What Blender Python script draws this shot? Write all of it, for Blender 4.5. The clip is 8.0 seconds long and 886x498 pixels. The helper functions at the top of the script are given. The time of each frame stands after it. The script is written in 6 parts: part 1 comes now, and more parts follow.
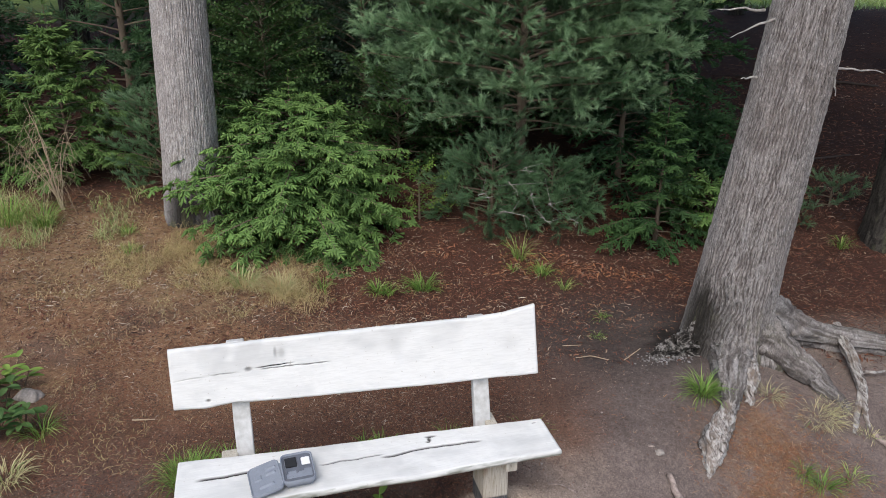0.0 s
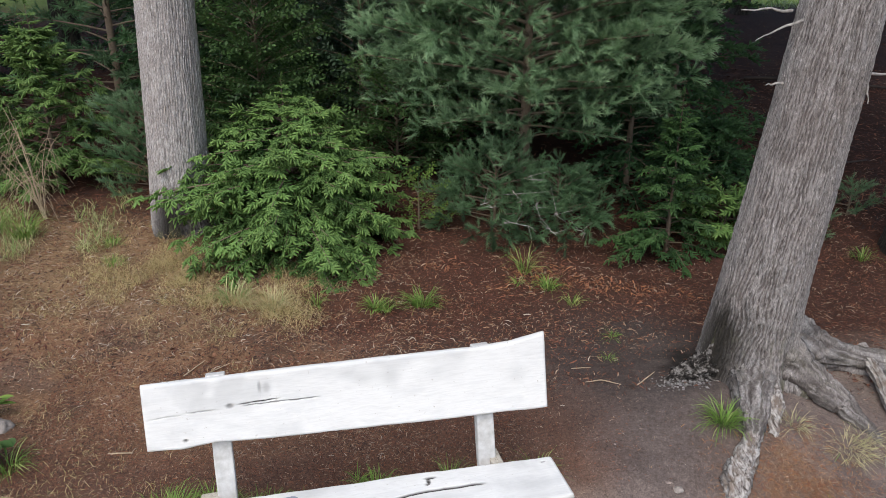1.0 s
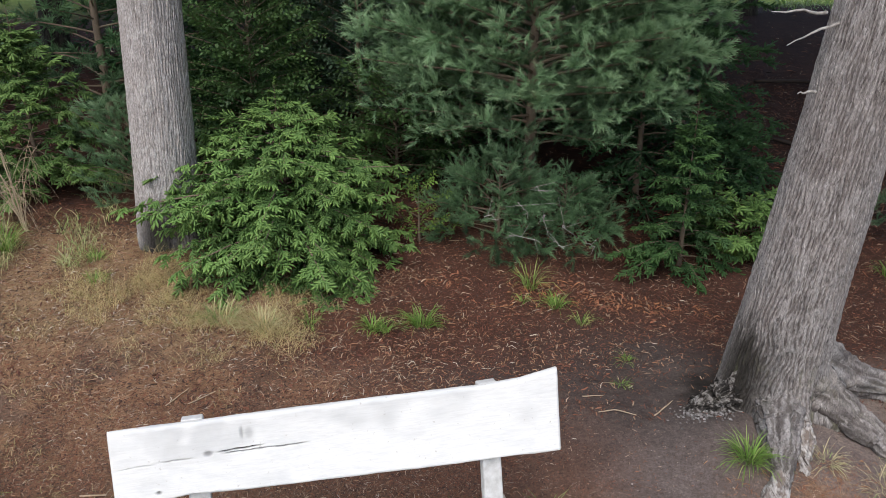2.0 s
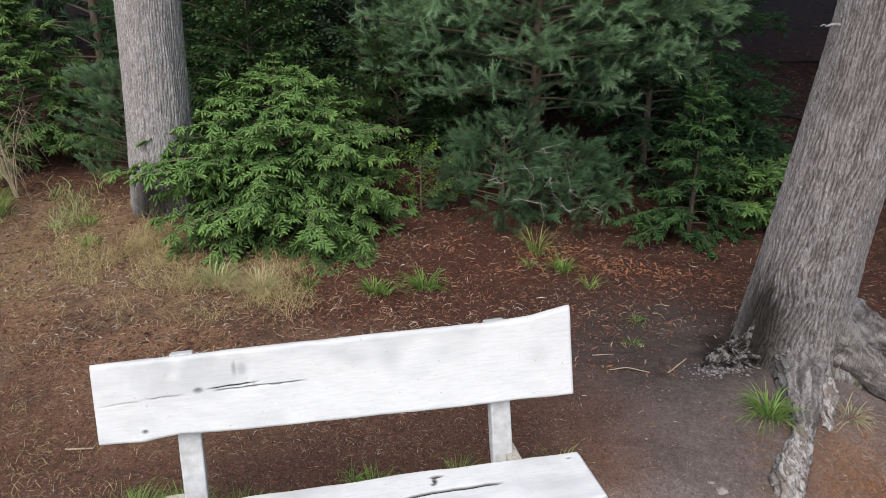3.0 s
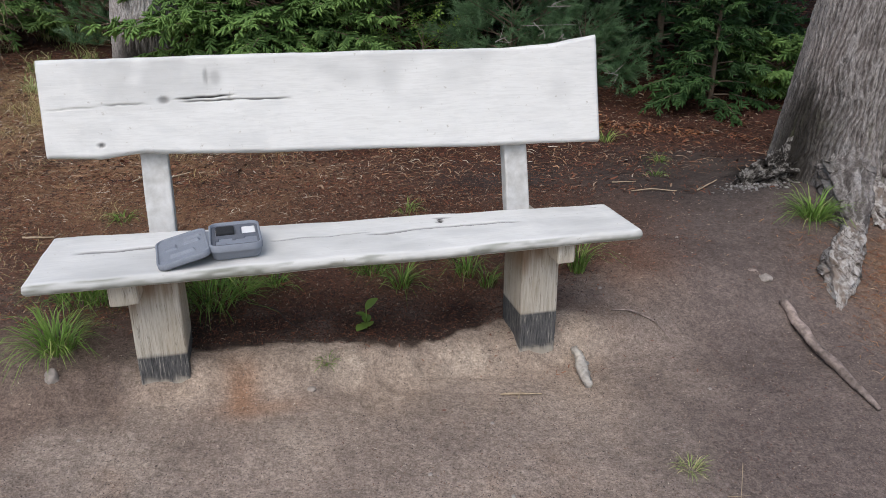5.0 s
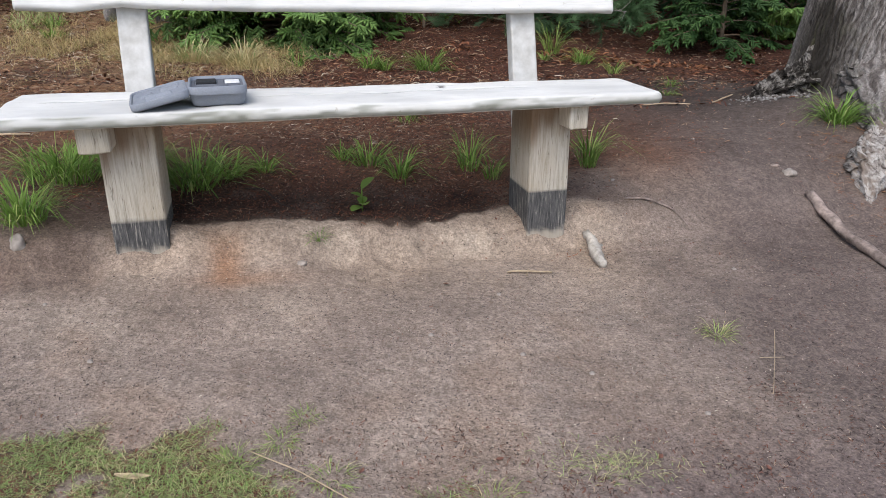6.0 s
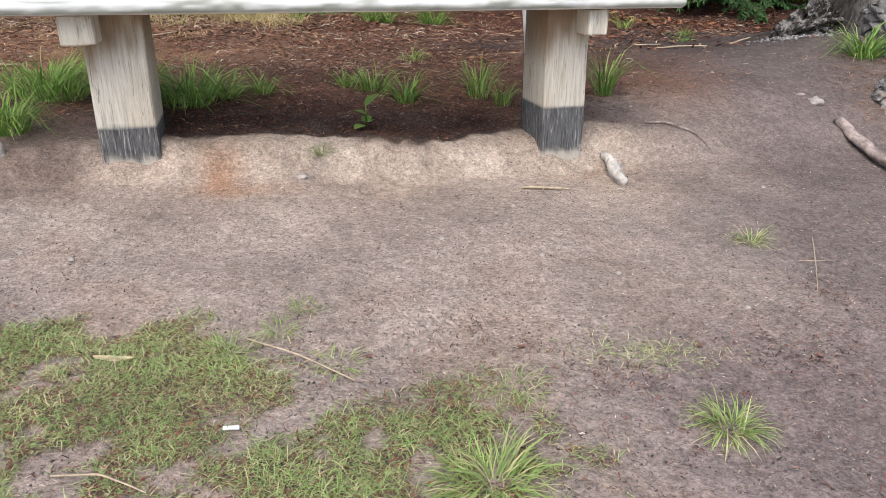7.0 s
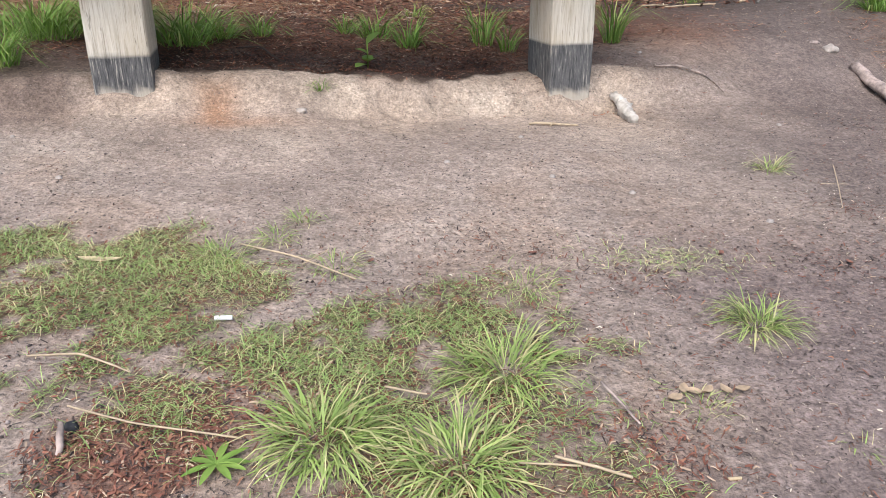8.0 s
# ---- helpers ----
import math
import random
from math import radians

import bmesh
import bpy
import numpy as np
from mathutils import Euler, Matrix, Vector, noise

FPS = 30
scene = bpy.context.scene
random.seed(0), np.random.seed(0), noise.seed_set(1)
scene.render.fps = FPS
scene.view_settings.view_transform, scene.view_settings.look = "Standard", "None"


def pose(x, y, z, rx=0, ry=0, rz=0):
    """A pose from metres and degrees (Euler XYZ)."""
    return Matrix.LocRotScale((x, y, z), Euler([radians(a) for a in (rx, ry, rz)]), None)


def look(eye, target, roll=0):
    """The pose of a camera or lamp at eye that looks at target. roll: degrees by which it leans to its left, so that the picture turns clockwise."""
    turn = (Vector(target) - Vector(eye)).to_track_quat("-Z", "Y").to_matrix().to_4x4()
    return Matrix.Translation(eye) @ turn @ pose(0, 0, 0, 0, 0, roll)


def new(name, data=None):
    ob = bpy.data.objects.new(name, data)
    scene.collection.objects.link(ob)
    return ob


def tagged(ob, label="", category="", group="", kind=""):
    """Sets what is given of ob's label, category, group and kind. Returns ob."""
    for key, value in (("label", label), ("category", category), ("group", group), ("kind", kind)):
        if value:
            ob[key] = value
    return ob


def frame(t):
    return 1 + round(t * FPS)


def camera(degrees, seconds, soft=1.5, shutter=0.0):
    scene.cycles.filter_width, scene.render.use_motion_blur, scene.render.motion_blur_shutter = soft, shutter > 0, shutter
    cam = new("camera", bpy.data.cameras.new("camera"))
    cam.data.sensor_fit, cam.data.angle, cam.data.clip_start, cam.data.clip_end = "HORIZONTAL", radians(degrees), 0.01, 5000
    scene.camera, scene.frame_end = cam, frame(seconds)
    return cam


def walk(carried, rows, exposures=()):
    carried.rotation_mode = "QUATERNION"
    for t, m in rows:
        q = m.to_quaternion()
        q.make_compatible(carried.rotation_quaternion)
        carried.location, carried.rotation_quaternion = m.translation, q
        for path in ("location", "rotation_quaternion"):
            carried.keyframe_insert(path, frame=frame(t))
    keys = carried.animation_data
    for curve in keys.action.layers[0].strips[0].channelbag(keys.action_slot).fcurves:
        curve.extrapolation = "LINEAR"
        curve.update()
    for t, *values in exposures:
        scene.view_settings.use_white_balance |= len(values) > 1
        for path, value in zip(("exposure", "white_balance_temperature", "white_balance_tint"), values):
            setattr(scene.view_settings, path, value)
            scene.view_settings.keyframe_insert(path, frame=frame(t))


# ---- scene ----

# ================= camera =================
cam = camera(62.5, 8.0, soft=0.8)
# seconds, x, y, z, yaw, pitch, roll
PATH = [
    (0.0, 0.002, 0.003, 2.885, 0.02, -21.48, 0.0),
    (0.3, 0.001, 0.080, 2.884, 0.02, -21.50, 0.0),
    (0.6, 0.0, 0.188, 2.879, 0.02, -21.53, 0.0),
    (0.9, -0.001, 0.321, 2.873, 0.03, -21.54, 0.0),
    (1.2, -0.003, 0.474, 2.868, 0.05, -21.54, 0.0),
    (2.3, -0.020, 0.797, 2.840, 0.05, -21.51, 0.0),
    (2.5, -0.025, 0.810, 2.772, 0.05, -21.50, 0.0),
    (3.0, -0.037, 0.822, 2.492, 0.07, -21.42, 0.0),
    (3.5, -0.043, 0.820, 2.202, 0.10, -21.39, 0.0),
    (4.0, -0.048, 0.818, 1.923, 0.11, -21.38, 0.0),
    (4.5, -0.054, 0.818, 1.628, 0.14, -21.38, -0.02),
    (4.7, -0.056, 0.820, 1.508, 0.16, -21.38, -0.02),
    (5.8, -0.058, 0.850, 0.929, 0.22, -21.44, 0.02),
    (6.0, -0.060, 0.857, 0.853, 0.24, -21.46, 0.02),
    (6.5, -0.075, 0.886, 0.694, 0.25, -21.54, 0.05),
    (7.0, -0.089, 0.904, 0.560, 0.27, -21.56, 0.06),
    (7.5, -0.097, 0.911, 0.455, 0.32, -21.64, 0.06),
    (8.0, -0.099, 0.911, 0.367, 0.34, -21.66, 0.08),
]
EXPOSURES = [(0.0, 0.72), (2.5, 0.85), (3.5, 0.55), (4.5, 0.42), (6.0, 0.80), (7.0, 1.28), (8.0, 1.42)]
walk(cam, [(t, pose(x, y, z, 90 + pitch, roll, yaw)) for t, x, y, z, yaw, pitch, roll in PATH], EXPOSURES)

# ================= light: overcast sky =================
world = bpy.data.worlds.new("overcast_sky")
scene.world = world
world.use_nodes = True
wt = world.node_tree
wt.nodes.clear()
w_out = wt.nodes.new("ShaderNodeOutputWorld")
w_bg = wt.nodes.new("ShaderNodeBackground")
w_sky = wt.nodes.new("ShaderNodeTexSky")
w_sky.sky_type = "NISHITA"
w_sky.sun_disc = False
w_sky.sun_elevation = radians(54)
w_sky.sun_rotation = radians(200)
w_sky.air_density = 1.0
w_sky.dust_density = 2.0
w_sky.ozone_density = 0.6
w_bg.inputs["Strength"].default_value = 0.115
wt.links.new(w_sky.outputs[0], w_bg.inputs["Color"])
wt.links.new(w_bg.outputs[0], w_out.inputs["Surface"])
sun_data = bpy.data.lights.new("sun", "SUN")
sun_data.energy = 1.3
sun_data.angle = radians(50)
sun_data.color = (1.0, 0.98, 0.95)
sun = new("sun", sun_data)
# the sun stands behind and a little to the left of the eye
sun.matrix_world = look((-2.0, -7.0, 10.0), (0, 0, 0))

# ================= small helpers =================
rng = np.random.default_rng(7)


def fbm(x, y, scale, seed=0, octaves=3):
    """Smooth value noise of arrays x and y, about -1 to 1."""
    x, y = np.asarray(x, float) / scale, np.asarray(y, float) / scale
    total, amp, norm = 0.0, 1.0, 0.0
    table = np.random.default_rng(1000 + seed).random((64, 64)) * 2 - 1
    for _ in range(octaves):
        ix, iy = np.floor(x).astype(int), np.floor(y).astype(int)
        fx, fy = x - ix, y - iy
        fx, fy = fx * fx * (3 - 2 * fx), fy * fy * (3 - 2 * fy)
        a, b = table[ix % 64, iy % 64], table[(ix + 1) % 64, iy % 64]
        c, d = table[ix % 64, (iy + 1) % 64], table[(ix + 1) % 64, (iy + 1) % 64]
        total = total + amp * ((a * (1 - fx) + b * fx) * (1 - fy) + (c * (1 - fx) + d * fx) * fy)
        norm += amp
        amp *= 0.5
        x, y = x * 2.03 + 17.3, y * 2.03 + 5.1
    return total / norm * 1.5


def step(a, b, x):
    t = np.clip((np.asarray(x, float) - a) / (b - a), 0, 1)
    return t * t * (3 - 2 * t)


def mesh_object(name, verts, faces, material, parent=None, label="", smooth=False):
    me = bpy.data.meshes.new(name)
    me.from_pydata([tuple(v) for v in verts], [], [tuple(f) for f in faces])
    me.update()
    if smooth:
        me.polygons.foreach_set("use_smooth", [True] * len(me.polygons))
    if material:
        me.materials.append(material)
    ob = new(name, me)
    if parent:
        ob.parent = parent
    if label:
        ob["label"] = label
    return ob


def array_mesh(name, verts, tris, material, parent=None, label="", smooth=False):
    """A mesh object from numpy arrays: vertices (n, 3) and triangles or quads (m, k)."""
    me = bpy.data.meshes.new(name)
    n, m, k = len(verts), len(tris), tris.shape[1]
    me.vertices.add(n)
    me.vertices.foreach_set("co", np.ascontiguousarray(verts, np.float32).ravel())
    me.loops.add(m * k)
    me.loops.foreach_set("vertex_index", np.ascontiguousarray(tris, np.int32).ravel())
    me.polygons.add(m)
    me.polygons.foreach_set("loop_start", np.arange(0, m * k, k, dtype=np.int32))
    me.polygons.foreach_set("loop_total", np.full(m, k, np.int32))
    if smooth:
        me.polygons.foreach_set("use_smooth", np.ones(m, bool))
    me.update(calc_edges=True)
    me.validate()
    if material:
        me.materials.append(material)
    ob = new(name, me)
    if parent:
        ob.parent = parent
    if label:
        ob["label"] = label
    return ob


def part(name, bm, material, parent, label="", smooth=False):
    me = bpy.data.meshes.new(name)
    bm.to_mesh(me)
    bm.free()
    if smooth:
        me.polygons.foreach_set("use_smooth", [True] * len(me.polygons))
    me.materials.append(material)
    ob = new(name, me)
    ob.parent = parent
    if label:
        ob["label"] = label
    return ob


def empty(name, m):
    ob = new(name)
    ob.empty_display_size = 0.05
    ob.matrix_world = m
    return ob


def colour_attribute(ob, name, values):
    at = ob.data.color_attributes.new(name, "FLOAT_COLOR", "POINT")
    v = np.ones((len(values), 4), np.float32)
    v[:, : values.shape[1]] = values
    at.data.foreach_set("color", v.ravel())


# ================= materials =================
class Nodes:
    """A short way to write node trees."""

    def __init__(self, name):
        self.mat = bpy.data.materials.new(name)
        self.mat.use_nodes = True
        self.tree = self.mat.node_tree
        self.bsdf = self.tree.nodes["Principled BSDF"]

    def add(self, kind, **inputs):
        n = self.tree.nodes.new(kind)
        for key, value in inputs.items():
            self.put(n, key.replace("_", " "), value)
        return n

    def put(self, n, key, value):
        sock = n.inputs[key]
        if isinstance(value, bpy.types.NodeSocket):
            self.tree.links.new(value, sock)
        else:
            sock.default_value = value

    def coord(self, kind="Object", scale=(1, 1, 1)):
        c = self.add("ShaderNodeTexCoord")
        m = self.add("ShaderNodeMapping")
        self.tree.links.new(c.outputs[kind], m.inputs["Vector"])
        m.inputs["Scale"].default_value = scale
        return m.outputs[0]

    def noise(self, vector, scale, detail=4.0, rough=0.55, distortion=0.0):
        n = self.add("ShaderNodeTexNoise", Vector=vector, Scale=scale, Detail=detail, Roughness=rough, Distortion=distortion)
        return n.outputs["Fac"]

    def ramp(self, fac, stops):
        r = self.add("ShaderNodeValToRGB", Fac=fac)
        el = r.color_ramp.elements
        while len(el) < len(stops):
            el.new(0.5)
        for e, (p, c) in zip(el, stops):
            e.position = p
            e.color = (*c, 1) if len(c) == 3 else c
        return r.outputs["Color"]

    def span(self, fac, a, b, lo=0.0, hi=1.0):
        m = self.add("ShaderNodeMapRange")
        self.put(m, "Value", fac)
        m.inputs["From Min"].default_value, m.inputs["From Max"].default_value = a, b
        m.inputs["To Min"].default_value, m.inputs["To Max"].default_value = lo, hi
        return m.outputs[0]

    def mix(self, fac, a, b, blend="MIX"):
        m = self.add("ShaderNodeMix")
        m.data_type = "RGBA"
        m.blend_type = blend
        for sock, value in ((m.inputs[0], fac), (m.inputs[6], a), (m.inputs[7], b)):
            if isinstance(value, bpy.types.NodeSocket):
                self.tree.links.new(value, sock)
            else:
                sock.default_value = value if not isinstance(value, tuple) else ((*value, 1) if len(value) == 3 else value)
        return m.outputs[2]

    def maths(self, op, a, b=0.0, c=0.0):
        m = self.add("ShaderNodeMath")
        m.operation = op
        for sock, value in zip(m.inputs, (a, b, c)):
            if isinstance(value, bpy.types.NodeSocket):
                self.tree.links.new(value, sock)
            else:
                sock.default_value = value
        return m.outputs[0]

    def split(self, vector):
        s = self.add("ShaderNodeSeparateXYZ", Vector=vector)
        return s.outputs

    def attribute(self, name):
        a = self.add("ShaderNodeAttribute")
        a.attribute_name = name
        return a.outputs["Color"]

    def finish(self, colour, rough=0.8, bump=None, strength=0.3, distance=0.01, spec=0.3):
        self.put(self.bsdf, "Base Color", colour if isinstance(colour, bpy.types.NodeSocket) else (*colour, 1))
        self.put(self.bsdf, "Roughness", rough)
        self.put(self.bsdf, "Specular IOR Level", spec)
        if bump is not None:
            b = self.add("ShaderNodeBump", Height=bump, Strength=strength, Distance=distance)
            self.tree.links.new(b.outputs[0], self.bsdf.inputs["Normal"])
        return self.mat


def soil_material():
    """The ground: its zones come as a colour on the vertices, the grain from noise at three sizes."""
    n = Nodes("forest_soil")
    zone = n.attribute("zone")
    p = n.coord("Object")
    big = n.noise(p, 3.0, 5)
    mid = n.noise(p, 22.0, 6, 0.65)
    fine = n.noise(p, 150.0, 4, 0.7)
    grit = n.noise(p, 58.0, 3, 0.7)
    c = n.mix(0.38, zone, n.ramp(big, [(0.3, (0.28, 0.26, 0.25)), (0.7, (0.75, 0.74, 0.72))]), "OVERLAY")
    c = n.mix(0.30, c, n.ramp(mid, [(0.3, (0.2, 0.19, 0.18)), (0.7, (0.8, 0.79, 0.77))]), "OVERLAY")
    c = n.mix(0.55, c, n.ramp(fine, [(0.3, (0.12, 0.11, 0.1)), (0.7, (0.88, 0.86, 0.84))]), "OVERLAY")
    c = n.mix(0.36, c, n.ramp(grit, [(0.32, (0.15, 0.14, 0.13)), (0.68, (0.85, 0.84, 0.82))]), "OVERLAY")
    h = n.maths("ADD", n.maths("MULTIPLY", mid, 0.4), n.maths("ADD", n.maths("MULTIPLY", fine, 0.35), n.maths("MULTIPLY", grit, 0.4)))
    return n.finish(c, 0.95, h, 0.9, 0.014, 0.15)


def bark_material(name, light, dark, warm):
    n = Nodes(name)
    rel = n.attribute("relief")
    p = n.coord("Object", (1, 1, 0.25))
    a = n.noise(p, 48.0, 6, 0.65, 0.6)
    b = n.noise(n.coord("Object"), 3.0, 3)
    fine = n.noise(n.coord("Object", (1, 1, 0.35)), 130.0, 4, 0.7)
    # furrow dark and ridge light are put into the colour by relief height
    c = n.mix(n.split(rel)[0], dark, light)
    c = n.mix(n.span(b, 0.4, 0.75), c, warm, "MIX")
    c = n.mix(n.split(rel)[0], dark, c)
    flake = n.noise(n.coord("Object", (1, 1, 0.3)), 70.0, 3, 0.6, 1.0)
    pale = n.maths("MULTIPLY", n.span(flake, 0.60, 0.68, 0, 0.75), n.split(rel)[0])
    c = n.mix(pale, c, tuple(min(0.6, 1.6 * k) for k in light))
    crack = n.noise(n.coord("Object", (1, 1, 0.22)), 42.0, 4, 0.7, 1.4)
    c = n.mix(n.span(crack, 0.40, 0.33, 0, 0.8), c, tuple(0.45 * k for k in dark))
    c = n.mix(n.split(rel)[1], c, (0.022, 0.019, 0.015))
    c = n.mix(n.split(rel)[2], c, (0.10, 0.10, 0.055))
    c = n.mix(0.38, c, n.ramp(a, [(0.25, (0.2, 0.2, 0.2)), (0.75, (0.8, 0.8, 0.79))]), "OVERLAY")
    c = n.mix(0.75, c, n.ramp(fine, [(0.3, (0.14, 0.14, 0.14)), (0.7, (0.88, 0.88, 0.88))]), "OVERLAY")
    h = n.maths("ADD", a, n.maths("MULTIPLY", fine, 0.5))
    return n.finish(c, 0.9, h, 0.8, 0.012, 0.2)


def foliage_material(name, deep, light, tip, gloss=0.5):
    """Needles or leaves: each sprig has a shade of its own, with paler young tips."""
    n = Nodes(name)
    shade = n.split(n.attribute("shade"))
    c = n.mix(shade[0], deep, light)
    c = n.mix(shade[1], c, tip)
    p = n.coord("Object")
    c = n.mix(0.35, c, n.ramp(n.noise(p, 5.0, 3), [(0.3, (0.25, 0.25, 0.25)), (0.7, (0.75, 0.75, 0.7))]), "OVERLAY")
    n.finish(c, gloss, spec=0.25)
    n.put(n.bsdf, "Subsurface Weight", 0.0)
    trans = n.add("ShaderNodeBsdfTranslucent", Color=c)
    mixer = n.add("ShaderNodeMixShader")
    mixer.inputs[0].default_value = 0.25
    n.tree.links.new(n.bsdf.outputs[0], mixer.inputs[1])
    n.tree.links.new(trans.outputs[0], mixer.inputs[2])
    out = next(x for x in n.tree.nodes if x.type == "OUTPUT_MATERIAL")
    n.tree.links.new(mixer.outputs[0], out.inputs["Surface"])
    return n.mat


def plank_material(name):
    """Weathered whitish oak: long grain, grey water stains, green at the edges, two long drying cracks."""
    n = Nodes(name)
    p = n.coord("Object")
    grain = n.noise(n.coord("Object", (1.2, 14, 14)), 9.0, 6, 0.6, 0.6)
    fine = n.noise(n.coord("Object", (4, 90, 90)), 6.0, 4, 0.6)
    stain = n.noise(n.coord("Object", (1, 2.2, 2.2)), 2.6, 5, 0.6, 0.4)
    spots = n.noise(p, 45.0, 3, 0.6)
    c = n.ramp(grain, [(0.2, (0.66, 0.65, 0.625)), (0.55, (0.76, 0.75, 0.722)), (0.8, (0.79, 0.782, 0.76))])
    c = n.mix(n.span(stain, 0.5, 0.8, 0, 0.7), c, (0.50, 0.505, 0.50))
    c = n.mix(n.span(fine, 0.6, 0.8, 0, 0.11), c, (0.45, 0.43, 0.40))
    c = n.mix(n.span(spots, 0.66, 0.76, 0, 0.55), c, (0.33, 0.28, 0.21))
    marks = n.split(n.attribute("marks"))
    c = n.mix(marks[2], c, (0.47, 0.468, 0.455))
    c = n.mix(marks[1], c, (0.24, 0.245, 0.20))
    c = n.mix(marks[0], c, (0.035, 0.03, 0.027))
    h = n.maths("ADD", n.maths("MULTIPLY", grain, 0.6), n.maths("MULTIPLY", fine, 0.3))
    return n.finish(c, 0.75, h, 0.2, 0.005, 0.25)


def post_material(name):
    n = Nodes(name)
    grain = n.noise(n.coord("Object", (14, 14, 1.0)), 8.0, 6, 0.65, 0.5)
    fine = n.noise(n.coord("Object", (80, 80, 3)), 5.0, 4, 0.6)
    big = n.noise(n.coord("Object"), 5.0, 4)
    c = n.ramp(grain, [(0.28, (0.37, 0.325, 0.26)), (0.5, (0.54, 0.49, 0.41)), (0.75, (0.66, 0.62, 0.55))])
    c = n.mix(n.span(fine, 0.56, 0.76, 0, 0.5), c, (0.19, 0.155, 0.12))
    c = n.mix(n.span(big, 0.5, 0.8, 0, 0.5), c, (0.40, 0.31, 0.20))
    crack = n.noise(n.coord("Object", (16, 16, 0.5)), 2.2, 3, 0.6, 0.3)
    split = n.span(n.maths("ABSOLUTE", n.maths("SUBTRACT", crack, 0.5)), 0.006, 0.0, 0, 0.7)
    c = n.mix(split, c, (0.12, 0.095, 0.07))
    marks = n.split(n.attribute("marks"))
    brush = n.noise(n.coord("Object", (60, 60, 5)), 3.0, 4, 0.7)
    tar = n.mix(n.span(brush, 0.35, 0.65), (0.045, 0.045, 0.048), (0.16, 0.155, 0.15))
    c = n.mix(n.maths("MULTIPLY", marks[0], n.span(brush, 0.66, 0.58, 0.55, 1.0)), c, tar)
    c = n.mix(marks[1], c, (0.40, 0.35, 0.29))
    c = n.mix(marks[2], c, (0.20, 0.115, 0.06))
    h = n.maths("SUBTRACT", n.maths("ADD", n.maths("MULTIPLY", grain, 0.7), n.maths("MULTIPLY", fine, 0.5)), n.maths("MULTIPLY", split, 0.8))
    return n.finish(c, 0.85, h, 0.5, 0.006, 0.2)


def plain_material(name, colour, rough=0.6, grain=60.0, depth=0.15, vary=0.3, metal=0.0):
    n = Nodes(name)
    p = n.coord("Object")
    a = n.noise(p, grain, 4, 0.6)
    b = n.noise(p, grain / 8, 3)
    c = n.mix(vary, (*colour, 1), n.ramp(a, [(0.3, (0.2, 0.2, 0.2)), (0.7, (0.8, 0.8, 0.8))]), "OVERLAY")
    c = n.mix(vary, c, n.ramp(b, [(0.3, (0.3, 0.3, 0.3)), (0.7, (0.7, 0.7, 0.7))]), "OVERLAY")
    n.put(n.bsdf, "Metallic", metal)
    return n.finish(c, rough, a, depth, 0.004, 0.35)


def shaded_stuff(name, rough=0.8):
    """Loose small pieces whose colour lies on the vertices."""
    n = Nodes(name)
    c = n.attribute("shade")
    g = n.noise(n.coord("Object"), 120.0, 3)
    c = n.mix(0.3, c, n.ramp(g, [(0.3, (0.25, 0.25, 0.25)), (0.7, (0.75, 0.75, 0.75))]), "OVERLAY")
    return n.finish(c, rough, spec=0.2)


def root_wood_material(name):
    """Bleached bare root wood with long grain along the root and dark splits."""
    n = Nodes(name)
    grain = n.noise(n.coord("Object", (1, 0.16, 1)), 42.0, 5, 0.7, 0.8)
    flake = n.noise(n.coord("Object", (1, 0.5, 1)), 14.0, 4, 0.6)
    c = n.ramp(grain, [(0.36, (0.06, 0.048, 0.040)), (0.45, (0.25, 0.22, 0.20)), (0.56, (0.46, 0.43, 0.40)), (0.75, (0.60, 0.57, 0.54))])
    c = n.mix(n.span(flake, 0.52, 0.62, 0, 0.8), c, (0.19, 0.145, 0.115))
    return n.finish(c, 0.85, n.maths("ADD", grain, n.maths("MULTIPLY", flake, 0.8)), 0.9, 0.012, 0.2)


def charred_material(name):
    """Burnt, crumbling wood: black with ash-grey broken faces."""
    n = Nodes(name)
    lump = n.noise(n.coord("Object"), 22.0, 5, 0.7, 0.6)
    fine = n.noise(n.coord("Object"), 120.0, 4, 0.7)
    c = n.ramp(lump, [(0.42, (0.022, 0.019, 0.017)), (0.50, (0.085, 0.076, 0.068)), (0.58, (0.30, 0.28, 0.26)), (0.70, (0.20, 0.185, 0.165))])
    c = n.mix(0.6, c, n.ramp(fine, [(0.3, (0.15, 0.15, 0.15)), (0.7, (0.85, 0.85, 0.85))]), "OVERLAY")
    return n.finish(c, 0.95, n.maths("ADD", lump, n.maths("MULTIPLY", fine, 0.5)), 1.0, 0.02, 0.15)


SOIL = soil_material()
CHARRED = charred_material("charred_wood")
BARK_GREY = bark_material("grey_ridged_bark", (0.300, 0.278, 0.264), (0.110, 0.094, 0.087), (0.240, 0.212, 0.196))
BARK_DARK = bark_material("dark_mossy_bark", (0.075, 0.066, 0.056), (0.022, 0.019, 0.017), (0.055, 0.047, 0.036))
BARK_FAR = bark_material("pale_grey_bark", (0.42, 0.39, 0.375), (0.25, 0.225, 0.21), (0.37, 0.335, 0.32))
BARK_TWIG = plain_material("twig_bark", (0.16, 0.12, 0.085), 0.9, 80)
SPRUCE = foliage_material("spruce_needles", (0.030, 0.078, 0.022), (0.115, 0.225, 0.058), (0.29, 0.45, 0.13))
SPRUCE_MID = foliage_material("green_spruce_needles", (0.014, 0.042, 0.014), (0.052, 0.12, 0.036), (0.16, 0.29, 0.09))
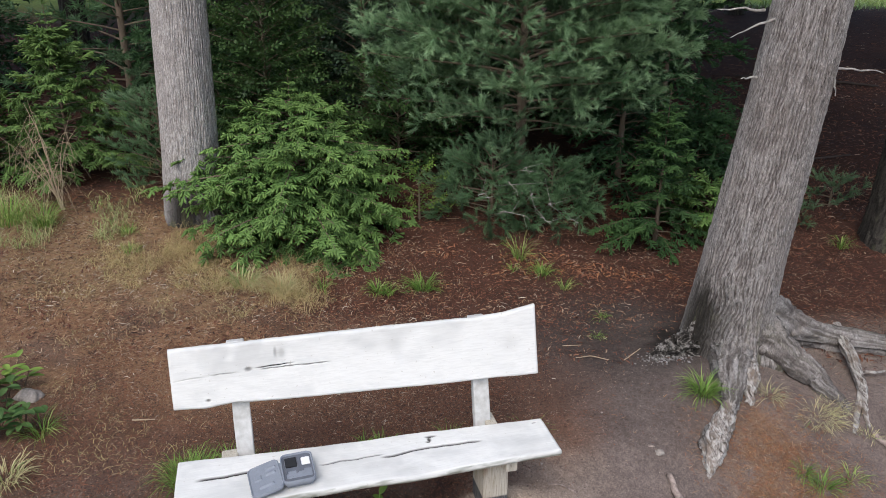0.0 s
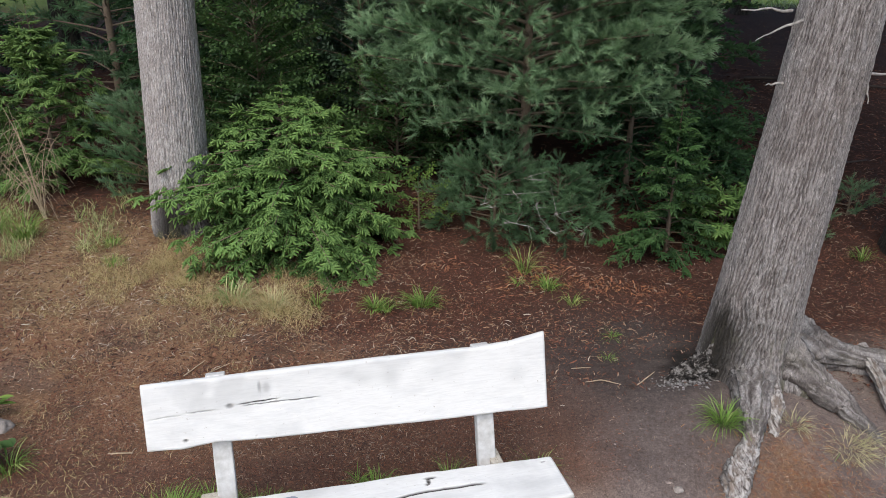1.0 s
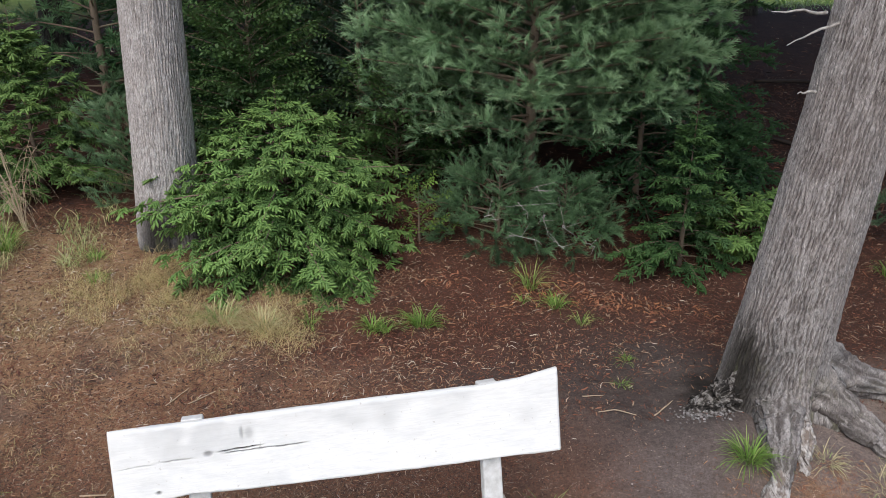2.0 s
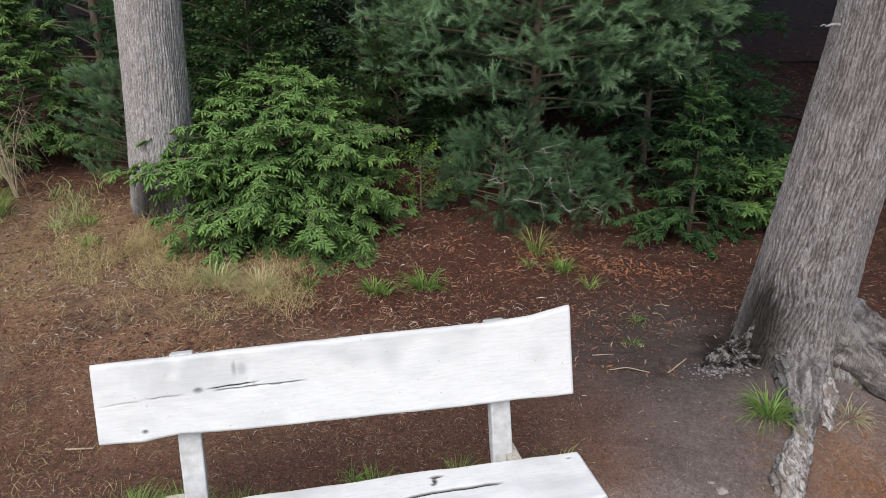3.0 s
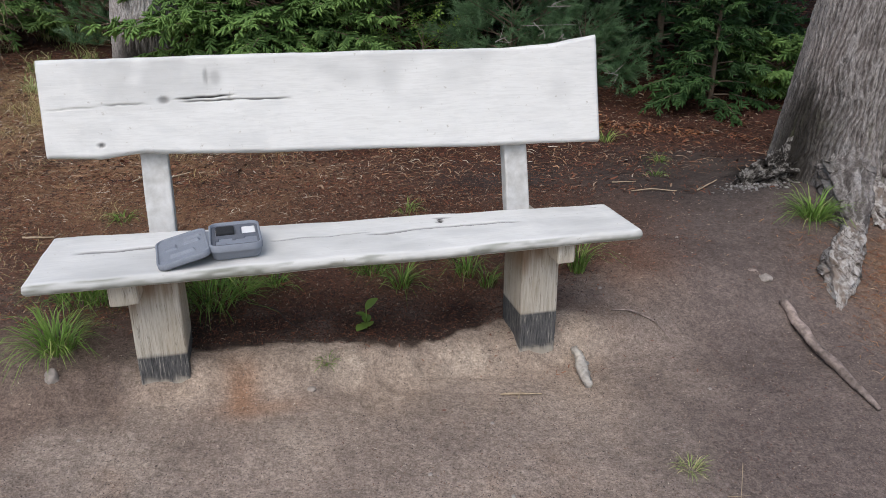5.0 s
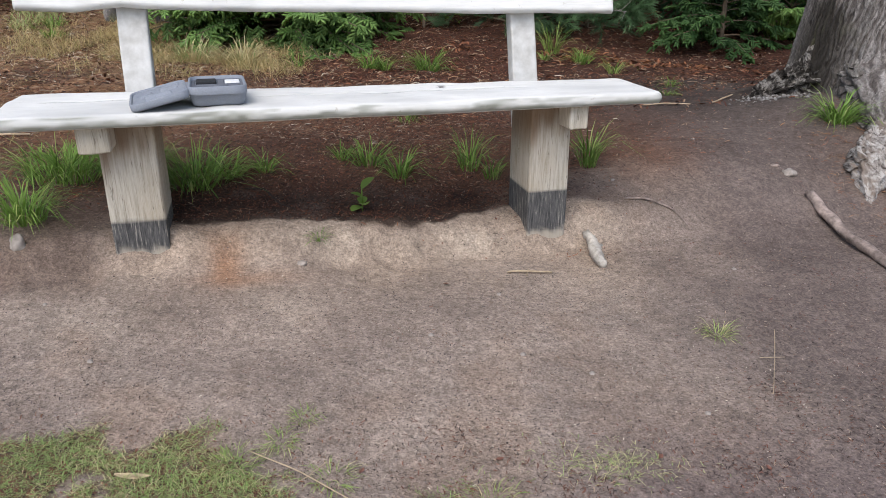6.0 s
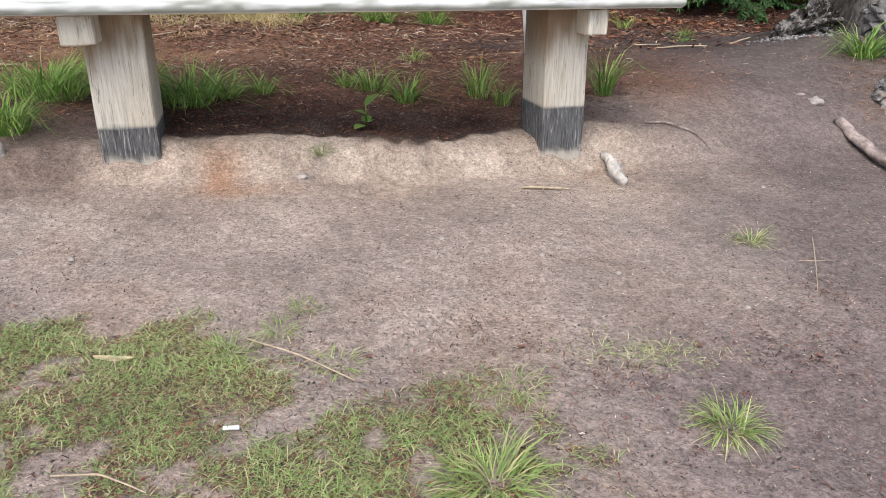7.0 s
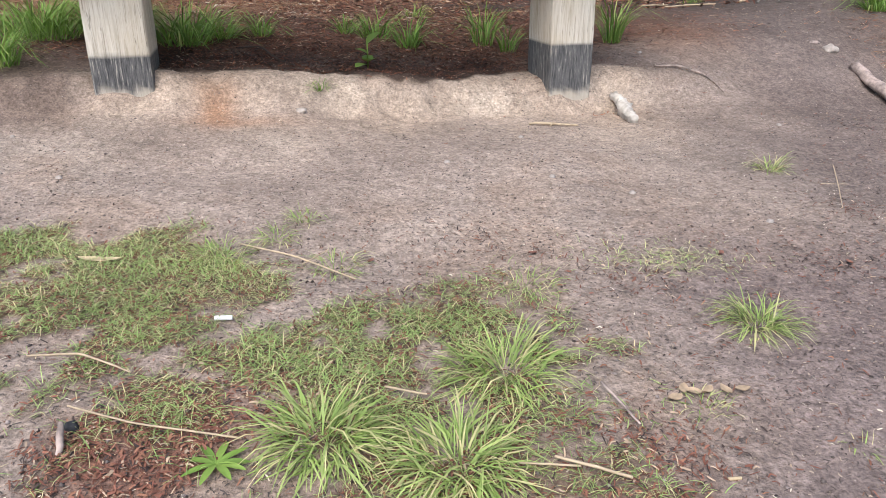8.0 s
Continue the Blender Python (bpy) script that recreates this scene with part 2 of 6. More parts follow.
SPRUCE_LIGHT = foliage_material("light_spruce_needles", (0.035, 0.085, 0.024), (0.115, 0.21, 0.055), (0.27, 0.40, 0.12))
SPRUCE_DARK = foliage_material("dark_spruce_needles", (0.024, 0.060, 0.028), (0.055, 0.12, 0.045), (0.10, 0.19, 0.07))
PINE = foliage_material("blue_green_pine_needles", (0.014, 0.040, 0.016), (0.070, 0.160, 0.062), (0.45, 0.65, 0.37))
LEAF_LIGHT = foliage_material("light_green_leaves", (0.09, 0.17, 0.035), (0.19, 0.31, 0.06), (0.33, 0.44, 0.11))
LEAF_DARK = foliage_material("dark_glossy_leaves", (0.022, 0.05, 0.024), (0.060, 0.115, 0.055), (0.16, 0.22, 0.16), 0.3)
PLANK = plank_material("weathered_white_plank")
POST = post_material("weathered_post")
LEAF_MID = foliage_material("green_leaves", (0.032, 0.075, 0.024), (0.082, 0.155, 0.046), (0.18, 0.28, 0.10), 0.4)
CASE_GREY = plain_material("grey_moulded_shell", (0.225, 0.245, 0.285), 0.6, 300, 0.1, 0.15)
# darker copy of the shell grey, with the shade of the cells put in
CASE_SHADED = plain_material("shaded_grey_foam", (0.120, 0.130, 0.155), 0.8, 300, 0.1, 0.15)
CASE_DARK = plain_material("black_foam", (0.018, 0.019, 0.022), 0.8, 300, 0.2, 0.2)
WHITE_PLASTIC = plain_material("white_plastic", (0.82, 0.82, 0.82), 0.4, 50, 0.02, 0.05)
DEADWOOD = plain_material("bleached_deadwood", (0.29, 0.268, 0.245), 0.85, 40, 0.9, 0.8)
ROOT_WOOD = root_wood_material("bleached_root_wood")
DARK_TWIG = plain_material("dark_brown_twig", (0.050, 0.036, 0.030), 0.9, 60)
STICK = plain_material("peeling_stick", (0.255, 0.20, 0.175), 0.85, 34, 0.9, 1.0)
STRAW = plain_material("dry_straw", (0.40, 0.31, 0.21), 0.8, 60, 0.2, 0.4)
STONE = plain_material("pale_stone", (0.31, 0.27, 0.24), 0.85, 45, 0.5, 0.5)
DARK_STONE = plain_material("grey_stone", (0.26, 0.25, 0.25), 0.85, 45, 0.5, 0.6)
DEAD_LEAF = plain_material("dry_brown_leaf", (0.19, 0.085, 0.06), 0.7, 60, 0.4, 0.5)
TAN_LEAF = plain_material("dry_tan_leaf", (0.34, 0.25, 0.165), 0.8, 60, 0.4, 0.5)
PALE_ROOT = plain_material("pale_weathered_root", (0.40, 0.365, 0.325), 0.85, 40, 0.8, 0.6)
PALE_LEAF = plain_material("dry_pale_leaf", (0.45, 0.35, 0.22), 0.7, 60, 0.3, 0.4)
LITTER = shaded_stuff("loose_litter")
GRASS_GREEN = foliage_material("fresh_grass_blades", (0.065, 0.145, 0.025), (0.19, 0.35, 0.06), (0.40, 0.46, 0.16))
POST_WHITE = plain_material("weathered_white_post", (0.58, 0.57, 0.55), 0.8, 24, 0.4, 0.35)
GRASS_DRY = foliage_material("dry_grass_blades", (0.17, 0.19, 0.06), (0.32, 0.33, 0.11), (0.62, 0.47, 0.26))
GRASS_TUFT = foliage_material("pale_tuft_blades", (0.13, 0.215, 0.045), (0.33, 0.47, 0.13), (0.62, 0.54, 0.30))
GRASS = foliage_material("grass_blades", (0.115, 0.215, 0.05), (0.30, 0.46, 0.14), (0.62, 0.52, 0.31))

# ================= ground =================
BENCH_YAW = 14.5
BENCH_O = (-0.42, 3.09)
CU, SU = math.cos(radians(BENCH_YAW)), math.sin(radians(BENCH_YAW))


def bench_uv(x, y):
    dx, dy = np.asarray(x, float) - BENCH_O[0], np.asarray(y, float) - BENCH_O[1]
    return dx * CU + dy * SU, -dx * SU + dy * CU


def worn_edge(u):
    """How far behind the front of the posts the sand ends and the shaded humus begins."""
    return np.interp(u, [-0.6, -0.2, 0.0, 0.12, 0.35, 0.5, 0.65, 0.8], [0.12, 0.11, 0.10, 0.075, 0.06, 0.13, 0.17, 0.17])


def rise(x, y, rough=True):
    """Height of the ground."""
    x, y = np.asarray(x, float), np.asarray(y, float)
    u, v = bench_uv(x, y)
    front = -0.135 + 0.05 * (np.clip(y, 0, 4) - 2) - 0.035 * np.clip(x, -4, 4)
    ye = np.minimum(y, 19.0)
    back = 0.10 + 0.035 * (ye - 4) - 0.035 * np.clip(x, -12, 0) - 0.012 * np.clip(x, 0, 12) + 0.09 * np.maximum(ye - 6, 0)
    near = step(1.35, 0.9, np.abs(u - 0.05))
    wob = fbm(x, y, 0.22, 3) * (0.05 - 0.028 * near)
    edge = near * step(-0.07, 0.10, v + wob) * 0.55 + near * step(0.0, 0.6, v) * 0.45 + (1 - near) * step(-0.25, 0.45, v + wob)
    h = front + (back - front) * edge
    h = h + 0.13 * np.exp(-((x - 2.05) ** 2 + (y - 4.75) ** 2) / 0.45)
    h = h + 0.03 * np.exp(-(((u + 0.6) / 0.35) ** 2 + ((v + 0.03) / 0.28) ** 2))
    h = h - 0.12 * np.exp(-(((x - 2.0) / 0.9) ** 2 + ((y - 6.75) / 0.8) ** 2))
    h = h + 0.05 * np.exp(-((x + 2.6) ** 2 + (y - 7.2) ** 2) / 0.4)
    if rough:
        h = h + 0.022 * fbm(x, y, 0.9, 1) + 0.008 * fbm(x, y, 0.16, 2)
        h = h + 0.10 * fbm(x, y, 6.0, 4) * step(9, 14, y)
        edge_zone = near * np.exp(-((v - 0.01) / 0.10) ** 2)
        h = h + edge_zone * (0.026 * (0.5 + fbm(x, y, 0.19, 5)) + 0.014 * fbm(x, y, 0.045, 6))
    return h


def ground_z(x, y):
    return float(rise(np.array([x]), np.array([y]))[0])


def spaced(lo, hi, d, reach, grow):
    """Even steps of d from lo to hi, growing steps out to reach on both sides."""
    mid = list(np.arange(lo, hi + d / 2, d))
    out, s = [], d
    while (mid + out)[-1] < reach:
        s *= grow
        out.append((mid + out)[-1] + s)
    before, s, at = [], d, lo
    while at > -reach:
        s *= grow
        at -= s
        before.append(at)
    return np.array(before[::-1] + mid + out)


def zones(x, y):
    """Base colour of the ground: trodden soil, sand, needle litter, dry grass, turf."""
    u, v = bench_uv(x, y)
    n1, n2, n3 = fbm(x, y, 0.7, 11), fbm(x, y, 0.25, 12), fbm(x, y, 0.09, 13)
    col = np.empty((len(x), 3))
    col[:] = (0.284, 0.233, 0.202)

    def blend(mask, c):
        col[:] = col + mask[:, None] * (np.array(c) - col)

    # greyer and browner drifts of the trodden front
    blend(0.7 * step(-0.1, 0.5, n1 + 0.4 * n2), (0.308, 0.260, 0.224))
    blend(0.55 * step(0.1, 0.7, n2 + 0.3 * n3) * step(2.0, -0.5, x), (0.265, 0.20, 0.16))
    blend(0.22 * step(0.2, 0.7, fbm(x, y, 0.3, 15)), (0.18, 0.148, 0.135))
    # darker towards the tree
    blend(0.85 * step(0.3, 1.15, x + 0.3 * n1) * step(5.8, 4.2, y) * step(-1.5, 1.5, y), (0.142, 0.114, 0.108))
    blend(0.8 * step(-0.1, 0.35, x + 0.25 * n1) * step(2.45, 2.0, y) * step(0.2, 1.3, y), (0.150, 0.119, 0.117))
    # reddish litter behind the bench
    red = step(0.12, 0.45, v + 0.12 * n2) * step(1.45, 0.55, x - 0.3 * (y - 4) + 0.3 * n1)
    blend(0.9 * red, (0.135, 0.072, 0.049))
    blend(0.6 * red * step(0.0, 0.6, n1), (0.105, 0.058, 0.043))
    mid = step(5.2, 5.9, y + 0.4 * n1)
    blend(0.9 * mid, (0.092, 0.042, 0.028))
    # coloured darker on the right, in front of the young conifers
    blend(0.75 * step(5.0, 5.8, y + 0.3 * n1) * step(-0.9, -0.1, x + 0.3 * n2), (0.070, 0.033, 0.024))
    # dark bare soil between bench and tree, and round its foot
    dark = 1.2 * np.exp(-(((x - 1.45) / 0.70) ** 2 + ((y - 5.05) / 0.75) ** 2)) + 0.6 * np.exp(-(((x - 0.25) / 0.5) ** 2 + ((y - 5.0) / 0.35) ** 2))
    # part of this darkness is shade put into the soil's colour
    blend(np.clip(1.25 * dark + 0.25 * n2 * dark, 0, 0.9), (0.066, 0.056, 0.054))
    burnt = np.exp(-(((x - 1.76) / 0.24) ** 2 + ((y - 4.95) / 0.26) ** 2)) * (0.9 + 0.8 * n2 + 0.5 * n3)
    blend(np.clip(1.2 * burnt, 0, 0.92), (0.018, 0.016, 0.015))
    # warm litter by the roots
    warm = np.exp(-(((x - 2.1) / 0.35) ** 2 + ((y - 3.75) / 0.4) ** 2))
    blend(np.clip(warm * (0.7 + n2 + 0.6 * n3), 0, 0.8), (0.20, 0.122, 0.076))
    # dry grass on the open side
    dry = step(-0.9, -1.5, x + 0.35 * n1) * step(4.9, 5.6, y + 0.3 * n2) * step(8.0, 6.9, y)
    blend(0.75 * dry, (0.30, 0.21, 0.12))
    tan = step(-0.6, -1.3, x + 0.3 * n1) * step(3.6, 4.4, y) * step(5.8, 5.0, y + 0.4 * n2)
    blend(0.75 * tan, (0.27, 0.165, 0.096))
    blend(0.6 * tan * step(0.1, 0.5, fbm(x, y, 0.6, 16)), (0.115, 0.082, 0.07))
    # forest floor
    deep = step(7.2, 8.4, y + 0.4 * n1)
    blend(deep, (0.056, 0.027, 0.019))
    blend(0.5 * deep * step(0.0, 0.6, n2), (0.034, 0.021, 0.018))
    # pale sand of the worn edge
    blend(0.8 * step(-0.55, -0.80, u + 0.1 * n2) * step(-0.25, -0.02, v + 0.06 * n2) * step(0.9, 0.5, v), (0.125, 0.092, 0.078))
    along = step(-0.74, -0.52, u + 0.05 * n2) * step(1.08, 0.80, u + 0.1 * n1)
    hb = worn_edge(u)
    sand = along * step(-0.14, -0.02, v + 0.05 * n2 + 0.02 * n3) * step(hb + 0.02, hb - 0.012, v + 0.02 * n3 + 0.015 * n2)
    blend(np.clip(sand * (0.92 + 0.25 * n1 + 0.25 * n2), 0, 0.95), (0.40, 0.325, 0.268))
    crest = along * step(-0.25, 0.15, u) * np.exp(-((v - 0.02 + 0.03 * n2) / 0.07) ** 2)
    blend(np.clip(crest * (0.75 + 0.5 * n3), 0, 0.9), (0.47, 0.405, 0.345))
    blend(np.clip(0.5 * along * np.exp(-((v + 0.20) / 0.18) ** 2) * (0.8 + 0.6 * n2 + 0.3 * n3), 0, 0.6), (0.335, 0.275, 0.228))
    stain = np.exp(-(((u + 0.36 + 0.02 * n3) / 0.055) ** 2 + ((v + 0.05) / 0.10) ** 2)) + 0.6 * np.exp(-(((u + 0.28) / 0.16) ** 2 + ((v + 0.13) / 0.04) ** 2))
    blend(0.55 * along * step(-0.2, 0.0, v) * step(0.14, 0.05, v) * step(0.05, 0.45, n2 + 0.4 * n3), (0.27, 0.212, 0.175))
    blend(np.clip(stain * (0.95 + 0.4 * n2), 0, 0.92), (0.26, 0.145, 0.088))
    # dark humus under the seat, with the seat's shade put into its colour
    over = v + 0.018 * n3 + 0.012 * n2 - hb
    humus_shade = step(-0.62, -0.45, u) * step(0.66, 0.5, u) * step(-0.008, 0.014, over) * np.exp(-(np.maximum(over - 0.10, 0) / 0.12) ** 2)
    blend(np.clip(humus_shade * (1.0 + 0.5 * n2), 0, 0.9), (0.042, 0.027, 0.022))
    # turf in front
    turf = turf_mask(x, y)
    blend(0.8 * turf, (0.125, 0.082, 0.055))
    blend(0.75 * step(-0.1, 0.4, fbm(x, y, 0.2, 17) + 0.3 * n3) * step(1.78, 1.5, y) * step(0.8, 1.3, y) * step(-2.4, -1.2, x) * step(0.30, 0.10, x + 0.1 * n2), (0.17, 0.072, 0.048))
    # clearing far behind
    blend(step(21, 24, y + n1) * step(-3, 1, x), (0.16, 0.22, 0.05))
    blend(step(16, 18, y + n1) * step(-6, -8, x), (0.13, 0.19, 0.05))
    return np.clip(col, 0.01, 0.8)


def turf_mask(x, y):
    n = fbm(x, y, 0.28, 21) * 0.14 + fbm(x, y, 0.09, 22) * 0.06
    line = 2.13 - 0.22 * (x + 0.6) - 0.25 * np.maximum(x - 0.05, 0)
    return step(0.0, 0.10, line - y + n) * step(0.6, 1.2, y) * step(-2.6, -1.3, x) * step(0.20, 0.02, x + n) * step(-0.62, -0.12, fbm(x, y, 0.11, 23) + 0.7 * fbm(x, y, 0.04, 24)) * (1 - 0.9 * np.exp(-(((x + 0.43) / 0.05) ** 2 + ((y - 1.885) / 0.035) ** 2)))


gx = spaced(-1.9, 2.6, 0.018, 420, 1.12)
gy = spaced(1.2, 6.8, 0.018, 420, 1.12)
GX, GY = np.meshgrid(gx, gy)
gxf, gyf = GX.ravel(), GY.ravel()
gv = np.stack([gxf, gyf, rise(gxf, gyf)], 1)
nx, ny = len(gx), len(gy)
ii = np.arange(nx * ny).reshape(ny, nx)
gq = np.stack([ii[:-1, :-1], ii[:-1, 1:], ii[1:, 1:], ii[1:, :-1]], -1).reshape(-1, 4)
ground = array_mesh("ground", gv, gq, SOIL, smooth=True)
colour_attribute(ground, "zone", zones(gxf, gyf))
tagged(ground, "trodden sandy soil with red-brown needle litter and sparse grass", "ground", kind="structure")


# ================= tree trunks =================
def trunk(name, axis, radius, height, parent, material, ridge, seed, flare, around=180, rows=300, lift=0.016, burn=None):
    """A ridged trunk. axis(z) gives the middle, radius(z) the half width, flare(theta, z) the swell of the roots."""
    zz = np.linspace(0, 1, rows) ** 1.9 * height - 0.12
    th = np.linspace(0, 2 * np.pi, around, endpoint=False)
    T, Z = np.meshgrid(th, zz)
    ax, ay = axis(Z)
    R = radius(Z)
    wob = fbm(np.cos(T) * 3 + 9, Z * 1.1 + np.sin(T) * 3, 0.6, seed)
    # ridges are long, and join and part again
    arc = T * around_len(radius) + 0.035 * fbm(T * 2 + 5, Z, 0.14, seed + 1)
    per = around_len(radius) * 2 * np.pi
    a = fbm(arc, Z * ridge[1], ridge[0], seed + 2, 2)
    b = fbm(arc - per, Z * ridge[1], ridge[0], seed + 2, 2)
    w = step(2 * np.pi - 0.5, 2 * np.pi, T)
    n = a * (1 - w) + b * w
    n2 = fbm(arc, Z * ridge[1] * 1.7, ridge[0] * 0.45, seed + 6, 2) * (1 - w) + fbm(arc - per, Z * ridge[1] * 1.7, ridge[0] * 0.45, seed + 6, 2) * w
    count = round(per / (ridge[0] * 1.25))
    chips = fbm(arc, Z * 0.34, 0.014, seed + 9, 3) * (1 - w) + fbm(arc - per, Z * 0.34, 0.016, seed + 9, 3) * w
    warp = fbm(arc, Z * 0.42, 0.09, seed + 4) * (1 - w) + fbm(arc - per, Z * 0.42, 0.09, seed + 4) * w
    wave = np.cos(2 * np.pi * (T / (2 * np.pi) * count + 1.05 * warp))
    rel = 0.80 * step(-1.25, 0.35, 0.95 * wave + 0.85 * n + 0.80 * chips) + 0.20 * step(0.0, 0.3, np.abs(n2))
    fine = fbm(arc, Z * 0.5, 0.012, seed + 3)
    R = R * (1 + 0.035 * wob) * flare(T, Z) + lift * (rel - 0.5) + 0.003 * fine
    v = np.stack([ax + R * np.cos(T), ay + R * np.sin(T), Z], -1).reshape(-1, 3)
    k = np.arange(rows * around).reshape(rows, around)
    r = np.roll(k, -1, 1)
    q = np.stack([k[:-1], r[:-1], r[1:], k[1:]], -1).reshape(-1, 4)
    ob = array_mesh(name, v, q, material, parent, smooth=True)
    # the displaced relief also sets how dark the furrows are coloured
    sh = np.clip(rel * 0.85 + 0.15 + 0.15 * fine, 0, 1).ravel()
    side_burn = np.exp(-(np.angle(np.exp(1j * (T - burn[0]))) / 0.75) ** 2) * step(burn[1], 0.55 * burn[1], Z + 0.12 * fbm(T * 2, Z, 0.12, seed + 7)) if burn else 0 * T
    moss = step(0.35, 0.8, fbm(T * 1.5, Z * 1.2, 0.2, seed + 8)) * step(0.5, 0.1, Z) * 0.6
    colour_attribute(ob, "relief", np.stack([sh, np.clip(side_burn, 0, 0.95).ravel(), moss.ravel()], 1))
    return ob


def around_len(radius):
    return float(radius(np.array([1.0]))[0])


def lobes(centres, width, amount, fall):
    def f(T, Z):
        out = np.zeros_like(T)
        for c, a, wd in zip(centres, amount, width):
            d = np.angle(np.exp(1j * (T - c)))
            out = np.maximum(out, a * np.exp(-(d / wd) ** 2))
        return 1 + out * np.exp(-np.maximum(Z, 0) / fall) + 0.10 * np.exp(-np.maximum(Z, 0) / 0.4)
    return f


def tube(points, radii, sides=6, rough=0.0, seed=0):
    """Vertices and quads of a round limb along points (closed at its far end)."""
    pts = np.asarray(points, float)
    radii = np.asarray(radii, float)
    tan = np.gradient(pts, axis=0)
    tan /= np.linalg.norm(tan, axis=1, keepdims=True) + 1e-9
    ref = np.where(np.abs(tan[:, 2:3]) > 0.9, np.array([[1.0, 0, 0]]), np.array([[0, 0, 1.0]]))
    a = np.cross(tan, ref)
    a /= np.linalg.norm(a, axis=1, keepdims=True) + 1e-9
    b = np.cross(tan, a)
    th = np.linspace(0, 2 * np.pi, sides, endpoint=False)
    r = radii[:, None] * np.ones(sides)
    if rough:
        r = r * (1 + rough * fbm(th[None] * 2 + 3 + 0 * r, np.arange(len(pts))[:, None] * 0.4 + 0 * r, 1.0, seed))
    v = pts[:, None] + r[..., None] * (np.cos(th)[None, :, None] * a[:, None] + np.sin(th)[None, :, None] * b[:, None])
    k = np.arange(len(pts) * sides).reshape(len(pts), sides)
    q = np.stack([k[:-1], np.roll(k, -1, 1)[:-1], np.roll(k, -1, 1)[1:], k[1:]], -1).reshape(-1, 4)
    return v.reshape(-1, 3), q


def tubes(name, limbs, material, parent=None, label="", sides=5, rough=0.0):
    vs, qs, n = [], [], 0
    for i, (p, r) in enumerate(limbs):
        v, q = tube(p, r, sides, rough, i)
        vs.append(v)
        qs.append(q + n)
        n += len(v)
    return array_mesh(name, np.concatenate(vs), np.concatenate(qs), material, parent, label, True)


# ================= foliage =================
def proto_spruce(needles=26, length=0.29, width=0.085, seed=1):
    """One shoot along x, 1 long: a thin core with needles to all sides; the last column is how young it is."""
    g = np.random.default_rng(seed)
    v, t, tip = [], [], []
    for s, r in ((0.0, 0.03), (0.5, 0.05), (1.02, 0.0)):
        for k in range(3):
            v.append(np.array([s, r * math.cos(k * 2.094), r * math.sin(k * 2.094)]))
            tip.append(s)
    for a in (0, 3):
        for k in range(3):
            j = (k + 1) % 3
            t += [(a + k, a + j, a + 3 + j), (a + k, a + 3 + j, a + 3 + k)]
    for i in range(needles):
        s = 0.02 + 0.95 * i / needles
        th = i * 2.39996
        side = np.array([0, math.cos(th), 0.7 * math.sin(th) + 0.2])
        d = np.array([0.62, 0, 0]) + side * 0.8
        d /= np.linalg.norm(d)
        w = np.cross(d, [g.normal(), g.normal(), g.normal()])
        w *= width / 2 / (np.linalg.norm(w) + 1e-6)
        o = np.array([s, 0, 0])
        l = length * (1.05 - 0.45 * s) * g.uniform(0.85, 1.15)
        k = len(v)
        v += [o - w, o + w, o + d * l * 0.65 + w * 0.8, o + d * l]
        tip += [s * 0.6, s * 0.6, s * 0.8, s]
        t += [(k, k + 1, k + 2), (k, k + 2, k + 3)]
    return np.array(v), np.array(t), np.array(tip)


def proto_pine(needles=40, seed=2, width=0.030):
    """A brush of long needles round the end of a shoot."""
    g = np.random.default_rng(seed)
    v, t, tip = [], [], []
    for i in range(needles):
        s = g.uniform(0.0, 0.55)
        th = i * 2.39996
        spread = g.uniform(0.3, 1.15) * (1.1 - 0.85 * s)
        d = np.array([math.cos(spread), math.sin(spread) * math.cos(th), math.sin(spread) * math.sin(th)])
        w = np.cross(d, g.normal(size=3))
        w *= width / 2 / (np.linalg.norm(w) + 1e-6)
        o = np.array([s, 0, 0])
        l = g.uniform(0.34, 0.50)
        k = len(v)
        v += [o - w, o + w, o + d * l]
        tip += [0.15, 0.15, 0.9]
        t += [(k, k + 1, k + 2)]
    return np.array(v), np.array(t), np.array(tip)


def proto_brush(needles=44, seed=2, width=0.040):
    """A shoot along x, 1 long, closely set with long needles that point forward."""
    g = np.random.default_rng(seed)
    v, t, tip = [], [], []
    for i in range(needles):
        s = 0.78 * (i + g.random()) / needles
        th = i * 2.39996
        spread = g.uniform(0.45, 0.95) * (1.0 - 0.45 * s)
        d = np.array([math.cos(spread), math.sin(spread) * math.cos(th), math.sin(spread) * math.sin(th)])
        w = np.cross(d, g.normal(size=3))
        w *= width / 2 / (np.linalg.norm(w) + 1e-6)
        o = np.array([s, 0, 0])
        k = len(v)
        v += [o - w, o + w, o + d * g.uniform(0.32, 0.46)]
        tip += [0.1 + 0.5 * s, 0.1 + 0.5 * s, 0.35 + 0.8 * s]
        t += [(k, k + 1, k + 2)]
    return np.array(v), np.array(t), np.array(tip)


def proto_leaves(leaves=7, size=0.30, seed=3, flat=0.35):
    """A twig with small pointed leaves to both sides."""
    g = np.random.default_rng(seed)
    v, t, tip = [], [], []
    for i in range(leaves):
        s = 0.1 + 0.88 * i / max(1, leaves - 1)
        sgn = 1 if i % 2 else -1
        d = np.array([0.6, sgn * 0.8, g.normal() * flat])
        d /= np.linalg.norm(d)
        side = np.cross(d, [0, 0.25 * g.normal(), 1])
        side /= np.linalg.norm(side)
        o = np.array([s, 0, 0])
        l = size * g.uniform(0.75, 1.2)
        k = len(v)
        nrm = np.cross(side, d)
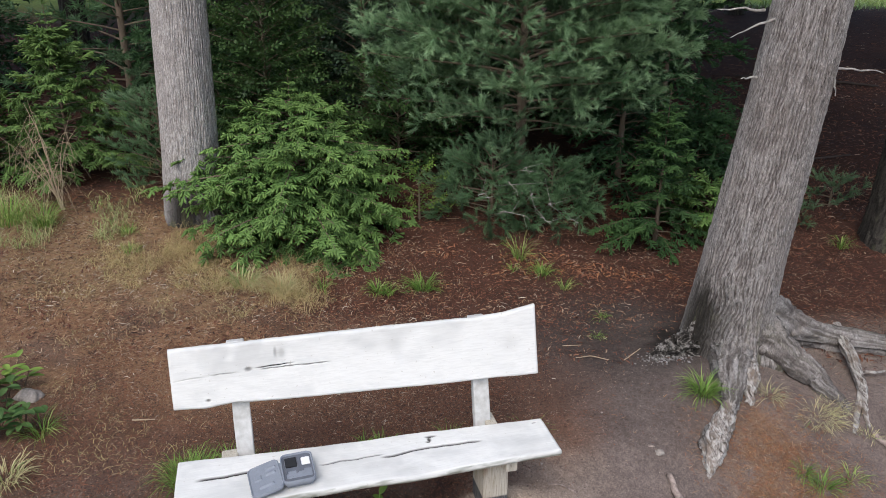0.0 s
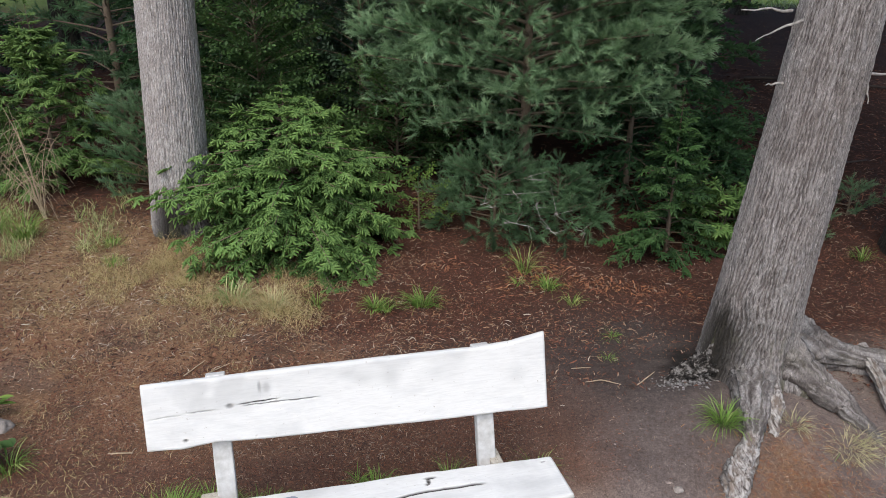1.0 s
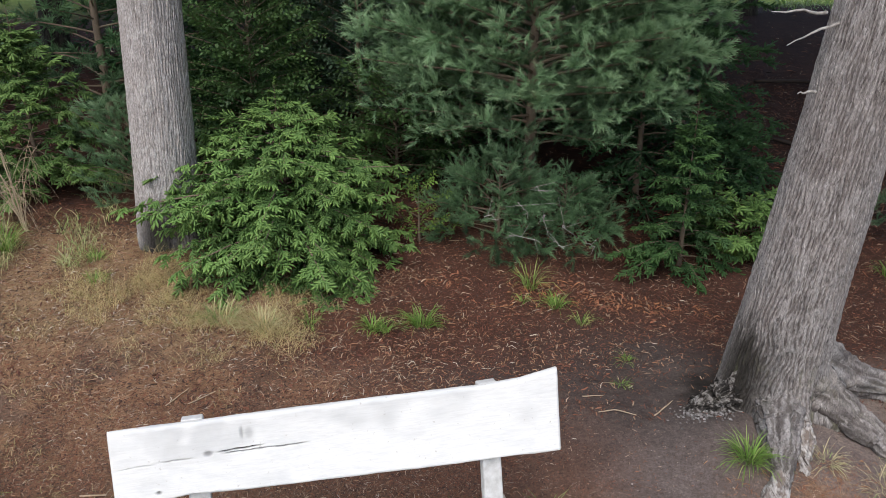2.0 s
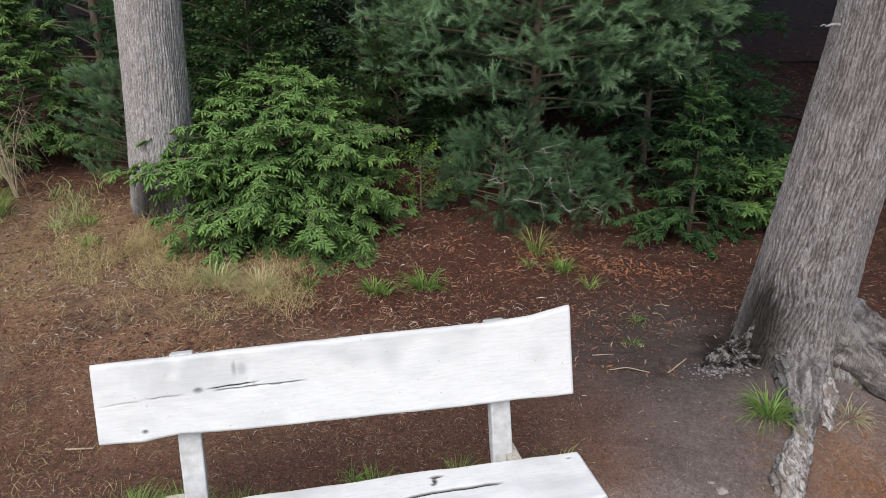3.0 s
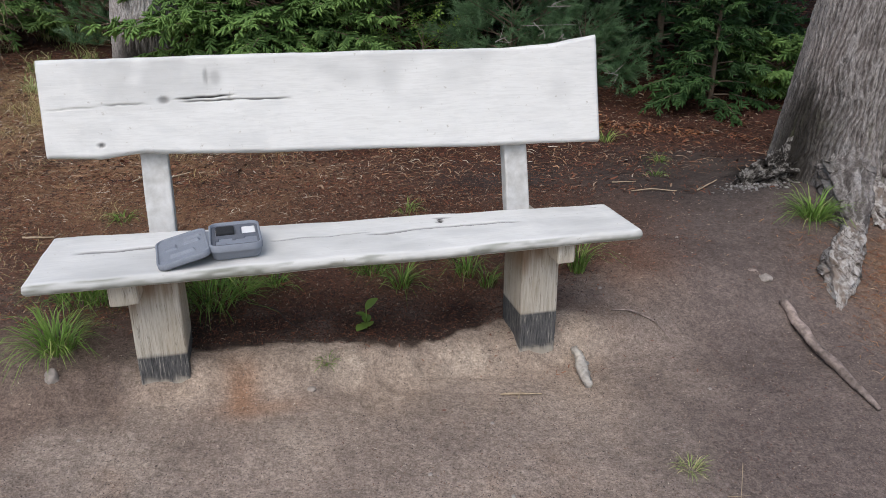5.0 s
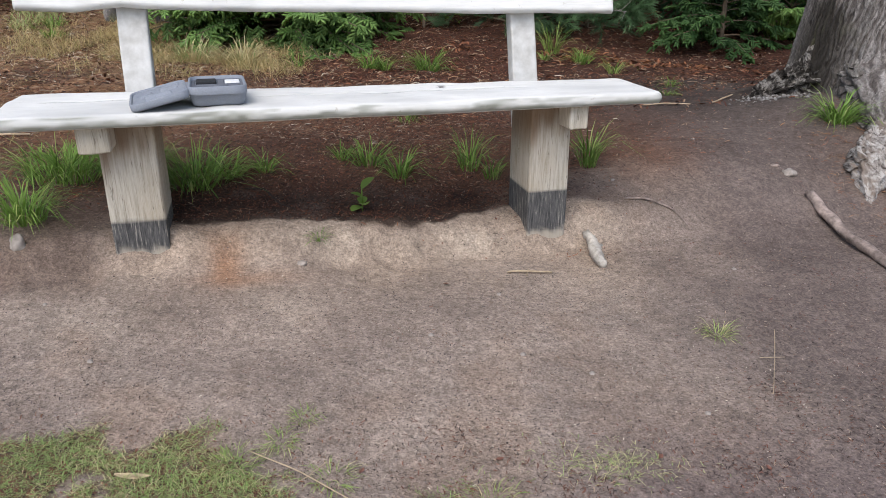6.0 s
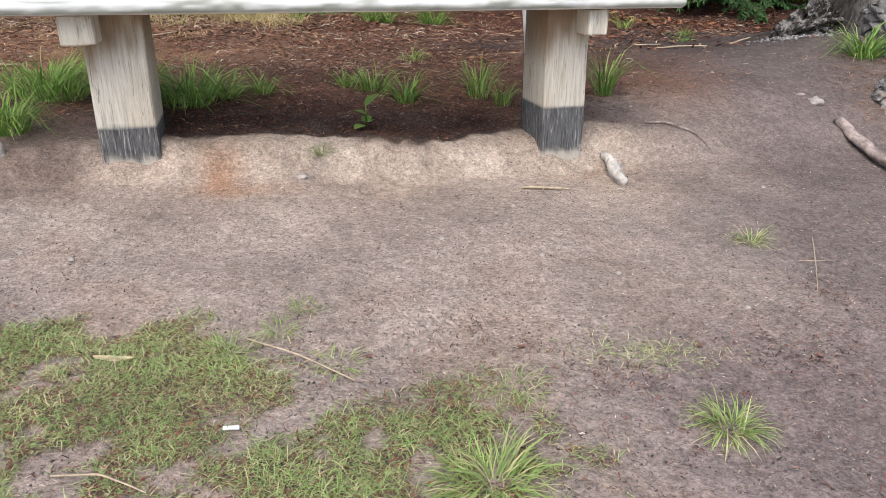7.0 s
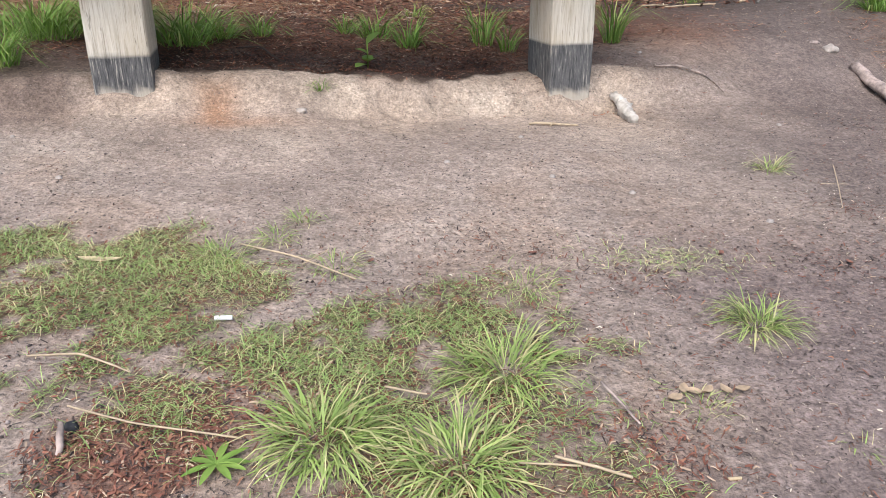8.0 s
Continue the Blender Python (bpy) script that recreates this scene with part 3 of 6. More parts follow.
        v += [o, o + d * l * 0.5 + side * l * 0.27 + nrm * l * 0.07, o + d * l - nrm * l * 0.05, o + d * l * 0.5 - side * l * 0.27 + nrm * l * 0.07, o + d * l * 0.5]
        tip += [0.2, 0.35, 0.5, 0.35, 0.2]
        t += [(k, k + 1, k + 4), (k + 1, k + 2, k + 4), (k + 2, k + 3, k + 4), (k + 3, k, k + 4)]
    return np.array(v), np.array(t), np.array(tip)


def bake(name, protos, P, D, L, parent, material, g, tip=0.5, shade=None, label="", young=None):
    """One mesh of many shoots: at P, along D, L long."""
    P, D, L = np.asarray(P, float), np.asarray(D, float), np.asarray(L, float)
    D = D / (np.linalg.norm(D, axis=1, keepdims=True) + 1e-9)
    up = np.array([0, 0, 1.0]) + g.normal(size=P.shape) * 0.40
    Y = np.cross(up, D)
    Y /= np.linalg.norm(Y, axis=1, keepdims=True) + 1e-9
    Z = np.cross(D, Y)
    pick = g.integers(0, len(protos), len(P))
    if shade is None:
        shade = g.uniform(0, 1, len(P))
    if young is None:
        young = g.uniform(0.2, 1, len(P))
    vs, ts, cs, n = [], [], [], 0
    for i, (pv, pt, ptip) in enumerate(protos):
        m = pick == i
        if not m.any():
            continue
        v = P[m][:, None] + L[m][:, None, None] * (pv[None, :, 0:1] * D[m][:, None] + pv[None, :, 1:2] * Y[m][:, None] + pv[None, :, 2:3] * Z[m][:, None])
        k = m.sum()
        t = pt[None] + (np.arange(k) * len(pv))[:, None, None] + n
        c = np.stack([np.repeat(shade[m][:, None], len(pv), 1), tip * ptip[None] * young[m][:, None], np.zeros((k, len(pv)))], -1)
        vs.append(v.reshape(-1, 3))
        ts.append(t.reshape(-1, 3))
        cs.append(c.reshape(-1, 3))
        n += k * len(pv)
    ob = array_mesh(name, np.concatenate(vs), np.concatenate(ts), material, parent, label)
    colour_attribute(ob, "shade", np.concatenate(cs))
    return ob


def proto_spray(seed, fingers=7, needles=6, bow=0.12):
    """A flat fan of plump needled fingers along x, 1 long: the end of a spruce bough."""
    g = np.random.default_rng(seed)
    v, t, tip = [], [], []

    def finger(o, d, l, r, young):
        d = d / np.linalg.norm(d)
        a = np.cross(d, [0, 0, 1.0])
        a /= np.linalg.norm(a)
        b = np.cross(a, d)
        k0 = len(v)
        for s, q in ((0.0, 0.8), (0.6, 1.0)):
            for k in range(4):
                v.append(o + d * l * s + r * q * (math.cos(k * 1.5708) * a + 0.8 * math.sin(k * 1.5708) * b))
                tip.append(young * (0.3 + 0.6 * s))
        v.append(o + d * l)
        tip.append(young)
        for k in range(4):
            j = (k + 1) % 4
            t.extend([(k0 + k, k0 + j, k0 + 4 + j), (k0 + k, k0 + 4 + j, k0 + 4 + k), (k0 + 4 + k, k0 + 4 + j, k0 + 8)])
        for i in range(needles):
            s = 0.04 + 0.94 * i / needles
            th = i * 2.39996 + g.normal() * 0.3
            e = d * 0.8 + a * math.cos(th) + b * (0.8 * math.sin(th) + 0.25)
            e /= np.linalg.norm(e)
            w = np.cross(e, g.normal(size=3))
            w *= 0.022 / (np.linalg.norm(w) + 1e-6)
            p = o + d * l * s
            k = len(v)
            v.extend([p - w, p + w, p + e * 0.082 * (1.15 - 0.35 * s) * g.uniform(0.8, 1.2)])
            tip.extend([young * 0.2, young * 0.2, young * (0.4 + 0.6 * s)])
            t.append((k, k + 1, k + 2))

    finger(np.zeros(3), np.array([1.0, 0, 0]), 0.70, 0.022, 0.35)
    finger(np.array([0.66, 0, 0]), np.array([1.0, g.normal() * 0.12, -0.1]), 0.36, 0.068, 1.0)
    for i in range(fingers):
        s = 0.06 + 0.66 * i / fingers
        sg = 1 if i % 2 else -1
        d = np.array([0.60 + g.normal() * 0.16, sg * 0.75 + g.normal() * 0.16, -0.16 + g.normal() * 0.22])
        finger(np.array([s, 0, 0]), d, (0.46 - 0.16 * abs(s - 0.35)) * g.uniform(0.6, 1.15), 0.068, 0.6 + 0.4 * g.random())
    v = np.array(v)
    v[:, 2] -= bow * v[:, 0] ** 2 + 0.16 * v[:, 1] ** 2
    return v, np.array(t), np.array(tip)


SPRUCE_SPRAYS = [proto_spray(s, bow=b) for s, b in ((1, 0.10), (2, 0.22), (3, 0.34))]
SPRUCE_COARSE = [proto_spruce(10, 0.30, 0.12, s) for s in (4, 5)]
PINE_SHOOTS = [proto_brush(34, s, 0.032) for s in (1, 2, 3)]
PINE_COARSE = [proto_pine(24, s, 0.05) for s in (6, 7)]
SHADE_CANOPY = [proto_pine(13, s, 0.13) for s in (8, 9)]
LEAF_SHOOTS = [proto_leaves(seed=s) for s in (1, 2, 3)]


def conifer(name, x, y, height, radius, boughs, material, protos, seed, shoot=0.10, droop=0.25, lift=0.25, gap=0.075,
            clear=0.04, profile=None, bent=(0, 0), rising=0.55, tip=0.6, pine=False, label="", category="tree", top_bare=0.0, sink=0.04, squash=(1, 1), inner=0, extra=0.45, clumps=0, arms=(), clump_from=0.03):
    """A conifer with a stem, boughs and side twigs set with shoots. Stem, boughs and crown are parts."""
    g = np.random.default_rng(seed)
    z0 = ground_z(x, y) - sink
    root = empty(name, pose(x, y, z0))
    profile = profile or (lambda t: (1 - t) ** 0.85 + 0.03)
    stem_at = lambda t: np.array([bent[0] * t ** 1.5, bent[1] * t ** 1.5, t * height])
    sr = 0.011 + 0.012 * height
    limbs, P, D, L, S, Y = [], [], [], [], [], []
    ts = np.linspace(0, 1, 12)
    limbs_stem = [(np.array([stem_at(t) for t in ts]), sr * (1 - 0.93 * ts))]

    def shoot_at(p, d, l, sh, yo):
        P.append(p), D.append(d), L.append(l), S.append(sh), Y.append(yo)

    for i in range(boughs + len(arms)):
        if i < boughs:
            t = clear + (0.985 - clear) * ((i + g.uniform(0, 0.8)) / boughs)
            az = i * 2.39996 + g.normal() * 0.25
            length = radius * profile(t) * g.uniform(0.72, 1.12)
        else:
            az, t, length = radians(arms[i - boughs][0]), arms[i - boughs][1], arms[i - boughs][2]
        out = np.array([math.cos(az) * squash[0], math.sin(az) * squash[1], 0.0])
        side = np.array([-math.sin(az), math.cos(az), 0.0])
        base = stem_at(t)
        up0 = lift + rising * t + g.normal() * 0.08
        sag = droop * (1 - 0.6 * t)
        curve = lambda s: base + out * length * s + np.array([0, 0, 1]) * length * (up0 * s - sag * 1.6 * s * s + (0.5 * sag if not pine else 0.9 * sag) * s ** 3)
        bend = lambda s: (curve(min(1, s + 0.02)) - curve(s - 0.02)) / np.linalg.norm(curve(min(1, s + 0.02)) - curve(s - 0.02))
        ss = np.linspace(0, 1, 6)
        limbs.append((np.array([curve(s) for s in ss]), (0.003 + 0.010 * length) * (1 - 0.8 * ss)))
        tone = g.uniform(0.15, 0.85)
        nst = max(2, int(length / gap))
        for k in range(nst + 1):
            s = (k + 0.5) / (nst + 0.5)
            if s > 1 or s < (inner or (0.40 if pine else 0.15)):
                continue
            ax = bend(s)
            here = curve(s)
            shoot_at(here, ax + g.normal(size=3) * 0.1, shoot * g.uniform(0.8, 1.1), np.clip(tone + g.normal() * 0.15, 0, 1), s)
            reach = (0.42 * length * (1 - s) ** 0.8 + 0.5 * shoot) * g.uniform(0.7, 1.15)
            for sg in (-1, 1):
                d = ax * (0.62 if not pine else 0.75) + sg * side * 0.8 + np.array([0, 0, -0.22 * sag / 0.25 if not pine else 0.28]) + g.normal(size=3) * 0.12
                d /= np.linalg.norm(d)
                m = max(1, int(round(reach / (shoot * 0.72))))
                for j in range(m):
                    f = j / m
                    q = here + d * reach * f + np.array([0, 0, -1 if not pine else 0.5]) * 0.10 * (reach * f) ** 2 / max(reach, 0.05)
                    dj = d + g.normal(size=3) * 0.3 + np.array([0, 0, 0.25 if pine else 0.0])
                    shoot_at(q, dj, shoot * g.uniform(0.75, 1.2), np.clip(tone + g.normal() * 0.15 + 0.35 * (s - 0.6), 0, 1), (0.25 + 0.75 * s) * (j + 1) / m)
                    if not pine and j < m - 1 and g.random() < extra:
                        d2 = d * 0.6 + ax * 0.7 * (1 if g.random() < 0.7 else -0.3) + g.normal(size=3) * 0.25
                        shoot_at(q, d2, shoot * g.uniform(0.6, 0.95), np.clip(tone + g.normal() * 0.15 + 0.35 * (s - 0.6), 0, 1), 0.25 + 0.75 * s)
                    if pine and g.random() < extra:
                        shoot_at(q + g.normal(size=3) * 0.02, d + g.normal(size=3) * 0.6 + np.array([0, 0, 0.4]), shoot * g.uniform(0.6, 1.0), np.clip(tone + g.normal() * 0.15 + 0.35 * (s - 0.6), 0, 1), 0.25 + 0.75 * s)
    for i in range(clumps):
        t = clump_from + (0.83 - clump_from) * g.random() ** 0.9
        az = g.uniform(0, 6.2832)
        out = np.array([math.cos(az), math.sin(az), 0.0])
        c = stem_at(t) + out * radius * profile(t) * g.uniform(0.72, 1.06) + np.array([0, 0, g.normal() * 0.08])
        # low clumps are coloured darker, standing for shade from the boughs above
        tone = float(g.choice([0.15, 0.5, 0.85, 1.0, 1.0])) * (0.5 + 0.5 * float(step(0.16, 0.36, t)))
        ax = out * 0.75 + np.array([0, 0, 0.35]) + g.normal(size=3) * 0.25
        for k in range(5):
            d = ax + g.normal(size=3) * 0.50
            shoot_at(c - ax * 0.06 + d * g.uniform(0.0, 0.05), d, shoot * g.uniform(0.9, 1.3), np.clip(tone + g.normal() * 0.12, 0, 1), np.clip(0.3 + 0.7 * tone, 0, 1))
    if top_bare:
        tp = stem_at(1.0)
        up = np.array([0, 0, 1.0])
        limbs_stem.append((np.array([tp - 0.05 * up, tp + 1.2 * top_bare * up, tp + 2.4 * top_bare * up]), [0.006, 0.004, 0.002]))
        for k in range(13):
            f = (k // 4 + 1) / 3.4
            az = k * 1.7
            shoot_at(tp + up * 2.3 * top_bare * (f - 0.25), np.array([math.cos(az), math.sin(az), 0.35]), top_bare * (1.3 - 0.6 * f), 0.8, 1.0)
        shoot_at(tp + up * 2.2 * top_bare, up, top_bare * 0.8, 0.8, 1.0)
    tubes("trunk", limbs_stem, BARK_TWIG, root, sides=8)
    tubes("branchwork", limbs, BARK_TWIG, root, sides=5)["kind"] = "stuff"
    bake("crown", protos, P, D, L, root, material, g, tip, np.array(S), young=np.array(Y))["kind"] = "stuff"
    return tagged(root, label, category)

# ================= the two tall trees =================
def tall_tree(name, x, y, lean, radius, height, material, ridge, seed, flare, label, lift, fine, burn=None):
    root = empty(name, pose(x, y, ground_z(x, y) - 0.02))
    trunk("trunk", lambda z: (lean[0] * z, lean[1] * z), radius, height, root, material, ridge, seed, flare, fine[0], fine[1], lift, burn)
    g = np.random.default_rng(seed)
    limbs, P, D, L = [], [], [], []
    for i in range(26):
        z = height * (0.62 + 0.37 * i / 26)
        az = i * 2.4 + g.normal() * 0.3
        l = g.uniform(1.2, 2.2) * (1.15 - i / 30)
        d = np.array([math.cos(az), math.sin(az), 0.25])
        b = np.array([lean[0] * z, lean[1] * z, z])
        pts = np.array([b + d * l * s + np.array([0, 0, -0.25 * s * s]) for s in np.linspace(0, 1, 6)])
        limbs.append((pts, np.linspace(0.045, 0.008, 6)))
        for k in range(40):
            s = g.uniform(0.25, 1)
            P.append(b + d * l * s + np.array([0, 0, -0.25 * s * s]) + g.normal(size=3) * 0.22)
            D.append(d + g.normal(size=3) * 0.7)
            L.append(g.uniform(0.16, 0.28))
    tubes("limbwork", limbs, BARK_TWIG, root, sides=6)
    bake("crown", PINE_COARSE, P, D, L, root, PINE, g, 0.4)["kind"] = "stuff"
    return tagged(root, label, "tree")


tree_near = tall_tree(
    "pine_tree", 2.088, 4.86, (0.10, 0.0), lambda z: 0.280 - 0.022 * np.clip(z, 0, 3) - 0.018 * np.clip(z - 3, 0, 9), 8.5, BARK_GREY,
    (0.018, 0.17), 31, lobes([-1.85, -1.35, -0.72, 0.25, -2.85, 1.6, 2.5], [0.24, 0.20, 0.26, 0.36, 0.30, 0.4, 0.4], [0.70, 0.52, 0.70, 0.95, 0.10, 0.4, 0.0], 0.15),
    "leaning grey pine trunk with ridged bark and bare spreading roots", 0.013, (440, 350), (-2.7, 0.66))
tree_far = tall_tree(
    "pine_tree", -2.58, 7.22, (0.045, 0.0), lambda z: 0.275 - 0.012 * np.clip(z, 0, 3) - 0.02 * np.clip(z - 3, 0, 9), 8.5, BARK_FAR,
    (0.019, 0.42), 57, lobes([-1.9, -0.6, 2.6], [0.5, 0.5, 0.5], [0.2, 0.2, 0.2], 0.15),
    "straight pale grey pine trunk behind a young spruce", 0.010, (300, 270), (-1.6, 0.46))


def root_limb(parent, pts, radii, material, label="", sides=52, rough=0.28, seed=0):
    """A bare gnarled root, given by a few bends in world places (x, y, height over the soil)."""
    o = parent.matrix_world.translation
    p = np.array([(x - o.x, y - o.y, ground_z(x, y) + h - o.z) for x, y, h in pts])
    t = np.linspace(0, 1, len(p))
    s = np.linspace(0, 1, 110)
    sm = lambda c: np.interp(s, t, c)
    q = np.stack([sm(p[:, i]) for i in range(3)], 1)
    for _ in range(6):
        q[1:-1] = 0.25 * q[:-2] + 0.5 * q[1:-1] + 0.25 * q[2:]
    q[:, 2] += 0.006 * fbm(s, s * 0, 0.2, seed)
    q[:, 0] += 0.018 * fbm(s, s * 0 + 4, 0.15, seed + 1)
    r = np.interp(s, t, radii) * (1 + 0.08 * fbm(s, s * 0 + 9, 0.16, seed + 2))
    v, f = tube(q, r, sides, 0.0)
    th = np.tile(np.arange(sides) / sides * 6.28, len(q))
    along = np.repeat(s, sides)
    cen = np.repeat(q, sides, 0)
    bump = 1 + 0.055 * fbm(np.cos(th) * 5 + 3, np.sin(th) * 5 + along * 2.5, 0.30, seed + 13) + 0.16 * fbm(np.cos(th) * 2.4 + 3, np.sin(th) * 2.4 + along * 0.6, 0.20, seed + 12) + rough * (0.35 * fbm(np.cos(th) * 1.2 + along * 4, np.sin(th) * 1.2 + along * 3, 0.16, seed + 9) + 0.55 * fbm(np.cos(th) * 0.8 + 3, along * 0.5 + np.sin(th) * 0.8, 0.35, seed + 3) + 0.8 * fbm(np.cos(th) + 3, np.sin(th) * 1.0 + along * 0.35, 0.22, seed + 4))
    v = cen + (v - cen) * bump[:, None]
    ob = array_mesh("root", v, f, material, parent, label, True)
    if material in (BARK_GREY, BARK_DARK, BARK_FAR):
        sh = np.clip(0.62 + 0.9 * fbm(np.cos(th) * 5 + 3, np.sin(th) * 5 + along * 2.5, 0.30, seed + 13), 0, 1)
        colour_attribute(ob, "relief", np.stack([sh, 0 * sh, 0.25 * np.clip(fbm(th, along, 0.3, seed + 6), 0, 1)], 1))
    return ob


bpy.context.view_layer.update()
root_limb(tree_near, [(2.08, 4.78, 0.12), (2.03, 4.52, 0.06), (1.96, 4.28, 0.03), (1.87, 4.08, 0.0)], [0.13, 0.115, 0.085, 0.050], BARK_GREY, seed=1, rough=0.25)
root_limb(tree_near, [(1.89, 4.12, 0.02), (1.80, 3.97, 0.02), (1.70, 3.82, 0.02), (1.61, 3.62, -0.01)], [0.045, 0.066, 0.074, 0.012], ROOT_WOOD, "bare bleached root end with flaking wood", seed=2, rough=0.3)
root_limb(tree_near, [(2.14, 4.64, 0.08), (2.10, 4.36, 0.03), (2.04, 4.15, -0.01)], [0.07, 0.060, 0.022], ROOT_WOOD, "split pale root stub", seed=3, rough=0.3)
root_limb(tree_near, [(2.28, 4.93, 0.22), (2.60, 5.02, 0.10), (2.95, 5.02, 0.06), (3.5, 4.95, 0.03)], [0.20, 0.145, 0.105, 0.070], BARK_GREY, seed=4, rough=0.25)
root_limb(tree_near, [(2.32, 4.74, 0.16), (2.50, 4.58, 0.07), (2.64, 4.42, 0.03), (2.74, 4.20, -0.02)], [0.17, 0.110, 0.075, 0.030], BARK_GREY, seed=5, rough=0.25)
root_limb(tree_near, [(3.08, 5.12, 0.12), (3.05, 4.85, 0.09), (2.93, 4.40, 0.02), (2.70, 4.02, 0.0)], [0.034, 0.038, 0.030, 0.012], ROOT_WOOD, "thin pale root lying on the soil", seed=6)
root_limb(tree_near, [(2.92, 4.38, 0.02), (2.87, 4.24, 0.015), (2.82, 4.08, 0.0)], [0.022, 0.018, 0.010], ROOT_WOOD, seed=7)
root_limb(tree_near, [(3.02, 4.60, 0.02), (3.12, 4.58, 0.05), (3.25, 4.62, 0.04)], [0.012, 0.009, 0.005], ROOT_WOOD, seed=17)
root_limb(tree_near, [(2.00, 4.84, 0.08), (1.84, 4.78, 0.04), (1.68, 4.74, 0.0), (1.50, 4.71, -0.03)], [0.14, 0.105, 0.075, 0.022], CHARRED, "charred crumbling root half sunk in the soil", seed=8, rough=0.85)
for bx, by, bz, l, d in ((2.12, 4.82, 2.56, 0.36, (-0.92, -0.28, -0.22)), (2.03, 4.84, 2.60, 0.34, (-0.95, -0.15, 0.12)), (2.03, 4.80, 2.19, 0.13, (-0.93, -0.35, 0.1)),
                         (2.46, 4.75, 2.25, 0.36, (0.97, 0.0, 0.06)), (2.48, 4.72, 2.24, 0.14, (0.15, -0.2, -0.95))):
    d = np.array(d)
    s = np.linspace(0, 1, 8)[:, None]
    o = np.array(tree_near.matrix_world.translation)
    pts = np.array([bx, by, bz]) - o + d * l * s + np.array([0, 0, -0.12 * l]) * s ** 2 + 0.01 * fbm(s, s * 0 + bz, 0.2, 5)
    tubes("dead_twig", [(pts, np.linspace(0.011, 0.003, 8))], DEADWOOD, tree_near, "thin bleached dead twig")

# ================= young conifers and shrubs =================
BUSHY = lambda t: (1 - t ** 1.9) ** 0.7 * (0.84 + 0.16 * np.sin(t * 3)) + 0.03
SPRUCE_FORM = lambda t: float(np.interp(t, (0, 0.15, 0.32, 0.5, 0.68, 0.85, 1), (0.88, 1.00, 1.04, 1.00, 0.80, 0.42, 0.06)))
conifer("spruce_bush", -1.36, 6.88, 1.27, 1.00, 132, SPRUCE, SPRUCE_SPRAYS, 101, shoot=0.155, droop=0.34, lift=0.12, gap=0.125, bent=(-0.28, 0.95), extra=0.5, inner=0.28,
        profile=SPRUCE_FORM, rising=0.36, tip=0.9, top_bare=0.10, label="dense bright green young spruce bush growing beside a pine trunk", category="bush",
        arms=((201, 0.46, 1.36), (194, 0.54, 1.08), (207, 0.38, 1.22), (212, 0.28, 1.10), (-8, 0.22, 1.06), (285, 0.05, 0.92), (303, 0.06, 1.04), (320, 0.08, 1.08), (338, 0.12, 1.10), (262, 0.05, 0.84), (312, 0.16, 1.04), (294, 0.14, 1.0)))
conifer("spruce_sapling", 2.20, 7.10, 1.36, 0.47, 40, SPRUCE_MID, SPRUCE_SPRAYS, 103, shoot=0.14, gap=0.10, droop=0.35, extra=0.4, top_bare=0.10, tip=0.6,
        label="small dark green young spruce on red needle litter", arms=((196, 0.20, 0.66), (212, 0.12, 0.66), (340, 0.10, 0.6)))
conifer("spruce_sapling", 2.85, 7.35, 0.42, 0.62, 22, SPRUCE, SPRUCE_SPRAYS, 133, shoot=0.18, tip=0.9, profile=BUSHY, gap=0.12,
        label="low bright green spruce seedling on the forest floor")
conifer("young_pine", 0.86, 8.02, 4.6, 1.66, 150, PINE, PINE_SHOOTS, 104, shoot=0.15, droop=0.20, lift=0.10, gap=0.15, clear=0.16, pine=True, clump_from=0.25,
        profile=lambda t: 0.52 + 0.48 * float(step(0.10, 0.34, t)) if t < 0.6 else 1.0 - (t - 0.6) * 2.2, tip=1.0, inner=0.25, extra=0.8, clumps=640,
        label="broad blue-green young pine with long soft needles")
bpy.context.view_layer.update()
young = next(o for o in bpy.data.objects if o.name.startswith("young_pine"))
g = np.random.default_rng(64)
for bx, by, bz in ((0.55, 6.62, 0.62), (0.85, 6.60, 0.80), (1.05, 6.70, 0.66), (0.78, 6.72, 1.02), (0.35, 6.75, 0.75), (1.25, 6.75, 0.50), (0.95, 6.62, 0.55), (0.62, 6.70, 0.90)):
    o = np.array(young.matrix_world.translation)
    s = np.linspace(0, 1, 9)[:, None]
    d = np.array([g.uniform(-1, 1), -0.35, g.uniform(-0.1, 0.35)])
    pts = np.array([bx, by + 0.15, bz]) - o + d * 0.34 * s + np.array([0, 0, -0.10]) * s ** 2 + 0.02 * np.concatenate([fbm(s, s * 0 + bx, 0.2, 8), 0 * s, fbm(s, s * 0 + bx, 0.2, 9)], 1)
    limbs = [(pts, np.linspace(0.006, 0.0018, 9))]
    for k in range(4):
        j = int(g.integers(2, 8))
        e = np.linspace(0, 1, 5)[:, None]
        limbs.append((pts[j] + g.normal(size=3) * np.array([0.12, 0.06, 0.08]) * e, np.linspace(0.003, 0.001, 5)))
    tubes("dead_twig", limbs, DEADWOOD, young, "thin bare grey twigs", sides=4)
conifer("pine_bush", 0.52, 7.42, 0.80, 0.72, 34, PINE, PINE_SHOOTS, 151, shoot=0.13, droop=0.15, lift=0.2, gap=0.12, pine=True, profile=BUSHY, tip=0.50, extra=0.4, clumps=110,
        label="low blue-green pine bush under a larger pine", category="bush")
conifer("pine_bush", 1.15, 7.40, 0.62, 0.58, 26, PINE, PINE_SHOOTS, 152, shoot=0.13, droop=0.15, lift=0.2, gap=0.12, pine=True, profile=BUSHY, tip=0.45, extra=0.4, clumps=80,
        label="low blue-green pine bush under a larger pine", category="bush")
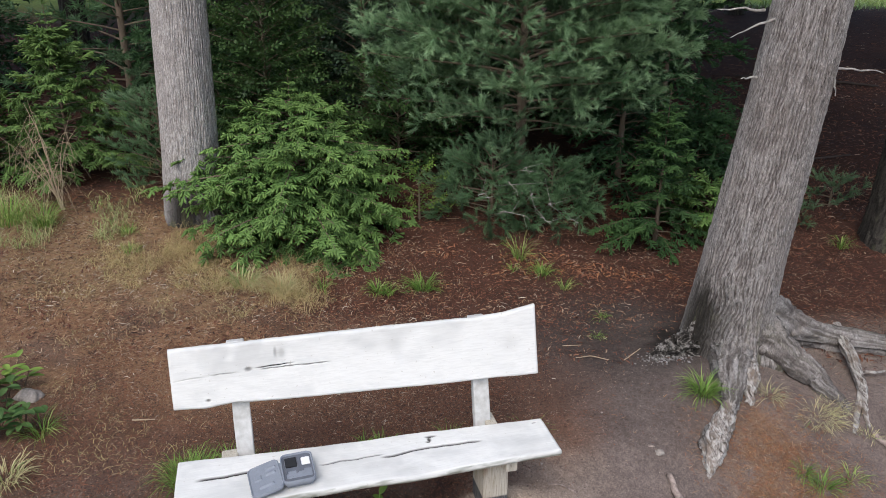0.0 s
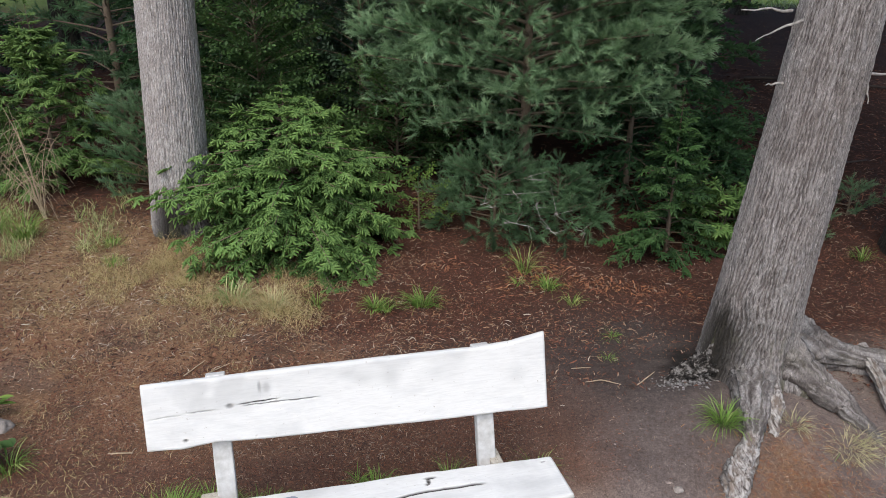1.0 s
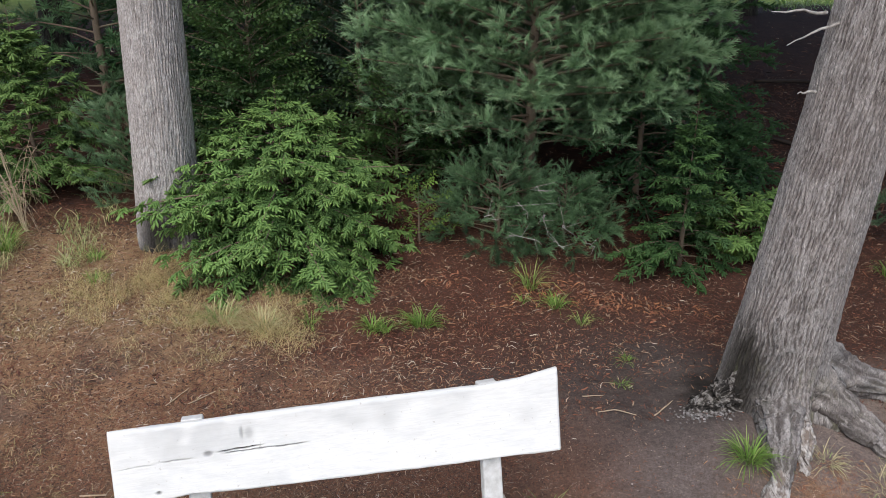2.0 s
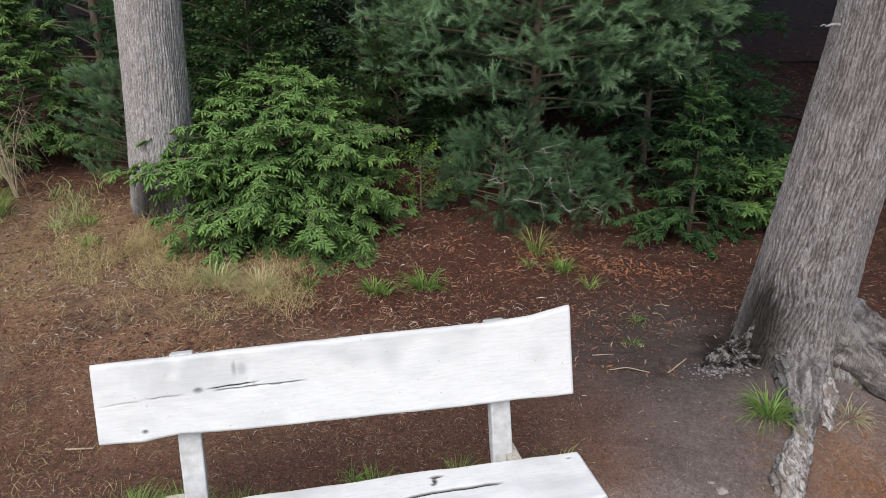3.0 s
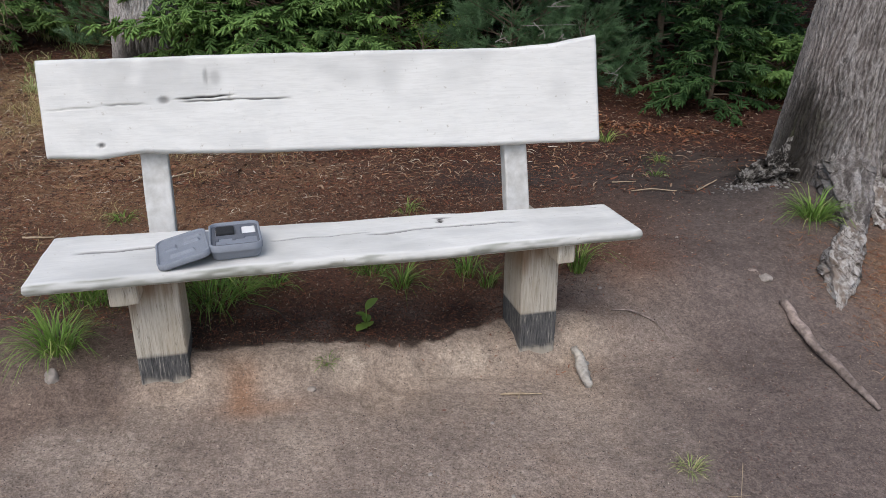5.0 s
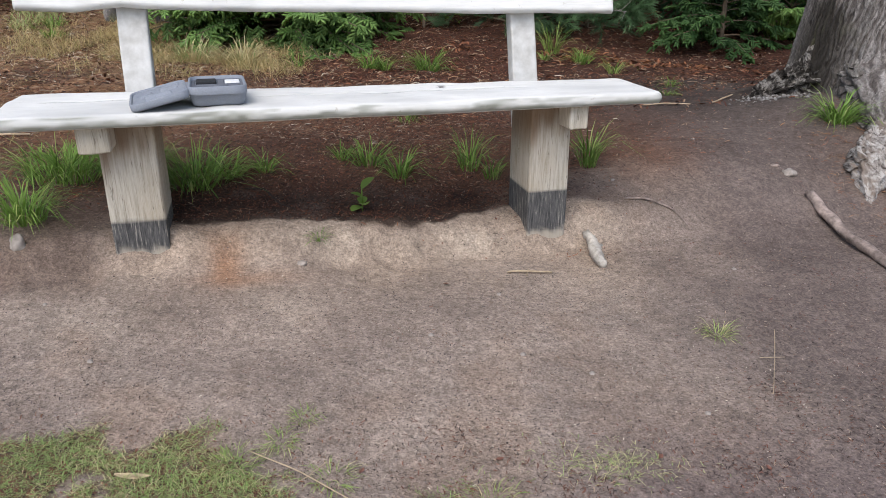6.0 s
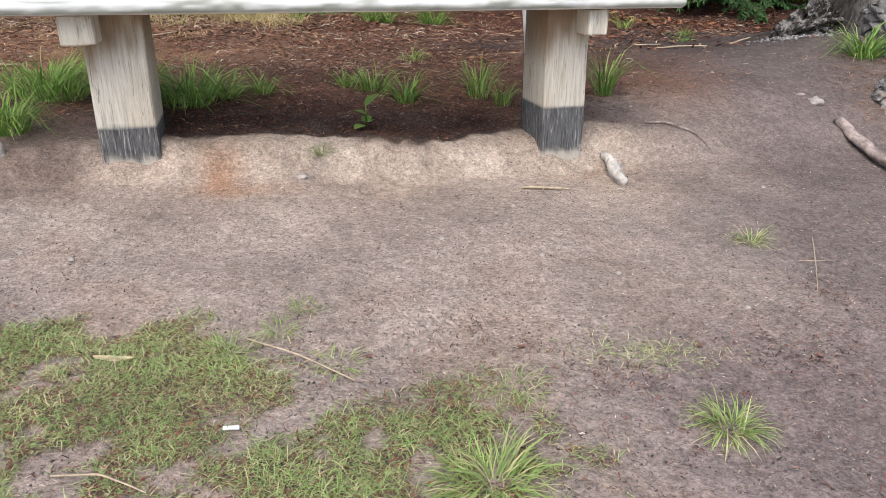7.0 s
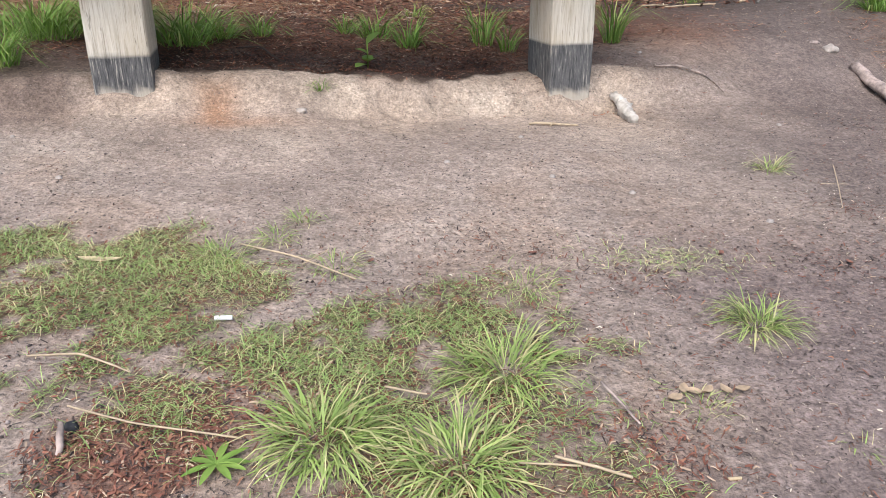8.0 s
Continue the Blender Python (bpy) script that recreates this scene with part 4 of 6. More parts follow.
conifer("pine_bush", -3.12, 7.95, 1.0, 0.62, 46, PINE, PINE_SHOOTS, 105, shoot=0.15, droop=0.1, lift=0.3, gap=0.13, pine=True, profile=BUSHY, tip=0.6,
        label="small blue-green pine bush beside a trunk", category="bush")
conifer("spruce_sapling", -4.30, 8.25, 1.62, 0.92, 64, SPRUCE_LIGHT, SPRUCE_SPRAYS, 106, shoot=0.16, droop=0.20, lift=0.05, gap=0.15, clear=0.10,
        profile=lambda t: (1 - t) ** 0.8 * 0.97 + 0.05, tip=0.7, top_bare=0.13, extra=0.3, label="light green sapling with flat layered sprays")
conifer("spruce_sapling", -5.20, 8.1, 1.05, 0.80, 40, SPRUCE_LIGHT, SPRUCE_SPRAYS, 107, shoot=0.16, droop=0.2, lift=0.05, gap=0.17, clear=0.08,
        tip=0.7, extra=0.3, label="light green sapling with flat layered sprays")
conifer("leafy_bush", -0.55, 8.9, 1.25, 0.95, 44, LEAF_MID, LEAF_SHOOTS, 108, shoot=0.20, droop=0.2, lift=0.3, gap=0.12, profile=BUSHY, tip=0.6,
        label="green broadleaved bush under dark conifers", category="bush")
conifer("leafy_bush", -0.25, 7.35, 0.55, 0.40, 9, LEAF_LIGHT, LEAF_SHOOTS, 109, shoot=0.12, droop=0.1, lift=0.5, gap=0.12, profile=BUSHY, tip=0.6,
        label="sparse light green seedling between two conifers", category="bush")
conifer("leafy_bush", -2.15, 9.0, 2.3, 1.0, 84, LEAF_MID, LEAF_SHOOTS, 110, shoot=0.20, droop=0.2, lift=0.3, gap=0.12, profile=BUSHY, tip=0.9, extra=0.7,
        label="tall green broadleaved bush behind a trunk", category="bush")
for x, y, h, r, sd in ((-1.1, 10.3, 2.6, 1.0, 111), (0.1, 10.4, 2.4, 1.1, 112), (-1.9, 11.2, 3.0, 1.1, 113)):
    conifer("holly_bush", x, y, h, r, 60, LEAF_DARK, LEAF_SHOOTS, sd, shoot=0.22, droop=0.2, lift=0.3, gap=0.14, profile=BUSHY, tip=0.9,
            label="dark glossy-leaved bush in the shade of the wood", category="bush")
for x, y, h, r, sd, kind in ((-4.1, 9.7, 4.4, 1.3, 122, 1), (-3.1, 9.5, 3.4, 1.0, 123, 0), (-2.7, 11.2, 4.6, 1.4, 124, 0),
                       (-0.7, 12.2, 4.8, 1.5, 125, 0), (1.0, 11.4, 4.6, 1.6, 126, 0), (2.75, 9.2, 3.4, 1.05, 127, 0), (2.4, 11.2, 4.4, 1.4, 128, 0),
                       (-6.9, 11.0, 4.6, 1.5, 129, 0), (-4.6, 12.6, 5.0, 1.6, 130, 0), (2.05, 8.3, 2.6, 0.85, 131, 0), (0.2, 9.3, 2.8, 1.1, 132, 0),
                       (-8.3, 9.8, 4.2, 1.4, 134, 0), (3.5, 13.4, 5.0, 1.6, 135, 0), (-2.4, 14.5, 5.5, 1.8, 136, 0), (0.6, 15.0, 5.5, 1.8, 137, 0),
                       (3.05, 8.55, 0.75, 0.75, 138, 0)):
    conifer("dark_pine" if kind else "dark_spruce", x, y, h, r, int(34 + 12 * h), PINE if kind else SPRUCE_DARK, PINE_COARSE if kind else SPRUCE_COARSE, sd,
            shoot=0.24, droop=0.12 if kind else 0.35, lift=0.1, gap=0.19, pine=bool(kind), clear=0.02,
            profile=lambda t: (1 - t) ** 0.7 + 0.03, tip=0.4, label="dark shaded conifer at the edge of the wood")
conifer("pine_seedling", 4.30, 7.75, 0.34, 0.34, 12, PINE, PINE_SHOOTS, 140, shoot=0.13, gap=0.1, pine=True, profile=BUSHY, label="tiny blue-green pine seedling on needle litter")
conifer("pine_seedling", 3.75, 7.35, 0.22, 0.25, 8, PINE, PINE_SHOOTS, 141, shoot=0.12, gap=0.1, pine=True, profile=BUSHY, label="tiny blue-green pine seedling on needle litter")


def bare_trunk(x, y, r, h, seed):
    root = empty("tree", pose(x, y, ground_z(x, y) - 0.02))
    trunk("trunk", lambda z: (0.02 * z, 0.0 * z), lambda z: r * (1 - 0.05 * np.clip(z, 0, 12)), h, root, BARK_DARK, (0.04, 0.12), seed,
          lobes([0, 2, 4], [0.5, 0.5, 0.5], [0.3, 0.3, 0.3], 0.15), around=80, rows=120, lift=0.015)
    g = np.random.default_rng(seed)
    P, D, L, limbs = [], [], [], []
    # wide dense crown above the view, added to keep light off the wood
    for i in range(28):
        z, az = h * (0.5 + 0.5 * i / 28), i * 2.4
        d = np.array([math.cos(az), math.sin(az), 0.2]) * (2.3 - 1.1 * i / 28)
        limbs.append((np.array([[0.02 * z, 0, z] + d * 1.3 * s for s in np.linspace(0, 1, 5)]), np.linspace(0.04, 0.008, 5)))
        for k in range(40):
            P.append(np.array([0.02 * z, 0, z]) + d * g.uniform(0.3, 1.4) + g.normal(size=3) * 0.25)
            D.append(d + g.normal(size=3) * 0.7)
            L.append(g.uniform(0.5, 0.8))
    tubes("limbwork", limbs, BARK_TWIG, root, sides=5)
    bake("crown", SHADE_CANOPY, P, D, L, root, PINE, g, 0.3)["kind"] = "stuff"
    return tagged(root, "tall dark-barked tree on the forest floor with unseen crown added for shade", "tree")


# the last four stand hidden, added so their crowns darken the background
for x, y, r, h, sd in ((4.50, 6.95, 0.22, 7, 71), (6.2, 12.4, 0.16, 8, 72), (5.0, 16.5, 0.2, 9, 73), (8.4, 13.5, 0.2, 9, 74), (-6.3, 13.0, 0.2, 8, 75), (-9.0, 14.0, 0.22, 9, 76),
                       (7.2, 19.0, 0.2, 9, 77), (10.5, 17.0, 0.2, 9, 78), (-8.0, 8.6, 0.2, 8, 79),
                       (-0.2, 11.6, 0.16, 9, 80), (-3.5, 12.0, 0.18, 9, 81), (1.8, 10.5, 0.16, 9, 82), (3.3, 12.3, 0.18, 9, 83)):
    bare_trunk(x, y, r, h, sd)

# bare pale stems of a dead shrub
dead = empty("dead_shrub", pose(-3.98, 7.28, ground_z(-3.98, 7.28)))
g = np.random.default_rng(5)
for i in range(9):
    a, l = (g.uniform(0, 6.28), g.uniform(0.5, 1.3)) if i > 1 else (3.0 + 0.5 * i, 1.15 - 0.25 * i)
    d = np.array([0.16 * math.cos(a) - 0.12, 0.15 * math.sin(a), 1.0])
    thick = 0.013 if i < 2 else 0.006
    if i < 2:
        d = np.array([-0.10 - 0.08 * i, 0.0, 1.0])
    s = np.linspace(0, 1, 10)[:, None]
    pts = d * l * s + np.array([math.cos(a) * 0.22, math.sin(a) * 0.15, -0.12]) * s ** 2.2 * (0.3 if i < 2 else 1) + 0.015 * np.concatenate([fbm(s, s * 0 + i, 0.25, 6), fbm(s, s * 0 + i, 0.25, 7), 0 * s], 1)
    limbs = [(pts, np.linspace(thick, 0.2 * thick, 10))]
    for k in range(12):
        j = g.integers(3, 9)
        dd = g.normal(size=3) * np.array([0.5, 0.5, 0.25])
        ss = np.linspace(0, 1, 5)[:, None]
        limbs.append((pts[j] + dd * g.uniform(0.15, 0.5) * ss + np.array([-0.04, 0, -0.22]) * ss ** 2, np.linspace(0.0026, 0.001, 5)))
    tubes("stem", limbs, STRAW, dead, sides=4)
tagged(dead, "bare pale dry shrub with thin stems", "shrub")

# ================= bench =================
bench = empty("bench", Matrix.Translation((BENCH_O[0], BENCH_O[1], 0.0)) @ pose(0, 0, 0, 0, 0, BENCH_YAW))
tagged(bench, "white weathered plank bench on two thick square posts", "bench")


def plank(name, u0, u1, lo, hi, thick, place, marks, nu=300, nv=90, seed=1, label=""):
    """A live-edged board: length u, width between lo(u) and hi(u), laid out in space by place(u, v, w)."""
    us = np.linspace(u0, u1, nu)
    top = np.linspace(0, 1, nv)
    edge = np.linspace(0, np.pi, 9)[1:-1]
    ring = [(s, 1.0, 0.0) for s in top] + [(1.0, math.cos(a), math.sin(a)) for a in edge] + [(s, -1.0, 0.0) for s in top[::-4]] + [(0.0, -math.cos(a), -math.sin(a)) for a in edge]
    ring = np.array(ring)
    S, C, B = ring[:, 0], ring[:, 1], ring[:, 2]
    U = us[:, None] + 0 * S[None]
    width = (hi(us) - lo(us))[:, None]
    endr = np.minimum(us - u0, u1 - us)[:, None]
    rnd = np.sqrt(np.clip(1 - (1 - np.clip(endr / 0.012, 0, 1)) ** 2, 0, 1)) * 0.35 + 0.65
    r = 0.34 * thick
    V = lo(us)[:, None] + r + S[None] * (width - 2 * r) + r * B[None] + 0.0022 * fbm(U, S[None] * 0 + C[None], 0.12, seed) * np.abs(B[None])
    W = C[None] * thick / 2 * rnd + 0.0025 * fbm(U, V, 0.10, seed + 1) * (C[None] > 0)
    mk = marks(U, V, C[None] + 0 * U)
    W = W - 0.010 * mk[..., 0] * (C[None] > 0.9)
    co = np.stack(place(U, V, W), -1).reshape(-1, 3)
    k = np.arange(nu * len(ring)).reshape(nu, len(ring))
    q = np.stack([k[:-1], k[1:], np.roll(k, -1, 1)[1:], np.roll(k, -1, 1)[:-1]], -1).reshape(-1, 4)
    faces = [tuple(f) for f in q] + [tuple(k[0]), tuple(k[-1][::-1])]
    ob = mesh_object(name, co, faces, PLANK, bench, label, smooth=True)
    colour_attribute(ob, "marks", mk.reshape(-1, mk.shape[-1]))
    return ob


def groove(U, V, u0, u1, line, width):
    return step(u0, u0 + 0.06, U) * step(u1, u1 - 0.06, U) * step(width, width * 0.35, np.abs(V - line(U)))


def spot(U, V, u, v, ru, rv):
    return np.exp(-(((U - u) / ru) ** 2 + ((V - v) / rv) ** 2) ** 2)


# seat
SEAT_Z = 0.470
seat_lo = lambda u: -0.142 + 0.012 * (u + 0.9) / 2 + 0.005 * fbm(u, u * 0, 0.3, 41) - 0.01 * np.exp(-((u - 0.2) / 0.3) ** 2)
seat_hi = lambda u: 0.262 - 0.083 * (u + 0.9) / 1.95 + 0.008 * fbm(u, u * 0 + 3, 0.3, 42)


def seat_marks(U, V, C):
    top = (C > 0.9) * 1.0
    wob = 0.012 * fbm(U, U * 0, 0.16, 43)
    m = groove(U, V, -0.83, -0.42, lambda u: 0.085 + 0.05 * (u + 0.62) + wob, 0.015)
    m = np.maximum(m, groove(U, V, -0.22, 0.14, lambda u: 0.072 + 0.015 * u + wob, 0.0085))
    m = np.maximum(m, groove(U, V, 0.10, 0.68, lambda u: 0.058 + 0.03 * (u - 0.4) + wob, 0.012))
    m = np.maximum(m, spot(U, V, 0.405, 0.160, 0.030, 0.009))
    m = np.maximum(m, np.maximum(spot(U, V, 0.392, 0.138, 0.010, 0.020), spot(U, V, 0.383, 0.118, 0.012, 0.008)))
    m = np.maximum(m, 0.8 * spot(U, V, 1.0, 0.14, 0.012, 0.006))
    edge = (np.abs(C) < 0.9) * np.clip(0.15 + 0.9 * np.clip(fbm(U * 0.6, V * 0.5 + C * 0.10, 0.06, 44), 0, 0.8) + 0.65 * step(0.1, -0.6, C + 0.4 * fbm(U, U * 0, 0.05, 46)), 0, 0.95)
    grime = top * np.clip(0.22 + 0.45 * fbm(U, V * 1.5, 0.22, 45), 0.08, 0.75)
    return np.stack([m * top, edge + 0 * m, grime], -1)


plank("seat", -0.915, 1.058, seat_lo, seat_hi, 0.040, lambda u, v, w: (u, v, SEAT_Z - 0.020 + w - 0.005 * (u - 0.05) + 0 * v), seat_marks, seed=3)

# backrest: v runs up the board
BACK_LEAN = radians(14.5)
back_lo = lambda u: 0.0 + 0.003 * fbm(u, u * 0, 0.25, 51) + np.interp(u, [-0.92, -0.75, -0.6, -0.35, 0.0, 0.4, 1.08], [0.038, 0.028, 0.045, 0.030, 0.020, 0.012, 0.0])
back_hi = lambda u: np.interp(u, [-0.92, -0.4, 0.2, 0.7, 0.9, 1.08], [0.364, 0.369, 0.371, 0.368, 0.378, 0.41]) + 0.002 * fbm(u, u * 0, 0.25, 52)


def back_marks(U, V, C):
    top = (C > 0.9) * 1.0
    wob = 0.006 * fbm(U, U * 0, 0.1, 53)
    m = groove(U, V, -0.50, -0.27, lambda u: 0.226 + 0.03 * (u + 0.4) + wob, 0.0042)
    m = np.maximum(m, 0.8 * groove(U, V, -0.48, -0.08, lambda u: 0.214 + wob, 0.0036))
    m = np.maximum(m, 0.5 * groove(U, V, -0.74, -0.56, lambda u: 0.205 + 1.6 * wob, 0.0042))
    m = np.maximum(m, 0.3 * groove(U, V, -0.91, -0.72, lambda u: 0.200 + wob, 0.0036))
    m = np.maximum(m, 0.6 * spot(U, V, -0.52, 0.218, 0.018, 0.012))
    m = np.maximum(m, 0.45 * spot(U, V, -0.375, 0.295, 0.008, 0.028))
    m = np.maximum(m, 0.25 * spot(U, V, -0.345, 0.29, 0.018, 0.024))
    m = np.maximum(m, 0.8 * spot(U, V, -0.735, 0.075, 0.011, 0.008))
    m = np.maximum(m, 0.6 * spot(U, V, 1.045, 0.04, 0.003, 0.003))
    m = np.maximum(m, 0.6 * spot(U, V, 1.045, 0.36, 0.003, 0.003))
    edge = (np.abs(C) < 0.9) * 0.08
    grey = step(0.15, 0.26, V + 0.03 * fbm(U, V, 0.3, 54)) * np.clip(step(-0.35, 0.5, fbm(U, V * 1.5, 0.30, 55)) * 0.6 + 0.5 * np.exp(-((U + 0.55) / 0.28) ** 2) * step(-0.6, 0.3, fbm(U, V, 0.1, 56)), 0, 0.9)
    return np.stack([m * top, edge + 0 * m, grey * top], -1)


def back_place(u, v, w):
    v0 = 0.345 - 0.029 * (u + 0.91)
    z0 = 0.683 + 0.0 * u
    return (u, v0 + v * math.sin(BACK_LEAN) - (w - 0.0225) * math.cos(BACK_LEAN), z0 + v * math.cos(BACK_LEAN) + (w - 0.0225) * math.sin(BACK_LEAN))


plank("backrest", -0.912, 1.075, back_lo, back_hi, 0.045, back_place, back_marks, seed=7)


def beam(name, w, d, h, m, label="", taper=1.0, marks=None, seed=1, cuts=10, bevel=0.008, material=None):
    """A square timber with worn edges, its foot at the origin of m."""
    bm = bmesh.new()
    bmesh.ops.create_cube(bm, size=1.0)
    for v in bm.verts:
        k = 1.0 if v.co.z < 0 else taper
        v.co = Vector((v.co.x * w * k, v.co.y * d * k, (v.co.z + 0.5) * h))
    bmesh.ops.bevel(bm, geom=list(bm.edges), offset=bevel, segments=3, profile=0.6, affect="EDGES")
    for i in range(1, cuts * 6):
        z = h * i / (cuts * 6)
        bmesh.ops.bisect_plane(bm, geom=list(bm.verts) + list(bm.edges) + list(bm.faces), plane_co=(0, 0, z), plane_no=(0, 0, 1))
    for i in range(1, 8):
        x = -w / 2 + w * i / 8
        bmesh.ops.bisect_plane(bm, geom=list(bm.verts) + list(bm.edges) + list(bm.faces), plane_co=(x, 0, 0), plane_no=(1, 0, 0))
    for v in bm.verts:
        v.co += 0.003 * noise.noise_vector(Vector((v.co.x * 18 + seed, v.co.y * 18, v.co.z * 5)))
    bm.transform(m)
    co = np.array([(m.inverted() @ v.co)[:] for v in bm.verts])
    ob = part(name, bm, material or POST, bench, label, smooth=True)
    mk = np.zeros((len(co), 3))
    if marks:
        mk = marks(co)
    colour_attribute(ob, "marks", mk)
    return ob


def tarred(top, foot):
    """A tarred band above the soil, pale again where sand has rubbed it."""
    def f(co):
        n = fbm(co[:, 0] * 3, co[:, 2], 0.03, 61)
        band = step(top + 0.003, top - 0.003, co[:, 2]) * step(foot - 0.02, foot + 0.03, co[:, 2] + 0.02 * n)
        sand = step(foot + 0.02, foot - 0.01, co[:, 2] + 0.02 * n)
        top_z = co[:, 2].max()
        run = step(0.17, 0.02, top_z - co[:, 2] + 0.10 * fbm(co[:, 0], co[:, 1] + co[:, 2] * 0.1, 0.03, 62)) * step(-0.3, 0.4, fbm(co[:, 0] * 1.0 + 3, co[:, 2] * 0.15, 0.05, 63))
        return np.stack([band, 0.8 * sand, 0.75 * run], 1)
    return f


for u, zf, wl, tall in ((-0.590, -0.16, 0.158, 0.015), (0.735, -0.16, 0.142, -0.04)):
    h = SEAT_Z - 0.040 - zf - 0.005 * (u - 0.05)
    side = -1 if u < 0 else 1
    beam("leg", wl, 0.20, h, pose(u, 0.10, zf, 0, 0, 0), "pale square post with a tarred black foot", 1.0,
         tarred((0.125 if u < 0 else 0.122) - zf, tall - zf), 3 + side)
    beam("seat_bearer", 0.086 if u < 0 else 0.064, 0.46, 0.075, pose(u + side * (wl / 2 - (0.010 if u < 0 else 0.016)), 0.135, SEAT_Z - 0.040 - 0.077 - 0.005 * u), seed=9 + side, cuts=3)
    lean = pose(u + 0.012, 0.305 if u < 0 else 0.267, 0.24, -14.5, 0, 0)
    beam("back_post", 0.092, 0.055, 0.80, lean, seed=14 + side, material=POST_WHITE)

# ================= open case on the seat =================
def rounded_box(w, d, h, r, bevel, z0=0.0, crown=0.0):
    bm = bmesh.new()
    bmesh.ops.create_cube(bm, size=1.0)
    for v in bm.verts:
        v.co = Vector((v.co.x * w, v.co.y * d, z0 + (v.co.z + 0.5) * h))
    up = [e for e in bm.edges if abs(e.verts[0].co.z - e.verts[1].co.z) > h * 0.5]
    bmesh.ops.bevel(bm, geom=up, offset=r, segments=6, profile=0.5, affect="EDGES")
    flat = [e for e in bm.edges if abs(e.verts[0].co.z - e.verts[1].co.z) < 1e-6]
    bmesh.ops.bevel(bm, geom=flat, offset=bevel, segments=3, profile=0.5, affect="EDGES")
    return bm


def dished(w, d, h, r, cells, base=-0.006):
    """A moulded tray: a rounded block of foam whose top is pressed in at each cell (x, y, half width, half depth, how deep)."""
    nx, ny = 56, 72
    X, Y = np.meshgrid(np.linspace(-w / 2, w / 2, nx), np.linspace(-d / 2, d / 2, ny))
    Z = np.full_like(X, base)
    for cx, cy, a, b, deep in cells:
        m = step(0.003, -0.002, np.maximum(np.abs(X - cx) - a, np.abs(Y - cy) - b))
        Z = np.minimum(Z, base - deep * m) if deep > 0 else np.maximum(Z, base - deep * m)
    # round the corners by drawing them in
    ex, ey = np.maximum(np.abs(X) - (w / 2 - r), 0), np.maximum(np.abs(Y) - (d / 2 - r), 0)
    k = np.maximum(np.hypot(ex, ey) / r, 1)
    X = np.sign(X) * np.where(ex > 0, (w / 2 - r) + ex / k, np.abs(X))
    Y = np.sign(Y) * np.where(ey > 0, (d / 2 - r) + ey / k, np.abs(Y))
    v = np.stack([X, Y, Z + h], -1).reshape(-1, 3)
    i = np.arange(nx * ny).reshape(ny, nx)
    return v, np.stack([i[:-1, :-1], i[:-1, 1:], i[1:, 1:], i[1:, :-1]], -1).reshape(-1, 4)


def rim(w, d, r, t, z, h):
    """A rounded rectangular lip."""
    bm = bmesh.new()
    loops = []
    for off, zz in ((0, z - h), (0, z), (-t / 2, z + 0.002), (-t, z), (-t, z - h)):
        loop = []
        for qx, qy, a0 in ((1, 1, 0), (-1, 1, 90), (-1, -1, 180), (1, -1, 270)):
            for k in range(8):
                a = radians(a0 + 90 * k / 7)
                rr = r + off
                loop.append(bm.verts.new((qx * (w / 2 - r) + rr * math.cos(a), qy * (d / 2 - r) + rr * math.sin(a), zz)))
        loops.append(loop)
    for a, b in zip(loops, loops[1:]):
        for i in range(len(a)):
            j = (i + 1) % len(a)
            bm.faces.new((a[i], a[j], b[j], b[i]))
    return bm


case_at = bench.matrix_world @ pose(-0.318, 0.003, SEAT_Z + 0.0035, 0, 0, 3.0)
case = empty("carrying_case", case_at)
tagged(case, "open grey moulded case with padded cells lying on the seat", "case")
W, DP, H = 0.160, 0.226, 0.056
shell = rounded_box(W, DP, H - 0.012, 0.030, 0.010)
for v in shell.verts:
    k = 1 - v.co.z / (H - 0.012)
    v.co = Vector((v.co.x * (1 - 0.10 * k), v.co.y * (1 - 0.22 * k), v.co.z))
tray = part("tray", shell, CASE_GREY, case, "grey hard shell tray", True)
part("lip", rim(W, DP, 0.030, 0.007, H, 0.020), CASE_GREY, tray, smooth=True)
v, q = dished(W - 0.012, DP - 0.012, H, 0.026, [(-0.030, 0.048, 0.030, 0.036, 0.020), (0.044, 0.046, 0.022, 0.030, 0.014),
                                                (-0.012, -0.056, 0.046, 0.018, 0.034), (0.048, -0.044, 0.016, 0.030, 0.034), (-0.030, -0.038, 0.018, 0.020, 0.034), (0.016, -0.042, 0.012, 0.014, 0.030)], -0.008)
array_mesh("foam_insert", v, q, CASE_SHADED, tray, "grey foam with pressed cells", True)
part("black_pouch", rounded_box(0.058, 0.070, 0.032, 0.005, 0.004, 0.022), CASE_DARK, case, "square black foam block")
for v in bpy.data.objects["black_pouch"].data.vertices:
    v.co += Vector((-0.030, 0.048, 0))
part("white_block", rounded_box(0.042, 0.058, 0.016, 0.004, 0.003, 0.034), WHITE_PLASTIC, case, "square white plastic block")
for v in bpy.data.objects["white_block"].data.vertices:
    v.co += Vector((0.044, 0.046, 0))
part("cable_clip", rounded_box(0.018, 0.012, 0.010, 0.004, 0.002, 0.026), WHITE_PLASTIC, case, "small white plug")
for v in bpy.data.objects["cable_clip"].data.vertices:
    v.co += Vector((-0.004, -0.052, 0))
part("adapter", rounded_box(0.026, 0.022, 0.016, 0.007, 0.004, 0.026), CASE_DARK, case, "small dark fitting")
for v in bpy.data.objects["adapter"].data.vertices:
    v.co += Vector((0.048, -0.040, 0))

